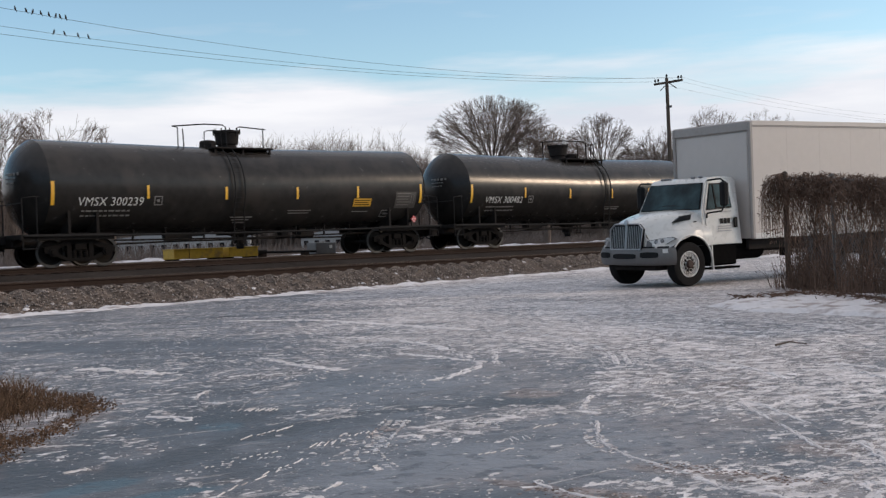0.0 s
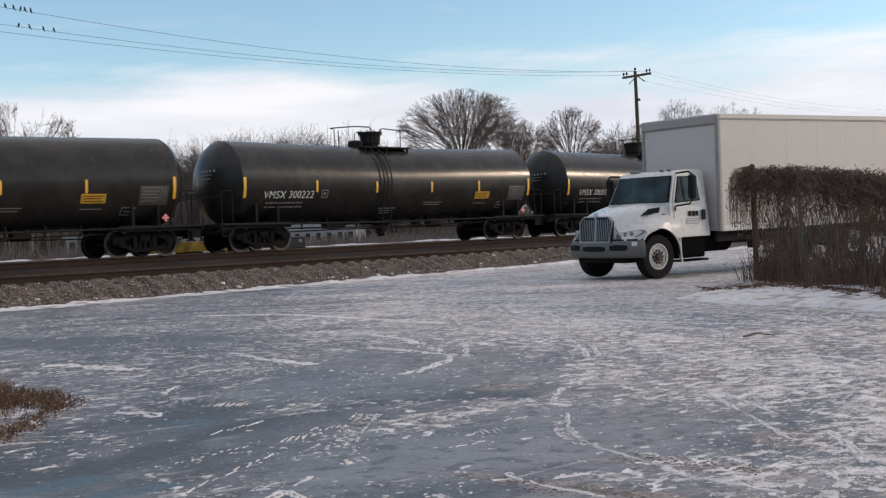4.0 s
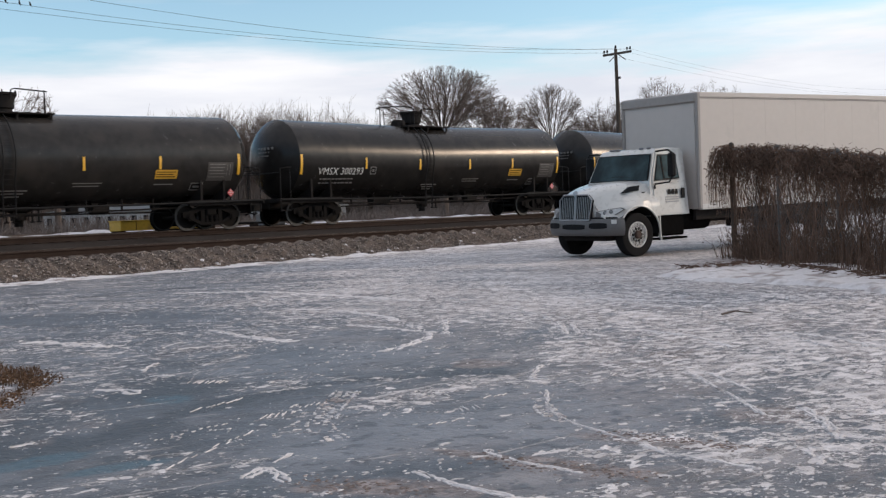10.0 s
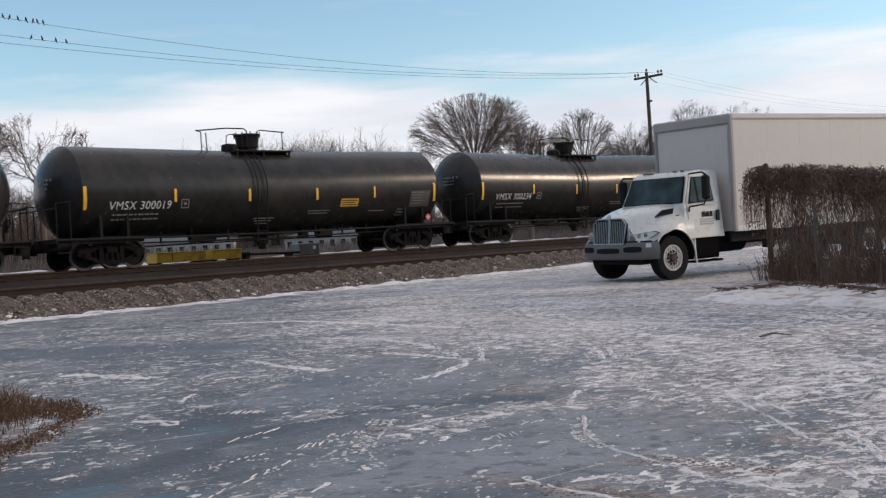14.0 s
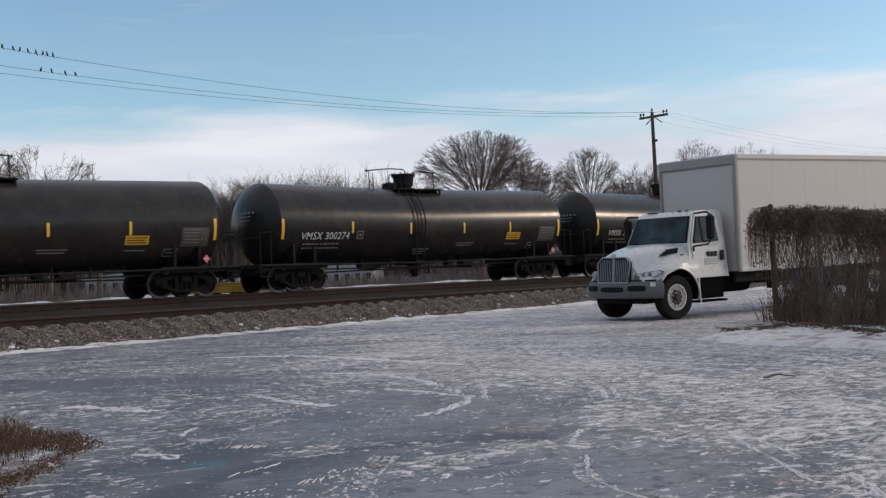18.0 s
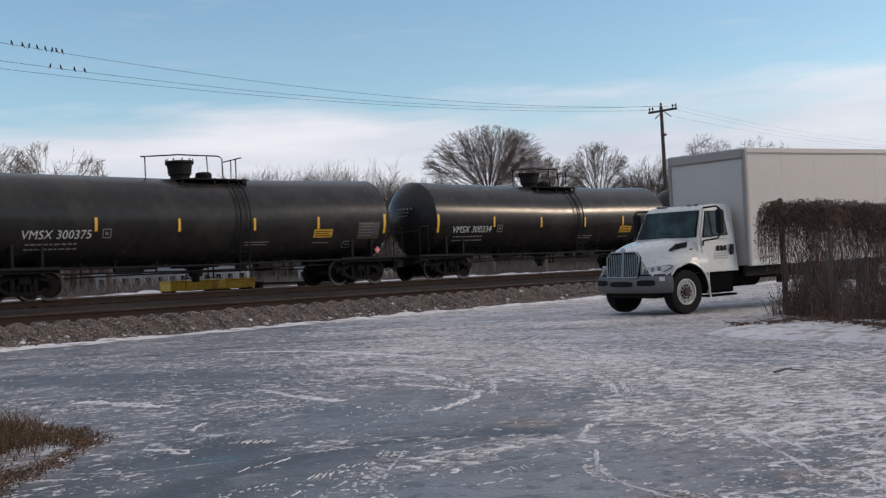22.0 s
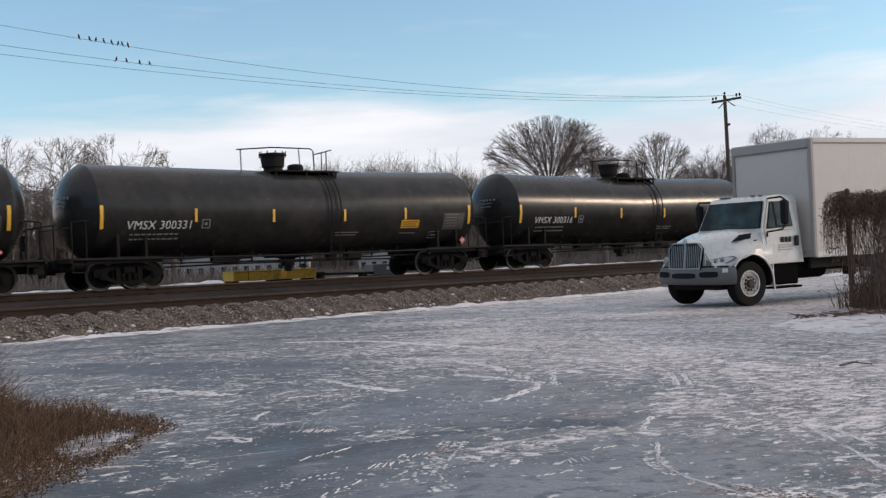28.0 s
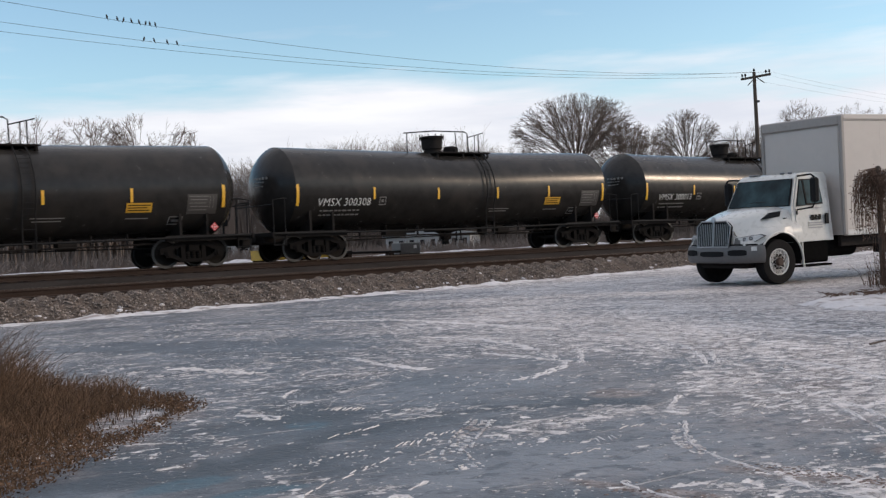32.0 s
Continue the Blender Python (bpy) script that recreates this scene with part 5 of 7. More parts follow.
    nut = Shape().cyl((0, 0, 0.05), (0, 0, 0.108), 0.031, n=6).mesh("wheel_nut", M_UNDER)
    hole = Shape().cyl((0, 0, 0.05), (0, 0, 0.066), 0.040, n=12).mesh("hand_hole", M_BLACK)
    for x, y in ((0, 0.97), (0, -0.97), (-7.2, 0.98), (-7.2, 0.66), (-7.2, -0.98), (-7.2, -0.66)):
        s = 1 if y > 0 else -1
        w = part("wheel", tyre, None, t, "black road tyre")
        w.matrix_basis = Matrix.Translation((x, y, 0.5)) @ pose(0, 0, 0, -90 * s, 0, 0)
        part("rim", rim, None, w, "white steel disc rim")
        part("hub", hub, None, w, "rust-brown hub")
        for i in range(10):
            a = i * math.pi / 5
            part("wheel_nut", nut, None, w).location = (0.145 * math.cos(a), 0.145 * math.sin(a), 0)
        for i in range(5):
            a = i * math.pi * 2 / 5 + 0.3
            part("hand_hole", hole, None, w).location = (0.215 * math.cos(a), 0.215 * math.sin(a), -0.012)
    # cargo box
    x0, x1, z0, z1, hw = -1.95, -10.40, 0.985, 3.745, 1.25
    bx = part("cargo_box", Shape().box(((x0 + x1) / 2, 0, (z0 + z1) / 2), (x0 - x1 - 0.02, 2 * hw - 0.02, z1 - z0 - 0.02), 0.01), M_BOX, t, "tall off-white panelled cargo box")
    k = 7
    step = (x0 - x1 - 0.12) / k
    for i in range(k):
        for s in (1, -1):
            part("side_panel", Shape().box((x0 - 0.06 - step * (i + 0.5), s * (hw - 0.004), (z0 + z1) / 2), (step - 0.002, 0.012, z1 - z0 - 0.26), 0.0008), M_BOX, bx)
    part("front_panel", Shape().box((x0 - 0.002, 0, (z0 + z1) / 2 - 0.06), (0.014, 2 * hw - 0.22, z1 - z0 - 0.40), 0.003), M_BOX, bx)
    for s in (1, -1):
        part("corner_post", Shape().box((x0 - 0.02, s * (hw - 0.03), (z0 + z1) / 2), (0.14, 0.09, z1 - z0 + 0.01), 0.035), M_POST, bx, "grey rounded corner post")
        part("top_rail", Shape().box(((x0 + x1) / 2, s * (hw - 0.01), z1 - 0.05), (x0 - x1 - 0.1, 0.05, 0.12), 0.015), M_BOX, bx)
        part("top_seam", Shape().box(((x0 + x1) / 2, s * (hw + 0.001), z1 - 0.125), (x0 - x1 - 0.1, 0.03, 0.025), 0.004), M_POST, bx, "grey seam under the top rail")
        part("bottom_rail", Shape().box(((x0 + x1) / 2, s * (hw - 0.01), z0 + 0.06), (x0 - x1 - 0.1, 0.045, 0.13), 0.01), M_TRIM_LIGHT, bx)
    part("front_cap", Shape().box((x0, 0, z1 - 0.11), (0.10, 2 * hw - 0.08, 0.24), 0.03), M_POST, bx, "grey front header rail")
    part("roof_sheet", Shape().box(((x0 + x1) / 2, 0, z1 + 0.002), (x0 - x1 - 0.06, 2 * hw - 0.08, 0.02), 0.006), M_TRIM, bx)
    return t


M_POST = material("grey_white_corner_post", (0.31, 0.285, 0.265), 0.5, 0, 0.08, 5, 0, 1, 0.4, 0, ((0.28, 0.24, 0.21), 5.0, 0.62))
M_TRIM_LIGHT = material("light_rail_paint", (0.56, 0.55, 0.53), 0.5, 0, 0.08, 5, 0, 1, 0.5, 0, ((0.24, 0.16, 0.11), 6.0, 0.66))
build_truck()

# ---- fence with dead vines ----
FENCE = [(7.16, 23.5), (7.20, 20.8), (7.25, 18.1), (7.32, 15.4), (7.40, 12.7)]
FENCE_H = [2.26, 2.10, 1.86, 1.62, 1.45]


def along_fence(u):
    """Place and height on the fence, u from 0 (far post) to 4."""
    i = min(3, int(u))
    f = u - i
    a, b = FENCE[i], FENCE[i + 1]
    return a[0] + (b[0] - a[0]) * f, a[1] + (b[1] - a[1]) * f, FENCE_H[i] + (FENCE_H[i + 1] - FENCE_H[i]) * f


def build_fence():
    t = root("chain_link_fence", pose(0, 0, 0), "galvanised chain-link fence on steel posts, overgrown with vines", "fence")
    for i, ((x, y), h) in enumerate(zip(FENCE, FENCE_H)):
        part("post", Shape().cyl((x, y, -0.1), (x, y, h + (0.10 if i == 0 else 0.04)), 0.058 if i == 0 else 0.032, n=10).lathe([(0.06, h + (0.10 if i == 0 else 0.04)), (0.05, h + 0.13 if i == 0 else h + 0.07), (0.01, h + 0.15 if i == 0 else h + 0.09)], 10, Matrix.Translation((x, y, 0))), M_POLE if i == 0 else M_FENCE, t, "dark end post" if i == 0 else "")
    part("top_rail", Shape().tube([(*along_fence(u)[:2], along_fence(u)[2]) for u in (0, 0.99, 1.99, 2.99, 3.99)], 0.022, 8), M_FENCE, t)
    sh = Shape()
    n = 150
    for i in range(n):
        for d in (-1, 1):
            u0, u1 = i * 4 / n, (i + d * 26) * 4 / n
            if not 0 <= u1 <= 3.999:
                continue
            a, b = along_fence(u0), along_fence(u1)
            sh.cyl((a[0], a[1], 0.04), (b[0], b[1], b[2] - 0.03), 0.0035, n=3, caps=False)
    tagged(part("wire_mesh", sh, M_FENCE, t, "diamond wire mesh"), kind="stuff")


def build_vines():
    rnd = random.Random(11)
    strands, leaves, base = Shape(), Shape(), Shape()

    def leaf(p, size):
        a = Vector((rnd.uniform(-1, 1), rnd.uniform(-1, 1), rnd.uniform(-1, 1))).normalized()
        b = a.orthogonal().normalized()
        p = Vector(p)
        leaves.add([p, p + a * size + b * size * 0.35, p + a * size * 1.7, p + a * size - b * size * 0.35], [(0, 1, 2, 3)])
    # hanging strands, densest under the top rail and in a few ropes down the mesh
    ropes = [rnd.uniform(0.05, 3.9) for k in range(9)] + [0.03, 0.03, 0.03, 0.75, 1.45, 2.05]
    for k in range(1500):
        u = rnd.uniform(-0.02, 3.98) if rnd.random() < 0.72 else min(3.98, max(0, rnd.choice(ropes) + rnd.gauss(0, 0.035)))
        x, y, h = along_fence(max(0, u))
        top = h + rnd.uniform(-0.30, 0.06)
        drop = rnd.choice((0.25, 0.3, 0.4, 0.5, 0.7, 1.0, 1.7)) * rnd.uniform(0.6, 1.2)
        low = max(0.05, top - drop)
        x += rnd.gauss(0, 0.08)
        pts = []
        sway, ph, lean = rnd.uniform(0.03, 0.13), rnd.uniform(0, 6), rnd.gauss(0, 0.22) * drop
        for j in range(6):
            f = j / 5
            pts.append((x + 0.5 * sway * math.sin(ph + f * 5), y + lean * f + sway * math.cos(ph * 1.3 + f * 6), top + (low - top) * f))
        strands.tube(pts, rnd.uniform(0.004, 0.008), 3, 0.002, caps=False)
        for j in range(4):
            if rnd.random() < 0.7:
                q = pts[rnd.randrange(6)]
                leaf((q[0] + rnd.gauss(0, 0.03), q[1] + rnd.gauss(0, 0.03), q[2] + rnd.gauss(0, 0.05)), rnd.uniform(0.015, 0.04))
    # the matted roll along the top: crooked runners and fine shoots that stick out of it
    for k in range(1900):
        u = rnd.uniform(0, 3.8)
        thick = 0.34 + 0.13 * noise.noise(Vector((u * 2.3, 1, 0)))
        zz = 0.06 - thick * abs(rnd.gauss(0, 0.62)) if rnd.random() < 0.88 else rnd.uniform(-1.3, 0)
        off, turn = rnd.gauss(0, 0.11), rnd.gauss(-0.15, 0.4)
        pts, v = [], rnd.uniform(0.10, 0.28)
        for j in range(6):
            x, y, h = along_fence(min(3.99, u + j * v / 5 * math.cos(turn)))
            pts.append((x + off + rnd.gauss(0, 0.03), y + rnd.gauss(0, 0.02), min(h + 0.13 * rnd.random(), h + zz + j * 0.10 * math.sin(turn) + rnd.gauss(0, 0.035))))
        strands.tube(pts, rnd.uniform(0.004, 0.010), 3, 0.002, caps=False)
        if k % 2:
            q = pts[rnd.randrange(6)]
            leaf(q, rnd.uniform(0.015, 0.04))
    # thin twigs woven through the mesh at all slants
    for k in range(1700):
        x, y, h = along_fence(rnd.uniform(0, 3.9))
        z, a, ln = rnd.uniform(0.15, h - 0.2), rnd.gauss(math.pi / 2, 0.7), rnd.uniform(0.15, 0.5)
        x += rnd.gauss(0, 0.04)
        strands.tube([(x, y, z), (x + rnd.gauss(0, 0.03), y + ln * 0.5 * math.cos(a), z + ln * 0.5 * math.sin(a)), (x, y + ln * math.cos(a + rnd.gauss(0, 0.3)), min(h, z + ln * math.sin(a)))], rnd.uniform(0.003, 0.007), 3, 0.002, caps=False)
    # loose shoots that arch over the end post and hang beyond it
    for k in range(190):
        x0, y0 = FENCE[0]
        reach, drop = 0.05 + 0.46 * rnd.random() ** 0.8, rnd.uniform(0.35, 1.30)
        z0, side = 2.36 - rnd.random() * 0.28, rnd.gauss(0, 0.16)
        pts = []
        for j in range(8):
            f = j / 7
            pts.append((x0 + 0.05 - (reach + 0.05) * math.sin(min(1.0, f * 1.35) * math.pi / 2) + rnd.gauss(0, 0.010), y0 + side * f + rnd.gauss(0, 0.015), z0 + 0.10 * math.sin(f * 2.6) - drop * f ** 2.0))
        strands.tube(pts, rnd.uniform(0.003, 0.006), 3, 0.002, caps=False)
        for j in range(4):
            q = pts[rnd.randrange(3, 8)]
            leaf((q[0] + rnd.gauss(0, 0.02), q[1], q[2]), rnd.uniform(0.02, 0.05))
    # woody stems from the ground
    for k in range(46):
        x, y, h = along_fence(rnd.uniform(0, 3.95))
        pts = [(x + rnd.gauss(0, 0.05), y + 0.05 * j * rnd.uniform(-1, 1), h * j / 7) for j in range(8)]
        strands.tube(pts, rnd.uniform(0.01, 0.022), 4, 0.006, caps=False)
    # rank weeds at the foot
    for k in range(2600):
        u = rnd.uniform(-0.03, 3.95)
        x, y, h = along_fence(max(0, u))
        x += -abs(rnd.gauss(0, 0.22)) + 0.10
        clump = 0.5 + 0.75 * noise.noise(Vector((u * 2.9, 8, 0)))
        if rnd.random() > 0.25 + clump:
            continue
        hh = rnd.uniform(0.12, 0.80) * (0.35 + clump)
        lean = rnd.gauss(0, 0.14)
        y += rnd.gauss(0, 0.08)
        base.tube([(x, y, -0.02), (x + lean * 0.4, y + lean * 0.3, hh * 0.6), (x + lean, y + lean * 0.7, hh)], rnd.uniform(0.004, 0.009), 3, 0.002, caps=False)
        if rnd.random() < 0.6:
            leaf((x + lean, y + lean * 0.7, hh * rnd.uniform(0.5, 1)), rnd.uniform(0.02, 0.05))
    # brush that leans on the fence from behind
    for k in range(2300):
        u = rnd.uniform(-0.02, 3.9)
        if rnd.random() > 0.55 + 1.1 * noise.noise(Vector((u * 2.4, 3, 0))):
            continue
        x, y, h = along_fence(max(0, u))
        x += 0.06 + abs(rnd.gauss(0, 0.28))
        dense = 0.75 + 0.35 * math.sin(u * 3.1 + 0.4) + 0.25 * math.sin(u * 7.7)
        hh = min(h * 0.62, rnd.uniform(0.35, 1.05) * max(0.25, dense))
        l1, l2 = rnd.gauss(0, 0.16), rnd.gauss(0, 0.20)
        base.tube([(x, y, -0.02), (x + l1 * 0.5, y + l2 * 0.4, hh * 0.55), (x + l1, y + l2, hh)], rnd.uniform(0.005, 0.011), 3, 0.003, caps=False)
        if rnd.random() < 0.7:
            leaf((x + l1, y + l2, hh * rnd.uniform(0.3, 1)), rnd.uniform(0.03, 0.06))
    v = root("dead_vine", pose(0, 0, 0), "dense tangle of bare brown vines hanging over the fence", "vine", kind="")
    tagged(part("vine_tangle", strands, M_VINE, v, smooth=False), kind="stuff")
    tagged(part("leaf_litter", leaves, M_LEAF, v, smooth=False), kind="stuff")
    w = part("dry_weeds", base, M_VINE, None, smooth=False)
    tagged(w, "brown dry weeds at the foot of the fence", "weeds", kind="stuff")


build_fence()
build_vines()

# ---- utility poles, wires and birds (track frame) ----


def build_pole(s, q):
    m = TRACK @ Matrix.Translation((s, q, 0.9))
    p = root("utility_pole", m, "weathered wooden utility pole with one crossarm beyond the tracks", "utility pole", "pole line")
    part("shaft", Shape().tube([(0, 0, -0.2), (0.02, 0, 4.8), (0, 0, 9.62)], 0.15, 12, 0.095), M_POLE, p)
    arm = part("crossarm", Shape().box((0.14, 0, 9.36), (0.10, 2.05, 0.13), 0.015), M_POLE, p)
    for y in (-1, 1):
        part("brace", Shape().box((0.14, y * 0.30, 9.14), (0.03, 0.70, 0.05), 0.005, pose(0, 0, 0, y * -36, 0, 0)), M_POLE, arm)
    for y in (-0.94, -0.72, 0.72, 0.94):
        part("insulator", Shape().lathe([(0.02, 0), (0.02, 0.08), (0.065, 0.09), (0.07, 0.14), (0.04, 0.16), (0.06, 0.19), (0.03, 0.23)], 10), M_UNDER, arm, m=Matrix.Translation((0.14, y, 9.42)))
    part("insulator", Shape().lathe([(0.02, 0), (0.02, 0.08), (0.065, 0.09), (0.07, 0.14), (0.04, 0.16), (0.06, 0.19), (0.03, 0.23)], 10), M_UNDER, p, m=Matrix.Translation((0, 0, 9.60)))
    part("cable_clamp", Shape().box((0, -0.2, 7.9), (0.1, 0.16, 0.14), 0.02), M_WIRE, p)
    part("ground_wire", Shape().tube([(0.15, 0.03, 0), (0.16, 0.03, 4), (0.13, 0.03, 8.5)], 0.012, 5), M_WIRE, p)


for s in (8.0, 55.1, 104.0):
    build_pole(s, 40.0)

WIRES = [(38.9, 9.40, 33.0, 0.0020), (40.0, 9.30, 29.0, 0.00182), (41.1, 9.355, 28.0, 0.00145)]


def wire_z(i, s):
    q, z, mid, k = WIRES[i]
    return z + k * (s - mid) ** 2


for i, (q, z, mid, k) in enumerate(WIRES):
    for s0, s1, lift in ((8.0, 55.1, 0.0), (55.1, 104.0, 0.0)):
        pts = []
        for j in range(25):
            s = s0 + (s1 - s0) * j / 24
            ss = s if s1 < 60 else s0 - (s - s0) * (47.1 / 48.9)
            pts.append((s, q, wire_z(i, ss)))
        w = part("overhead_wire", Shape().tube(pts, 0.0075 if s1 < 60 else 0.004, 5), M_WIRE, m=TRACK)
        tagged(w, "thin dark overhead wire slung between utility poles", "wire", "overhead wires")


def build_bird(s, i, face):
    q = WIRES[i][0]
    b = root("bird", TRACK @ Matrix.Translation((s, q, wire_z(i, s) + 0.012)) @ pose(0, 0, 0, 0, 0, face) @ Matrix.Scale(0.54, 4), "small black bird perched upright on a wire", "bird", "birds on the wires")
    part("body", Shape().lathe([(0.01, -0.02), (0.05, 0.03), (0.07, 0.10), (0.055, 0.17), (0.03, 0.20)], 10, pose(0, 0, 0, 0, 14, 0)), M_BIRD, b)
    part("head", Shape().lathe([(0.01, 0), (0.04, 0.02), (0.045, 0.05), (0.03, 0.08), (0.005, 0.09)], 10, Matrix.Translation((0.055, 0, 0.185))), M_BIRD, b)
    part("beak", Shape().cyl((0.095, 0, 0.235), (0.135, 0, 0.23), 0.012, 0.002, n=6), M_BIRD, b)
    part("tail", Shape().box((-0.06, 0, -0.04), (0.03, 0.05, 0.16), 0.008, pose(0, 0, 0, 0, 22, 0)), M_BIRD, b)


for n, s in enumerate((15.92, 16.31, 16.52, 16.84, 17.13, 17.36, 17.54, 17.75)):
    build_bird(s, 0, (200, 150, 20, 170, 190, 30, 160, 210)[n])
for n, s in enumerate((17.75, 18.18, 18.70, 19.11)):
    build_bird(s, 1, (10, 170, 200, 160)[n])

# ---- bare trees ----


def bare_tree(x, y, ground, height, width, seed, limbs, boughs, twigs, fork, label, crook=0.06, low=-0.35):
    """A leafless tree: limbs that fan from a low fork out to a domed crown, boughs along them, and fine twigs to its rim."""
    rnd = random.Random(seed)
    t = root("bare_tree", pose(x, y, ground), label, "tree", "bare trees beyond the tracks")
    wood, fine = Shape(), Shape()
    base_r = height * 0.020
    fz = height * fork
    limbs = max(6, round(limbs * 0.85))
    wood.tube([(0, 0, -0.2), (rnd.uniform(-0.1, 0.1), 0, fz * 0.5), (0, 0, fz)], base_r * 1.25, 8, base_r)
    mid, rz, rx = fz + (height - fz) * 0.42, (height - fz) * 0.58, width / 2

    def rim(d, k=1.0):
        k *= 1 + 0.06 * noise.noise(d * 2.2 + Vector((seed, 0, 0)))
        return Vector((d.x * rx * k, d.y * rx * k, mid + d.z * rz * k))

    def keep(v, k=1.0):
        """Pull a tip back to the rim of the crown."""
        d = Vector((v.x / rx, v.y / rx, (v.z - mid) / rz))
        k *= 1 + 0.05 * noise.noise(d.normalized() * 3.1 + Vector((seed, 4, 0)))
        if d.length <= k:
            return v
        d *= k / d.length
        return Vector((d.x * rx, d.y * rx, mid + d.z * rz))

    def any_way(zmin):
        while True:
            d = Vector((rnd.gauss(0, 1), rnd.gauss(0, 1), rnd.gauss(0, 1)))
            if d.length > 0.1:
                d.normalize()
                if d.z > zmin:
                    return d

    def bend(p, lift, q, k, jit):
        c = p.lerp(q, 0.45) + lift
        pts = []
        for i in range(k + 1):
            f = i / k
            v = p * (1 - f) ** 2 + c * 2 * f * (1 - f) + q * f * f
            if 0 < i < k:
                v += Vector((rnd.gauss(0, jit), rnd.gauss(0, jit), rnd.gauss(0, jit)))
            pts.append(v)
        return pts

    def pick(pts, f):
        k = len(pts) - 1
        i = min(k - 1, int(f * k))
        return pts[i].lerp(pts[i + 1], f * k - i)
    for i in range(limbs):
        d = any_way(low)
        goal = rim(d, rnd.uniform(0.80, 0.98))
        start = Vector((0, 0, fz * rnd.uniform(0.75, 1.0) + (height - fz) * 0.06 * rnd.random()))
        run = (goal - start).length
        limb = bend(start, Vector((0, 0, run * (0.04 + crook))), goal, 6, crook * run * 0.25)
        r0 = base_r * rnd.uniform(0.15, 0.28)
        wood.tube(limb, r0, 5, 0.022, caps=False)
        for j in range(boughs):
            f = 0.22 + 0.75 * (j + rnd.random()) / boughs
            p = pick(limb, f)
            dd = (d + Vector((rnd.gauss(0, 0.33), rnd.gauss(0, 0.33), rnd.gauss(0.03, 0.30)))).normalized()
            if dd.z < low - 0.1:
                dd.z = low
            goal2 = p.lerp(rim(dd, rnd.uniform(0.82, 1.02)), rnd.uniform(0.6, 1.0))
            run2 = (goal2 - p).length
            bough = bend(p, Vector((0, 0, run2 * 0.04)), goal2, 4, crook * run2 * 0.3)
            fine.tube(bough, max(0.019, r0 * 0.36 * (1 - 0.5 * f)), 3, 0.012, caps=False)
            for k in range(twigs):
                g = 0.25 + 0.75 * (k + rnd.random()) / twigs
                q = pick(bough, g)
                fan = 0.3 if crook < 0.04 else 0.5
                d3 = (dd + Vector((rnd.gauss(0, fan), rnd.gauss(0, fan), rnd.gauss(0.1, fan * 0.9)))).normalized()
                goal3 = keep(q + d3 * min(run2 * rnd.uniform(0.25, 0.5), height * 0.13), rnd.uniform(0.95, 1.02))
                fine.tube(bend(q, Vector((0, 0, 0.05)), goal3, 2, 0.03), 0.013, 3, 0.008, caps=False)
                for h in range(3):
                    u = q.lerp(goal3, rnd.uniform(0.3, 0.95))
                    e = u + (d3 + Vector((rnd.gauss(0, 0.5), rnd.gauss(0, 0.5), rnd.gauss(0, 0.4)))).normalized() * height * rnd.uniform(0.02, 0.05)
                    fine.cyl(u, keep(e, 1.03), 0.010, 0.006, 3, False)
    part("trunk", wood, M_BARK, t, smooth=False)
    tagged(part("crown", fine, M_TWIG, t, "crown of bare twigs", smooth=False), kind="stuff")
    return t


FAR_Z = 0.97
for args in (
        (4.9, 105.0, 13.9, 12.0, 3, 44, 11, 5, 0.57, "round-crowned bare tree with a dense fan of branches", 0.02, -0.40),
        (9.6, 103.0, 10.8, 8.4, 5, 34, 10, 4, 0.45, "low thicket-like bare tree with dense brown twigs", 0.05, -0.1),
        (17.9, 125.0, 14.2, 7.6, 8, 26, 9, 5, 0.56, "slender round bare tree beside a thicket", 0.03, -0.40),
        (14.0, 128.0, 12.4, 4.4, 9, 13, 8, 5, 0.52, "narrow bare tree with thin branches", 0.08, -0.2),
        (22.2, 127.0, 10.4, 4.6, 22, 13, 8, 5, 0.52, "low bare tree with thin branches", 0.08, -0.2),
        (25.4, 132.0, 13.6, 5.6, 10, 13, 8, 5, 0.52, "bare tree half hidden behind the utility pole", 0.08, -0.3),
        (29.4, 121.0, 14.1, 8.2, 12, 13, 8, 5, 0.52, "broad bare tree with a flat crown behind the truck", 0.07, -0.1),
        (35.6, 121.0, 13.6, 8.6, 13, 13, 8, 5, 0.52, "broad bare tree with a flat crown behind the truck", 0.07, -0.1),
        (-26.8, 80.0, 11.1, 8.2, 14, 13, 8, 5, 0.52, "tall open bare tree with crooked grey limbs", 0.11, -0.35),
        (-31.5, 80.5, 11.3, 7.6, 15, 13, 8, 5, 0.52, "tall open bare tree with crooked grey limbs", 0.11, -0.35),
        (-36.2, 81.0, 11.5, 8.4, 16, 13, 8, 5, 0.52, "tall open bare tree with crooked grey limbs", 0.11, -0.35),
        (-23.6, 81.0, 9.9, 4.6, 17, 7, 5, 4, 0.52, "smaller open bare tree with thin limbs", 0.14, -0.3),
        (-41.5, 84.0, 12.2, 8.4, 23, 13, 8, 5, 0.52, "tall open bare tree with crooked grey limbs", 0.11, -0.35),
):
    bare_tree(args[0], args[1], FAR_Z - 0.05, *args[2:])


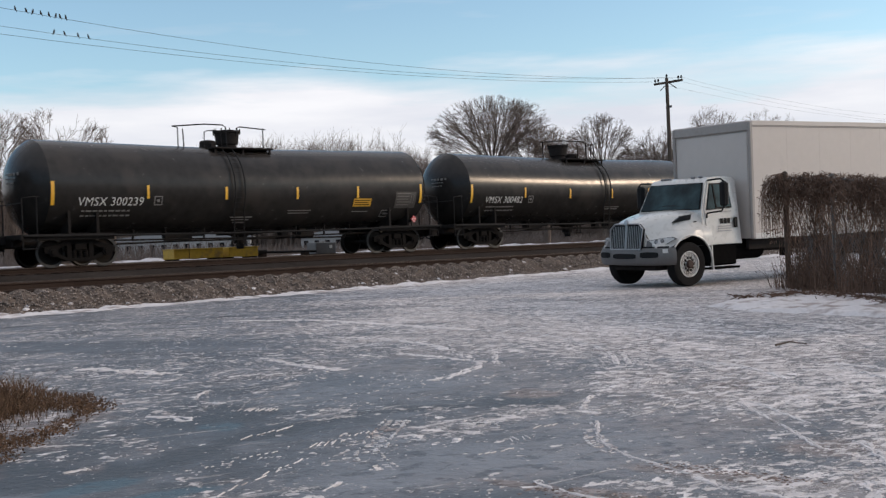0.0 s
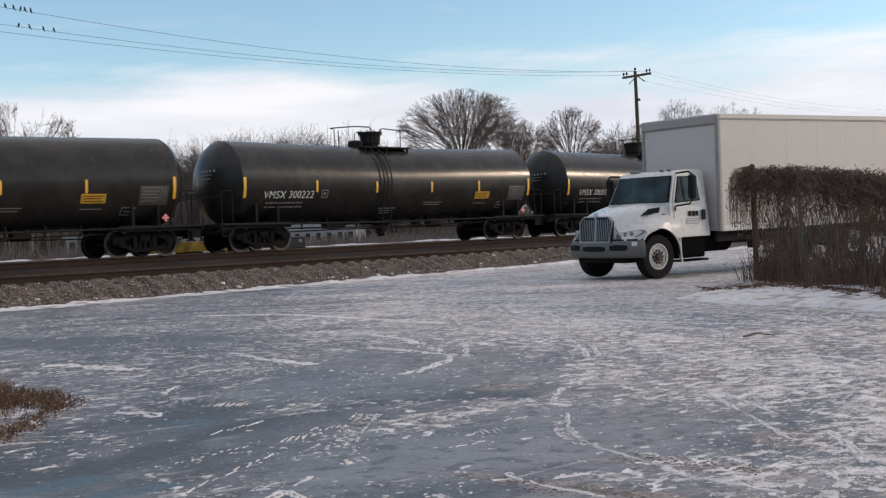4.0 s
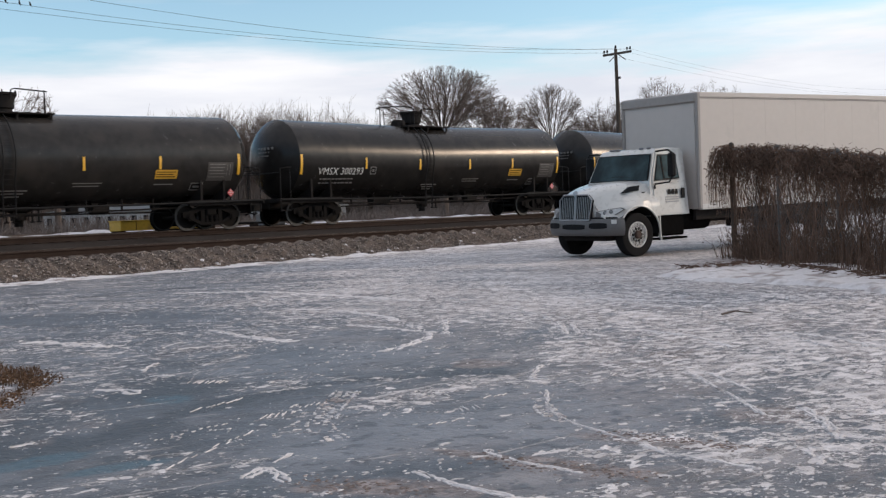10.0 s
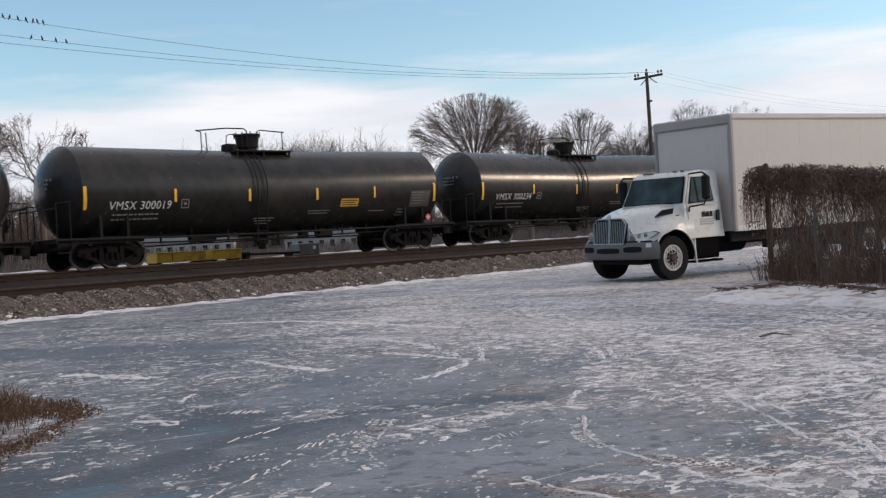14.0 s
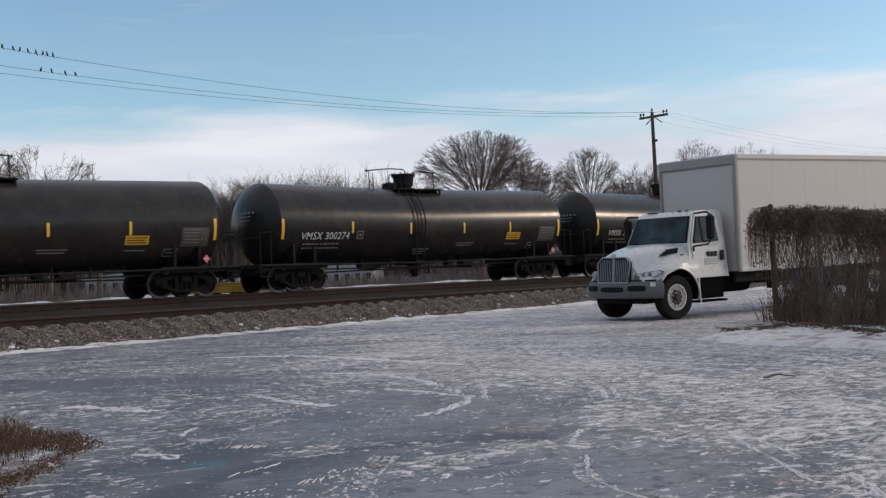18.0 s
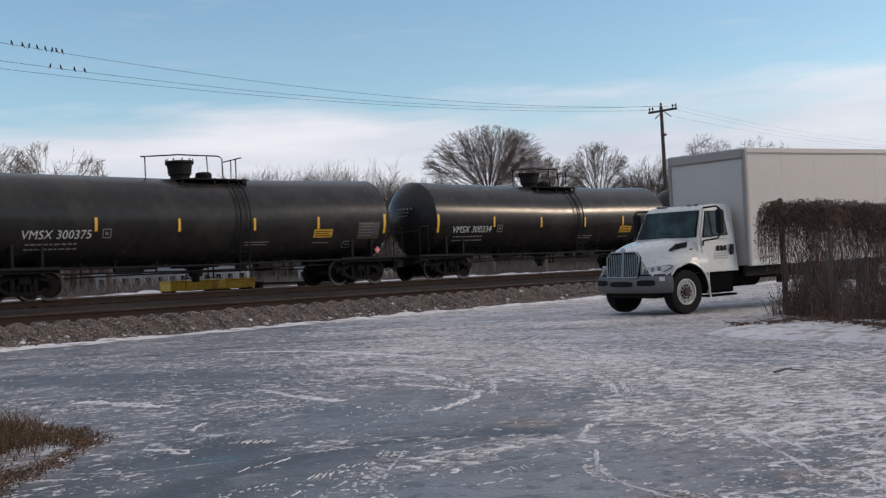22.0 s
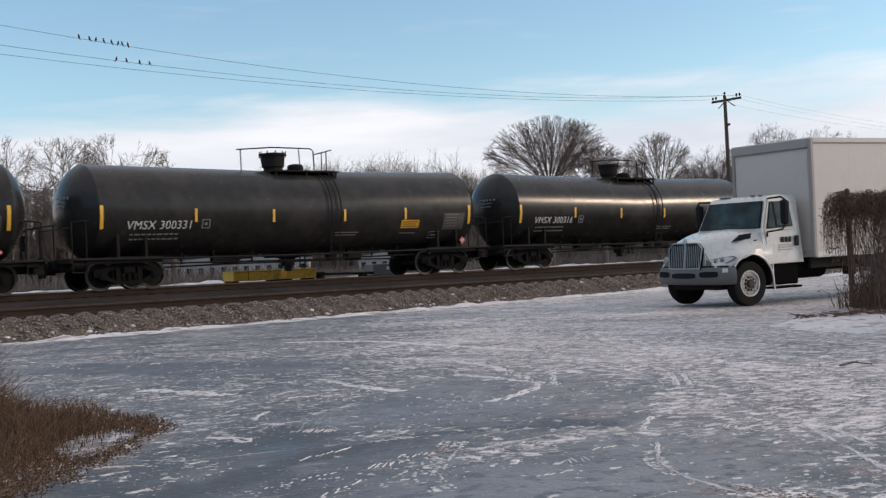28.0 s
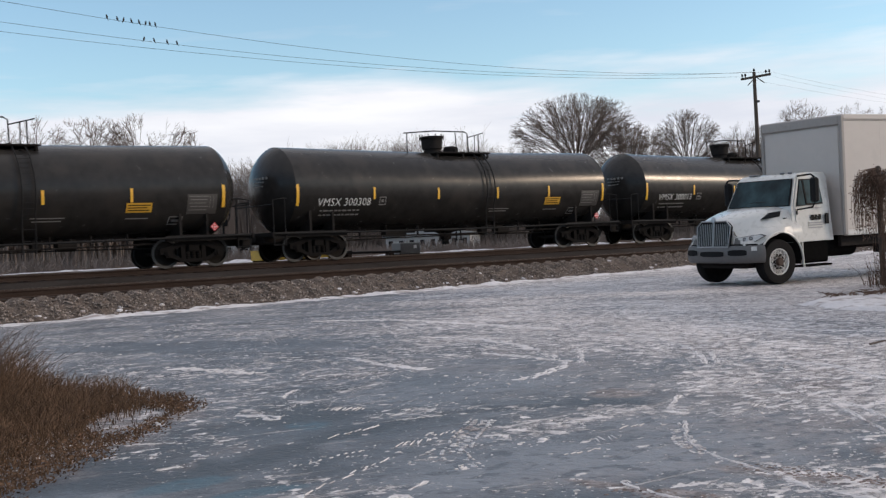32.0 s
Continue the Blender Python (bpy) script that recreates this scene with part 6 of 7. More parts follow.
def thicket(x, y, ground, height, width, seed, stems, label):
    """Many thin stems from one patch of ground, forking twice into fine upright twigs."""
    rnd = random.Random(seed)
    t = root("bare_thicket", pose(x, y, ground), label, "thicket", "bare thickets beyond the tracks")
    fine = Shape()
    far = math.hypot(x, y) > 110
    for i in range(round(stems * (2.4 if far else 1))):
        u = rnd.uniform(-1, 1)
        b = Vector((u * width / 2, rnd.uniform(-2.5, 2.5), -0.1))
        h = 1.08 * height * (1 - 0.22 * u * u) * (rnd.uniform(0.86, 1.0) if far else rnd.uniform(0.78, 1.0))
        lean = Vector((u * 0.6 + rnd.gauss(0, 0.5), rnd.gauss(0, 0.4), 0)) * h * 0.14
        top = b + lean + Vector((0, 0, h * 0.72))
        knee = b + lean * 0.3 + Vector((0, 0, h * 0.36))
        fine.tube([b, knee, top], 0.075, 4, 0.028, caps=False)
        for j in range(12):
            f = 0.3 + 0.7 * (j + rnd.random()) / 12
            p = b.lerp(knee, f * 2) if f < 0.5 else knee.lerp(top, f * 2 - 1)
            d = Vector((rnd.gauss(0, 0.55), rnd.gauss(0, 0.45), rnd.uniform(0.5, 1.1))).normalized()
            q = p + d * h * rnd.uniform(0.13, 0.26)
            fine.cyl(p, q, 0.022, 0.011, 3, False)
            for k in range(9):
                r = p.lerp(q, rnd.uniform(0.25, 1.0))
                e = (d + Vector((rnd.gauss(0, 0.5), rnd.gauss(0, 0.4), rnd.gauss(0.1, 0.35)))).normalized()
                w = r + e * h * rnd.uniform(0.05, 0.11)
                fine.cyl(r, w, 0.013, 0.008, 3, False)
    tagged(part("crown", fine, M_TWIG, t, "thin bare stems and twigs", smooth=False), kind="stuff")
    return t


# (turn from straight ahead in degrees, distance, height, width, stems)
for n, (az, r, h, w, k) in enumerate((
        (-25.5, 84, 8.2, 7.0, 60), (-22.3, 85, 8.6, 6.5, 60), (-19.9, 86, 7.0, 4.0, 40),
        (-13.6, 130, 12.6, 7.0, 34), (-11.2, 131, 13.4, 8.0, 40), (-8.6, 130, 14.2, 9.0, 46), (-5.7, 132, 14.4, 9.0, 46), (-3.0, 131, 13.8, 8.0, 42), (-0.9, 133, 12.4, 6.0, 26), (11.0, 132, 13.0, 6.5, 30))):
    thicket(r * math.sin(radians(az)), r * math.cos(radians(az)), FAR_Z - 0.05, h, w, 300 + n, k, "dense brown thicket of thin bare stems" if az < -18 else "hazy row of thin leafless trees across the field")


def build_brush():
    """Low leafless scrub along the far side of the field, and a line of far woods behind it."""
    rnd = random.Random(31)
    sh = Shape()
    for k in range(16000):
        s = rnd.uniform(-25, 190)
        q = 62 + rnd.uniform(0, 14) + 0.12 * max(0, s)
        h = rnd.uniform(0.3, 1.25) * (0.7 + 0.6 * noise.noise(Vector((s * 0.11, q * 0.1, 0))) + 0.2)
        l1, l2 = rnd.gauss(0, 0.35), rnd.gauss(0, 0.35)
        sh.tube([(s, q, 0.85), (s + l1 * 0.4, q + l2 * 0.4, 0.95 + h * 0.55), (s + l1, q + l2, 0.95 + h)], 0.03, 3, 0.010, caps=False)
    tagged(part("scrub", sh, M_TWIG, m=TRACK, smooth=False), "low leafless brown scrub beyond the tracks", "scrub", kind="stuff")
    far = Shape()
    for k in range(11000):
        a = radians(rnd.uniform(-48, 52))
        r = rnd.uniform(300, 340)
        x, y = r * math.sin(a), r * math.cos(a)
        h = 7.0 + 2.6 * noise.noise(Vector((a * 14, 0, 0))) + rnd.uniform(-1.6, 1.2)
        l1 = rnd.gauss(0, 0.9)
        far.tube([(x, y, 0.6), (x + l1 * 0.3, y, 0.6 + h * 0.5), (x + l1, y, 0.6 + h)], 0.26, 3, 0.06, caps=False)
    tagged(part("far_woods", far, M_TWIG, smooth=False), "hazy brown line of distant leafless woods", "woods", kind="stuff")

    hedge = Shape()
    for k in range(13000):
        a = radians(rnd.uniform(-36, 24))
        r = rnd.uniform(126, 138)
        x, y = r * math.sin(a), r * math.cos(a)
        h = (5.3 + 1.9 * noise.noise(Vector((a * 30, 2, 0))) + rnd.uniform(-1.3, 0.7)) * (1 - 0.28 * smooth(radians(-12), radians(-4), a))
        l1 = rnd.gauss(0, 0.5)
        hedge.tube([(x, y, 0.85), (x + l1 * 0.3, y, 0.9 + h * 0.5), (x + l1, y, 0.9 + max(0.5, h))], 0.065, 3, 0.022, caps=False)
    tagged(part("hedgerow", hedge, M_TWIG, smooth=False), "dense brown leafless hedgerow across the field", "hedge", kind="stuff")
    # unseen woods added behind, to keep low bright sky out of the tank reflections
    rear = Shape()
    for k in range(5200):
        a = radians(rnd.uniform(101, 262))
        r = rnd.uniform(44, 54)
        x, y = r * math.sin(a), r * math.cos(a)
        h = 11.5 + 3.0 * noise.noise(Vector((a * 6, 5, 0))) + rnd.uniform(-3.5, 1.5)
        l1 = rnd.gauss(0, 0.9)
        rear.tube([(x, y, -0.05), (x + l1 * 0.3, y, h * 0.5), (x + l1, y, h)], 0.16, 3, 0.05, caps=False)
    tagged(part("woods", rear, M_TWIG, smooth=False), "leafless woods added behind, unseen, to darken reflections in the tanks", "woods", kind="stuff")


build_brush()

# ---- things beyond the main track ----


def yellow_box(s0, s1, q, h, seams, label):
    t = root("steel_container", TRACK @ Matrix.Translation(((s0 + s1) / 2, q, 1.0)), label, "container", "yellow trackside containers")
    w = s1 - s0
    part("body", Shape().box((0, 0, 0.06 + h / 2), (w, 0.9, h), 0.02), M_MACHINE, t, "yellow painted steel body")
    part("lid", Shape().box((0, 0, 0.06 + h + 0.015), (w + 0.04, 0.94, 0.03), 0.01), M_MACHINE, t)
    for x in (-w / 2 + 0.15, w / 2 - 0.15):
        part("skid", Shape().box((x, 0, 0.02), (0.12, 0.95, 0.10), 0.01), M_UNDER, t)
    for x in seams:
        part("seam", Shape().box((x * w - w / 2, -0.455, 0.06 + h / 2), (0.025, 0.012, h - 0.04), 0.003), M_UNDER, t)


M_MACHINE = material("yellow_machine_paint", (0.55, 0.34, 0.03), 0.55, 0, 0.2, 4, 0.001, 10, 0.5, 0, ((0.22, 0.14, 0.05), 1.6, 0.58))
yellow_box(22.2, 24.42, 40.3, 0.38, (0.30,), "long low yellow steel container on skids beside the track")
yellow_box(24.70, 26.10, 40.3, 0.38, (), "short yellow steel container on skids beside the track")
rod = root("drawbar", TRACK @ Matrix.Translation((26.18, 40.3, 1.0)), "dark steel drawbar lying on two blocks beside the track", "drawbar")
part("rod", Shape().tube([(0, 0, 0.22), (0.7, 0, 0.20), (3.2, 0, 0.16)], 0.05, 8), M_UNDER, rod)
part("clevis", Shape().box((0.3, 0, 0.22), (0.6, 0.25, 0.16), 0.03), M_UNDER, rod)
for x in (0.4, 2.6):
    part("block", Shape().box((x, 0, 0.06), (0.2, 0.4, 0.16), 0.01), M_TIE, rod)
cabinet = root("relay_cabinet", TRACK @ Matrix.Translation((29.9, 40.6, 1.0)), "grey metal trackside cabinet with a small white plate", "cabinet")
part("body", Shape().box((0, 0, 0.28), (1.1, 0.7, 0.52), 0.03), M_BUMPER, cabinet)
part("plate", Shape().box((0.25, -0.358, 0.34), (0.16, 0.01, 0.14), 0.004), M_DECAL, cabinet)
part("foot", Shape().box((0, 0, 0.0), (1.2, 0.8, 0.08), 0.01), M_UNDER, cabinet)


def far_shed(x, y, w, h, turn, label):
    t = root("low_shed", pose(x, y, 0.95, 0, 0, turn), label, "shed", "far sheds")
    part("wall", Shape().box((0, 0, h / 2), (w, 8, h), 0.02), M_SHED, t)
    part("roof", Shape().slab([(-w / 2 - 0.3, h), (w / 2 + 0.3, h), (w / 2 + 0.3, h + 0.18), (0, h + 0.9), (-w / 2 - 0.3, h + 0.18)], -4.2, 4.2), M_TRIM, t)
    k = max(2, int(w / 1.1))
    for i in range(k):
        wd = part("window", Shape().box((-w / 2 + (i + 0.5) * w / k, -4.02, h * 0.58), (w / k * 0.42, 0.06, h * 0.42), 0.01), M_BLACK, t)
        part("frame", Shape().box((-w / 2 + (i + 0.5) * w / k, -4.04, h * 0.58 - h * 0.23), (w / k * 0.5, 0.1, 0.08), 0.01), M_SHED, wd)


M_SHED = material("dirty_white_siding", (0.36, 0.35, 0.34), 0.7, 0, 0.1, 1.5)
far_shed(-27.5, 118.0, 15.0, 1.9, 8, "long low white shed with dark windows across the field")
far_shed(-10.0, 122.0, 9.0, 1.7, -5, "small low white shed with dark windows across the field")

# ---- snow along the ballast, bank by the fence ----


def snow_ridge(name, path, width, height, seed, label, m=None, slope=None):
    """A low, ragged bank of old snow along a path of (x, y); it swells and thins."""
    rnd = random.Random(seed)
    prof = [(-0.5, -0.03), (-0.42, 0.25), (-0.22, 0.75), (0.05, 1.0), (0.3, 0.7), (0.45, 0.3), (0.5, -0.03)]
    pts, n = [], len(path)
    for i, (x, y, gz) in enumerate(path):
        a, b = Vector(path[max(0, i - 1)][:2]), Vector(path[min(n - 1, i + 1)][:2])
        d = (b - a).normalized()
        nx, ny = -d.y, d.x
        sw = max(0.05, 0.66 + 1.0 * noise.noise(Vector((i * 0.13, seed, 0))) + 0.8 * noise.noise(Vector((i * 0.55, seed, 4))) + 0.6 * noise.noise(Vector((i * 1.37, seed, 2))))
        for o, h in prof:
            oo = o * width * sw + 0.10 * rnd.uniform(-1, 1) + 0.25 * width * noise.noise(Vector((i * 0.2, seed, 9)))
            z = gz + height * h * max(0.15, sw - 0.2) * rnd.uniform(0.8, 1.2) + (slope(o * width * sw) if slope else 0)
            pts.append((x + nx * oo, y + ny * oo, z))
    k = len(prof)
    sh = Shape().add(pts, [(i * k + j, i * k + j + 1, (i + 1) * k + j + 1, (i + 1) * k + j) for i in range(n - 1) for j in range(k - 1)])
    ob = part(name, sh, M_SNOW, m=m, angle=80)
    return tagged(ob, label, "snow bank")


snow_ridge("snow_bank", [(s * 0.25, 24.75, lot_height(s * 0.25, 24.6)) for s in range(-56, 290)], 1.10, 0.070, 3, "ragged strip of old snow along the foot of the ballast", TRACK)
snow_ridge("snow_bank", [(s * 0.2, 24.25, lot_height(s * 0.2, 24.2)) for s in range(-40, 330)], 0.75, 0.028, 12, "thin scattered patches of old snow below the ballast", TRACK)
snow_ridge("snow_bank", [(s * 0.4, 42.2, ground_height(s * 0.4, 42.2)) for s in range(-10, 150)], 1.2, 0.10, 8, "thin broken strip of old snow beyond the main track", TRACK)


def build_apron():
    """Trampled snow that lies before the fence, rough on top and ragged at its edge."""
    sh, ny, nx = Shape(), 130, 40
    pts = []
    for i in range(ny + 1):
        y = 11.0 + 10.2 * i / ny
        out = 5.75 - 0.15 * smooth(12.5, 14.0, y) - 0.55 * smooth(14.0, 15.6, y) - 0.85 * smooth(15.4, 17.0, y) + 1.3 * smooth(18.0, 20.5, y)
        out += 0.30 * noise.noise(Vector((y * 1.1, 3, 0))) + 0.14 * noise.noise(Vector((y * 4.3, 5, 0)))
        for j in range(nx + 1):
            f = j / nx
            x = out + (7.25 - out) * f
            n1 = noise.noise(Vector((x * 1.3, y * 1.1, 1)))
            n2 = noise.noise(Vector((x * 4.5, y * 4.0, 2)))
            n3 = noise.noise(Vector((x * 11, y * 9, 6)))
            z = 0.052 + 0.045 * n1 + 0.030 * n2 + 0.014 * n3
            z -= 0.075 * (1 - smooth(0.0, 0.10, f)) + 0.09 * smooth(18.6, 21.0, y)
            pts.append((x, y, z + track_ground(x, y)))
    k = nx + 1
    sh.add(pts, [(i * k + j, i * k + j + 1, (i + 1) * k + j + 1, (i + 1) * k + j) for i in range(ny) for j in range(nx)])
    tagged(part("snow_bank", sh, M_SNOW, None, angle=60), "low trampled bank of old snow before the overgrown fence", "snow bank")
    rnd = random.Random(77)
    li = Shape()
    for k in range(300):
        if k < 80:
            f = rnd.random()
            x, y = 4.9 + 1.7 * f + rnd.gauss(0, 0.16), 19.1 + 1.1 * f + rnd.gauss(0, 0.30)
        else:
            x, y = 6.75 - abs(rnd.gauss(0, 0.22)), rnd.uniform(12.6, 20.0)
        z = track_ground(x, y) + 0.075
        a = rnd.uniform(0, math.pi)
        ln = rnd.uniform(0.04, 0.20)
        d = Vector((math.cos(a), math.sin(a), rnd.uniform(-0.05, 0.35))) * ln
        li.cyl(Vector((x, y, z)) - d, Vector((x, y, z)) + d, rnd.uniform(0.006, 0.016), 0.004, 4)
    tagged(part("plant_litter", li, M_VINE, None, smooth=False), "dark broken stems lying on the trampled snow", "plant litter", kind="stuff")


def track_ground(x, y):
    p = TRACK.inverted() @ Vector((x, y, 0))
    return ground_height(p.x, p.y)


build_apron()


def build_lumps():
    rnd = random.Random(41)
    sh = Shape()
    for k in range(260):
        s = rnd.uniform(-10, 60)
        q = 25.0 + abs(rnd.gauss(0, 0.28))
        z = ground_height(s, q) + (q - 24.8) * 0.28
        r = rnd.uniform(0.03, 0.10)
        sh.lathe([(0.01, -r * 0.4), (r, -r * 0.2), (r * 0.9, r * 0.25), (r * 0.3, r * 0.5)], 6, Matrix.Translation((s, q, z)) @ pose(0, 0, 0, rnd.uniform(-20, 20), rnd.uniform(-20, 20), rnd.uniform(0, 90)))
    tagged(part("snow_lump", sh, M_SNOW, m=TRACK), "small lumps of snow caught on the ballast slope", "snow", kind="stuff")
    st = Shape()
    for k in range(21000):
        s = rnd.uniform(-12, 60)
        q = SIDE_Q - 1.3 - rnd.random() * 1.4
        f = 1 - smooth(1.45, 2.72, SIDE_Q - q)
        crib = 0.5 - 0.5 * math.cos(2 * math.pi * s / TIE_STEP)
        z = -0.02 + (SIDE_Z - 0.25) * f + 0.09 * crib ** 0.6 + lot_height(s, q) * (q < SIDE_Q - 1.55)
        r = rnd.uniform(0.020, 0.052)
        p = Vector((s, q, z))
        c = [p + Vector((rnd.uniform(0.6, 1) * r * dx, rnd.uniform(0.6, 1) * r * dy, rnd.uniform(0.4, 0.9) * r * dz)) for dx, dy, dz in ((1, 0, 0), (-1, 0, 0), (0, 1, 0), (0, -1, 0), (0, 0, 1), (0, 0, -1))]
        st.add(c, [(0, 2, 4), (2, 1, 4), (1, 3, 4), (3, 0, 4), (2, 0, 5), (1, 2, 5), (3, 1, 5), (0, 3, 5)])
    tagged(part("loose_stone", st, M_STONE, m=TRACK, smooth=False), "loose crushed stones on the ballast shoulder", "stones", kind="stuff")


build_lumps()

# ---- dry grass at the edge of the lot ----


def build_grass():
    rnd = random.Random(51)
    sh = Shape()
    edge = lambda y: -2.72 + 0.22 * noise.noise(Vector((y * 0.9, 1, 0))) - 0.35 * smooth(8.6, 9.6, y)
    for k in range(27000):
        inn = rnd.random() ** 1.05 * 4.6
        y = rnd.uniform(5.0, 9.7) + 0.6 * inn * rnd.random()
        x = edge(y) - inn
        if noise.noise(Vector((x * 1.5, y * 1.5, 2))) < -0.26 and rnd.random() < 0.85:
            continue
        tuft = 1 + 0.8 * noise.noise(Vector((x * 2.1, y * 2.1, 5)))
        h = (0.035 + 0.13 * smooth(0.15, 0.8, inn) * tuft + 0.42 * smooth(0.8, 2.3, inn)) * rnd.uniform(0.4, 1.15) * (1.4 if rnd.random() < 0.05 else 1.0)
        l1, l2 = rnd.gauss(0.05, 0.45) * h, rnd.gauss(0, 0.45) * h
        w = rnd.uniform(0.002, 0.005)
        sh.tube([(x, y, -0.01), (x + l1 * 0.35, y + l2 * 0.35, h * 0.62), (x + l1, y + l2, h)], w, 3, 0.001, caps=False)
    tagged(part("dry_grass", sh, M_GRASS, smooth=False), "clump of tan dry grass and weeds at the edge of the lot", "grass", kind="stuff")
    lv = Shape()
    for k in range(13000):
        inn = abs(rnd.gauss(0, 1.1)) - 0.15 * rnd.random()
        y = rnd.uniform(5.0, 9.3)
        x = edge(y) + 0.06 - inn
        if noise.noise(Vector((x * 1.5, y * 1.5, 2))) < -0.32:
            continue
        p = Vector((x, y, rnd.uniform(0.005, 0.05)))
        a = Vector((rnd.uniform(-1, 1), rnd.uniform(-1, 1), rnd.uniform(-0.4, 0.6))).normalized() * rnd.uniform(0.012, 0.032)
        b = a.orthogonal().normalized() * 0.007
        lv.add([p, p + a * 0.5 + b, p + a, p + a * 0.5 - b], [(0, 1, 2, 3)])
    tagged(part("fallen_leaves", lv, M_REDLEAF, smooth=False), "brown fallen leaves among the dry grass", "leaves", kind="stuff")


build_grass()


# ---- tyre prints pressed in snow ----


def tread_print(points, width, seed, density=0.75, lug=0.030):
    """Broken rows of small snow lugs that a tyre left along a bent path."""
    rnd = random.Random(seed)
    pts = [Vector((*p, 0)) for p in points]
    dense = []
    for a, b in zip(pts, pts[1:]):
        k = max(2, int((b - a).length / lug))
        dense += [a.lerp(b, i / k) for i in range(k)]
    # round the corners of the path
    for r in range(3 * len(dense) // max(2, len(pts)) // 2):
        dense = [dense[0]] + [(dense[i - 1] + dense[i] * 2 + dense[i + 1]) / 4 for i in range(1, len(dense) - 1)] + [dense[-1]]
    sh = Shape()
    for i in range(1, len(dense) - 1):
        d = (dense[i + 1] - dense[i - 1]).normalized()
        nrm = Vector((-d.y, d.x, 0))
        fade = 0.5 + 0.5 * noise.noise(Vector((i * 0.08, seed, 0)))
        for row, slant in ((-0.5, 0), (-0.2, 25), (0.2, -25), (0.5, 0)):
            edge = abs(row) > 0.4
            if rnd.random() > density * (0.75 if edge else 0.5) * (0.25 + fade):
                continue
            c = dense[i] + nrm * (row * width + rnd.uniform(-0.006, 0.006))
            ang = math.degrees(math.atan2(d.y, d.x)) + slant + rnd.uniform(-14, 14)
            w = rnd.uniform(0.7, 1.25)
            q = track_ground(c.x, c.y)
            sh.box((c.x, c.y, q + 0.002), (lug * (0.85 if edge else 0.36) * w, 0.040 * w * (0.45 if edge else 1.0), 0.008), 0.003, pose(0, 0, 0, 0, 0, ang))
    ob = part("tyre_print", sh, M_SNOW, None, smooth=False)
    return tagged(ob, "broken white tyre tread print on the icy lot", "tyre print", "tyre prints", kind="stuff")


tread_print([(-0.36, 7.55), (-0.43, 6.9), (-0.47, 6.3), (-0.34, 5.85)], 0.15, 1, 0.75, 0.022)
tread_print([(-0.30, 7.5), (-0.42, 6.8), (-0.50, 6.25)], 0.08, 11, 0.55, 0.020)
tread_print([(0.02, 7.35), (0.20, 7.30), (0.24, 7.0)], 0.16, 10, 0.7, 0.022)
tread_print([(0.86, 6.9), (0.82, 6.4), (0.90, 6.05)], 0.10, 2, 0.8, 0.022)


# ---- crumbs of crusted snow, thick in streaks between the wheel lanes ----


def chip(sh, rnd, x, y, size, turn, squash):
    """One low ragged flake of crusted snow."""
    z = track_ground(x, y)
    c, s = math.cos(turn), math.sin(turn)
    n = 7
    ring = []
    for i in range(n):
        a = 2 * math.pi * (i + rnd.uniform(-0.3, 0.3)) / n
        r = size * rnd.uniform(0.55, 1.15)
        u, w = r * math.cos(a), r * math.sin(a) * squash
        ring.append((x + u * c - w * s, y + u * s + w * c, z - 0.002))
    h = min(0.010, size * 0.22) * rnd.uniform(0.6, 1.2)
    mid = [(x + (p[0] - x) * 0.62, y + (p[1] - y) * 0.62, z + h) for p in ring]
    sh.add(ring + mid, [(i, (i + 1) % n, n + (i + 1) % n, n + i) for i in range(n)] + [tuple(range(n, 2 * n))])


# ridges and edges of wheel ruts: the line of each, and its width
LINES_NEAR = (
    (((0.05, 5.11), (0.16, 4.88), (0.30, 4.69), (0.46, 4.51)), 0.055), (((0.39, 5.49), (0.53, 5.18), (0.67, 5.02), (0.79, 4.85)), 0.045), (((1.16, 5.43), (1.26, 5.13), (1.41, 4.96), (1.55, 4.75)), 0.05),
    (((0.94, 7.21), (0.87, 6.65), (0.88, 6.25), (0.97, 5.91), (1.16, 5.45)), 0.030), (((2.21, 6.15), (2.20, 5.87), (2.08, 5.26)), 0.07), (((1.90, 5.16), (1.82, 4.77)), 0.08), (((1.98, 7.70), (1.97, 6.65), (1.95, 5.94)), 0.04),
    (((2.09, 7.66), (2.14, 6.71)), 0.04), (((1.62, 6.70), (1.81, 6.59)), 0.05), (((1.75, 6.39), (2.09, 6.45)), 0.05), (((-0.71, 5.09), (-0.66, 5.31), (-0.50, 4.98)), 0.09), (((-0.63, 5.40), (-0.55, 5.66)), 0.035))
LINES_FAR = (
    (((-1.36, 14.93), (-0.74, 14.25), (-0.17, 13.10), (0.24, 11.51)), 0.13), (((-0.52, 12.30), (-0.16, 11.86), (0.23, 11.21)), 0.15), (((0.52, 12.36), (0.46, 10.82)), 0.07), (((0.33, 11.17), (0.21, 10.41), (-0.14, 9.64)), 0.12),
    (((0.72, 15.25), (1.21, 13.97), (1.56, 12.35), (1.63, 11.28), (1.54, 10.32)), 0.06), (((1.74, 11.23), (1.66, 10.27)), 0.06), (((1.06, 8.41), (0.92, 7.75), (1.05, 7.64)), 0.05), (((-3.89, 12.08), (-3.35, 11.71), (-2.75, 11.19)), 0.24),
    (((-1.56, 11.61), (-1.01, 10.82)), 0.20), (((-2.02, 12.44), (-1.58, 11.57)), 0.12), (((-2.06, 9.13), (-2.07, 9.69)), 0.05), (((-1.95, 8.84), (-1.71, 8.76)), 0.10), (((-3.08, 8.83), (-2.94, 9.02)), 0.14))
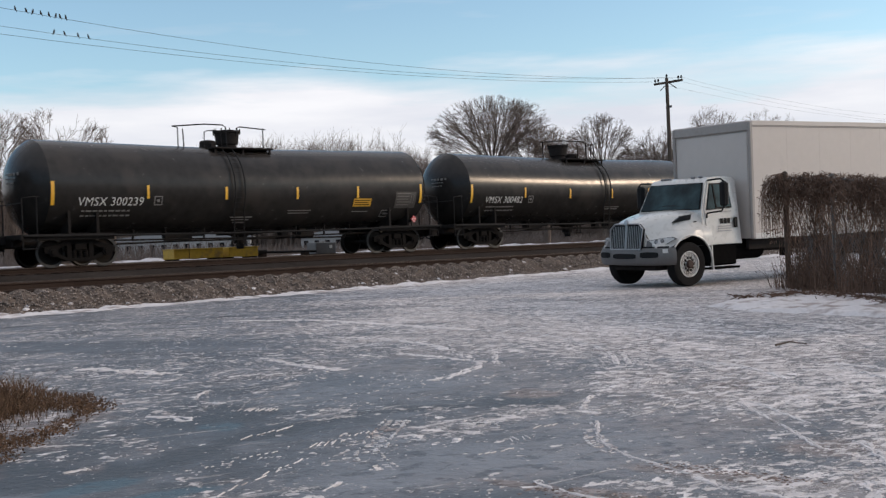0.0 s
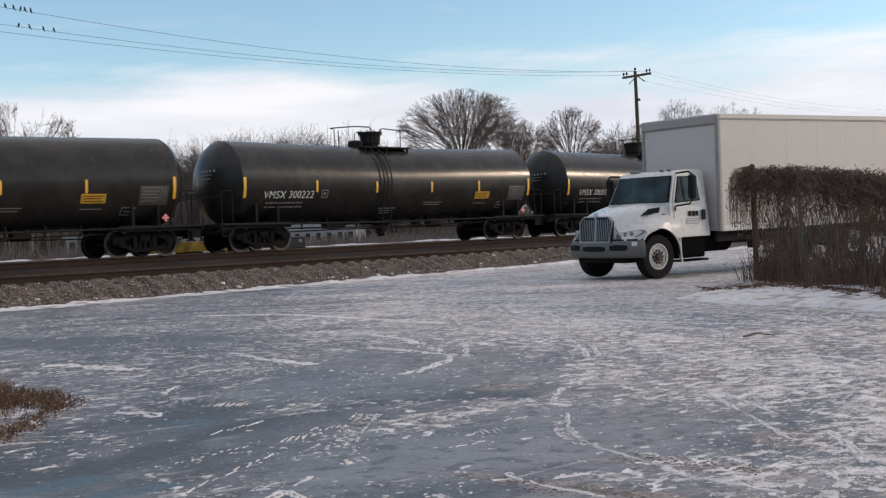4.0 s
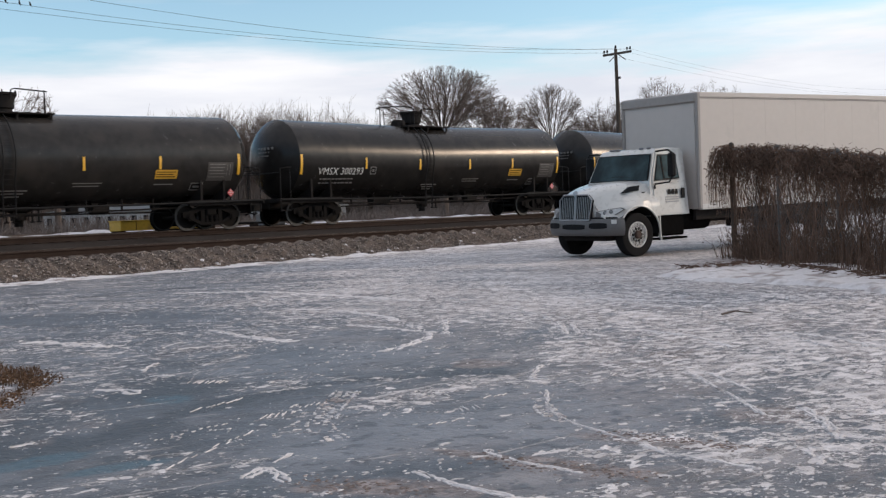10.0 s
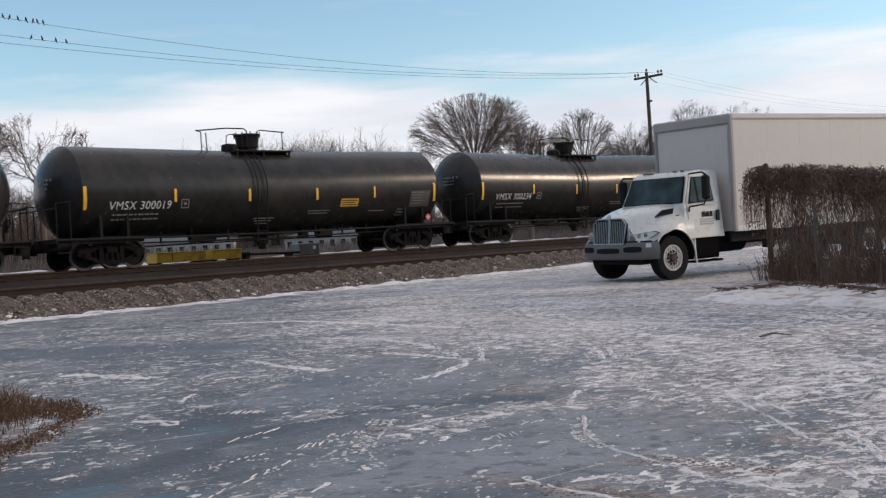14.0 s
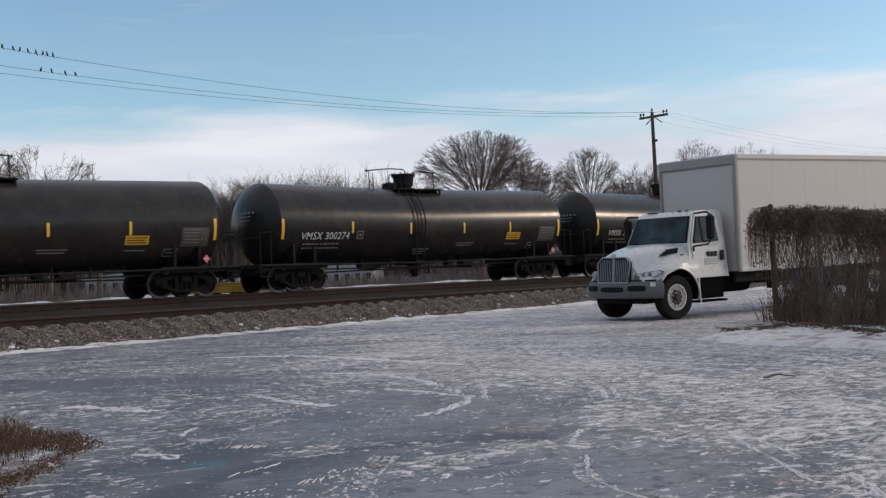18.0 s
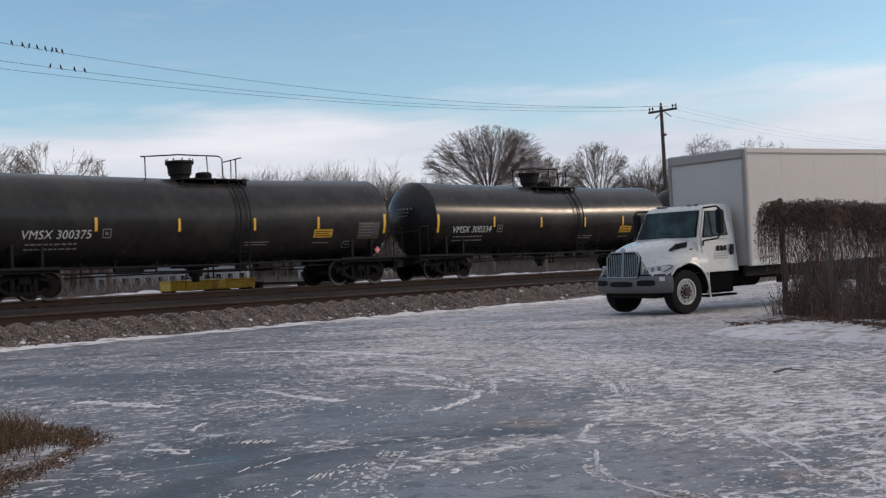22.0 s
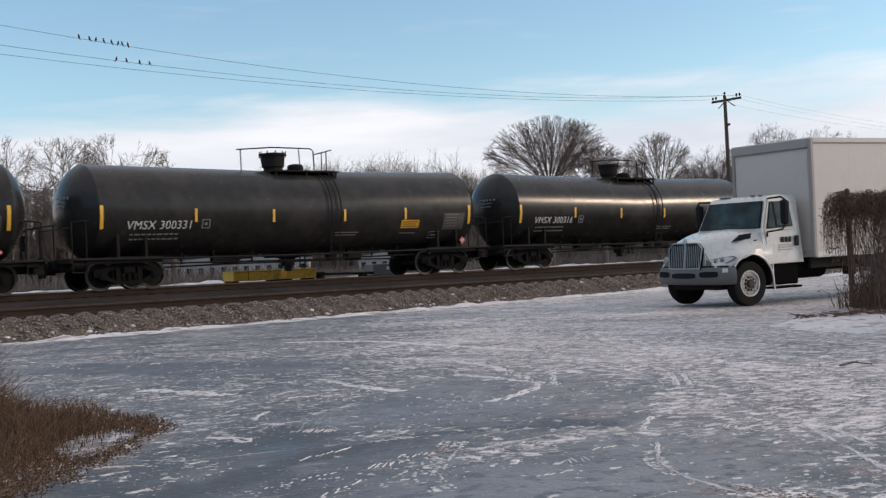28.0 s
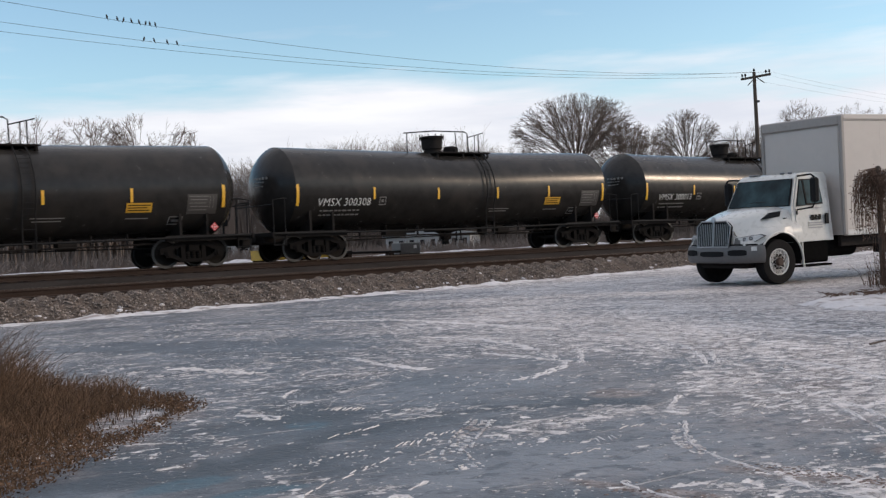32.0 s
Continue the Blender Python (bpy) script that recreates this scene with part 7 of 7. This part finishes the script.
LINES_SIDE = (
    (((-2.13, 6.13), (-1.96, 6.25)), 0.07), (((-2.06, 6.57), (-1.89, 6.53)), 0.08), (((-2.34, 6.65), (-2.22, 6.62)), 0.07), (((-2.23, 8.18), (-2.01, 8.11), (-1.82, 7.85)), 0.12), (((2.25, 10.35), (2.53, 9.82), (2.68, 8.84)), 0.09),
    (((3.23, 9.75), (3.51, 9.37), (3.68, 8.42)), 0.10), (((3.29, 9.47), (3.37, 8.55)), 0.08), (((2.51, 8.15), (2.92, 8.17)), 0.08), (((-3.81, 19.6), (-2.18, 18.9), (-0.86, 17.05), (0.4, 15.2)), 0.22), (((2.4, 14.6), (3.1, 13.6), (3.8, 13.0)), 0.16))
# tread marks: the line of each, the length of its bars, and the way they point
BARS = (
    (((-1.15, 5.43), (-0.82, 6.27)), 0.22, 76), (((-1.57, 8.35), (-1.25, 8.25)), 0.30, 84), (((-1.30, 7.02), (-1.04, 7.42)), 0.22, 74), (((-0.82, 6.68), (-0.62, 6.82)), 0.28, 84), (((-0.70, 6.95), (-0.46, 7.1)), 0.15, 80),
    (((0.77, 7.10), (0.93, 7.08)), 0.26, 88), (((0.78, 6.62), (0.90, 6.42)), 0.12, 60), (((1.58, 10.75), (1.76, 10.75)), 0.9, 92), (((0.18, 11.3), (0.28, 11.3)), 0.6, 90), (((0.34, 6.60), (0.46, 6.70)), 0.28, 100), (((0.50, 7.0), (0.68, 7.1)), 0.20, 60),
    (((1.55, 9.0), (1.72, 8.9)), 0.35, 70), (((1.45, 7.75), (1.54, 7.72)), 0.25, 65), (((-1.42, 6.05), (-1.0, 6.55)), 0.08, 70), (((0.15, 6.2), (0.36, 6.35)), 0.10, 50))


def snow_line(sh, rnd, pts, width, seed):
    """A ragged low ridge of pressed snow along a bent line, thinning and breaking off here and there."""
    path = [Vector((*p, 0)) for p in pts]
    way = []
    for k in range(len(path) - 1):
        a, b, c, d = path[max(0, k - 1)], path[k], path[k + 1], path[min(len(path) - 1, k + 2)]
        n = max(4, int((c - b).length / 0.018))
        for i in range(n):
            f = i / n
            way.append(0.5 * (2 * b + (c - a) * f + (2 * a - 5 * b + 4 * c - d) * f * f + (3 * b - a - 3 * c + d) * f ** 3))
    for strand, shift in ((0, -0.28), (1, 0.22), (2, 0.0)):
        row = []
        for i in range(1, len(way) - 1):
            t = (way[i + 1] - way[i - 1]).normalized()
            side = Vector((-t.y, t.x, 0))
            w = 0.62 * width * (0.50 + 0.9 * noise.noise(Vector((i * 0.11, seed + 20 * strand, 0))) + 0.7 * noise.noise(Vector((i * 0.37, seed, 3 + strand))))
            z = track_ground(way[i].x, way[i].y)
            mid = way[i] + side * width * (shift + 0.45 * noise.noise(Vector((i * 0.17, seed, 7 + strand)))) + Vector((0, 0, z - 0.003))
            if w < width * 0.14 or i in (1, len(way) - 2):
                row.append((False, [mid] * 4))
            else:
                row.append((True, [mid + side * (o * w + 0.22 * w * rnd.uniform(-1, 1)) + Vector((0, 0, v)) for o, v in ((-0.5, 0), (-0.2, 0.008), (0.22, 0.008), (0.5, 0))]))
        for (u, a), (v, b) in zip(row, row[1:]):
            if u or v:
                sh.add(a + b, [(k, k + 1, 5 + k, 4 + k) for k in range(3)])


def bar_marks(sh, rnd, pts, length, slant, seed):
    """Slim bars of snow that the blocks of a tyre left side by side along a line."""
    for a, b in zip(pts, pts[1:]):
        a, b = Vector((*a, 0)), Vector((*b, 0))
        n = max(3, int(abs(b.x - a.x) / 0.026))
        for i in range(n):
            if noise.noise(Vector((i * 0.4, seed, a.x))) < -0.35:
                continue
            c = a.lerp(b, (i + 0.5) / n) + Vector((rnd.gauss(0, 0.012), rnd.gauss(0, 0.012), 0))
            sh.box((c.x, c.y, track_ground(c.x, c.y) + 0.002), (length * rnd.uniform(0.18, 0.58), rnd.uniform(0.007, 0.012), 0.007), 0.003, pose(0, 0, 0, 0, 0, slant + rnd.gauss(0, 3)))


def build_lines():
    rnd = random.Random(64)
    sh = Shape()
    for n, (pts, width) in enumerate(LINES_NEAR + LINES_FAR + LINES_SIDE):
        snow_line(sh, rnd, pts, width, n * 3.7)
        for q in range(int(10 * len(pts))):           # crumbs that broke off its edges
            a, b = (Vector((*p, 0)) for p in rnd.choice(list(zip(pts, pts[1:]))))
            c = a.lerp(b, rnd.random())
            chip(sh, rnd, c.x + rnd.gauss(0, width * 0.8), c.y + rnd.gauss(0, width * 1.2), rnd.uniform(0.005, 0.014) * (0.6 + c.y / 14), rnd.uniform(0, 3), rnd.uniform(0.4, 0.8))
    chip(sh, rnd, 0.03, 6.70, 0.062, 1.5, 0.6)
    tagged(part("rut_ridges", sh, M_PACKED, None, smooth=False), "ragged white ridges of pressed snow along wheel ruts", "snow", kind="stuff")
    bars = Shape()
    for n, (pts, length, slant) in enumerate(BARS):
        bar_marks(bars, rnd, pts, length, slant, n * 2.3)
    tagged(part("tread_bars", bars, M_PACKED, None, smooth=False), "slim white bars of snow left by tyre blocks on the ice", "tyre print", "tyre prints", kind="stuff")
    st = Shape().tube([(3.26, 11.22, 0.03), (3.42, 11.30, 0.05), (3.60, 11.31, 0.02)], 0.012, 5, 0.005)
    st.tube([(3.40, 11.29, 0.04), (3.50, 11.42, 0.05)], 0.006, 4, 0.003)
    tagged(part("fallen_branch", st, M_BARK), "short dark fallen branch lying on the ice", "branch")


M_CLOD = material("brown_frozen_slush", (0.215, 0.168, 0.148), 0.9, 0, 0.3, 12, 0, 1, 0.2, 0, None, 0, 0.45)


def build_crumbs():
    rnd = random.Random(91)
    sh = Shape()
    made = 0
    while made < 5600:
        y = 4.2 + 17.0 * rnd.random() ** 1.25
        x = rnd.uniform(-0.62, 0.55) * y
        side = smooth(-1.2, 2.6, x + 0.1 * y)
        n = noise.noise(Vector((x * 0.9, y * 0.7, 11))) + 0.5 * noise.noise(Vector((x * 2.4, y * 2.0, 12)))
        if x < -2.75 and y < 9.4 or n < 0.26 - 0.36 * side or (abs(x - 1.0) < 1.0 and abs(y - 7.3) < 1.3 and rnd.random() < 0.8) or abs(x + 1.25 - (y - 6.8) * 0.75) < 0.35:
            continue
        made += 1
        far = 0.6 + y / 14
        chip(sh, rnd, x, y, far * rnd.choice((0.006, 0.008, 0.010, 0.014, 0.020)) * rnd.uniform(0.7, 1.3), math.atan2(x + 3.5, 11.0 - y) + rnd.gauss(0, 0.35), rnd.uniform(0.25, 0.7))
    mud = Shape()
    for pts, width in ((((0.42, 5.28), (0.60, 5.08), (0.86, 4.95), (1.02, 4.74)), 0.07), (((1.06, 5.74), (1.22, 5.55), (1.45, 5.36), (1.62, 5.20)), 0.06), (((-0.46, 5.06), (-0.30, 4.88), (-0.12, 4.84), (0.08, 4.68)), 0.08)):
        for (x0, y0), (x1, y1) in zip(pts, pts[1:]):
            for k in range(70):
                f = rnd.random()
                chip(mud, rnd, x0 + (x1 - x0) * f + rnd.gauss(0, 0.9) * width, y0 + (y1 - y0) * f + rnd.gauss(0, 0.9) * width, rnd.uniform(0.004, 0.020), rnd.uniform(0, 3), rnd.uniform(0.5, 0.9))
    tagged(part("slush_clods", mud, M_CLOD, None, smooth=False), "brown clods of frozen slush in low ridges on the ice", "slush", kind="stuff")
    tagged(part("snow_crumbs", sh, M_PACKED, None, smooth=False), "crumbs and broken streaks of crusted snow on the ice", "snow", kind="stuff")


build_lines()
build_crumbs()


def motions():
    """All that moves: the train, and its wheels on the rails."""
    for i, car in enumerate(CARS):
        walk(car, [(t, car_pose(i - 1, s)) for t, s in TRAVEL])
    ts = [r[0] for r in TRAVEL]
    ss = [r[1] for r in TRAVEL]
    steps = [k / FPS for k in range(32 * FPS + 1)]
    run = np.interp(steps, ts, ss)
    for dx, sets in WHEELSETS.items():
        first = sets[0]
        walk(first, [(t, Matrix.Translation((dx, 0, 0.46)) @ pose(0, 0, 0, 0, math.degrees(((s - ss[0]) / 0.46) % (2 * math.pi)), 0)) for t, s in zip(steps, run)])
        for w in sets[1:]:
            w.rotation_mode = "QUATERNION"
            w.animation_data_create()
            w.animation_data.action = first.animation_data.action
            w.animation_data.action_slot = first.animation_data.action_slot


motions()
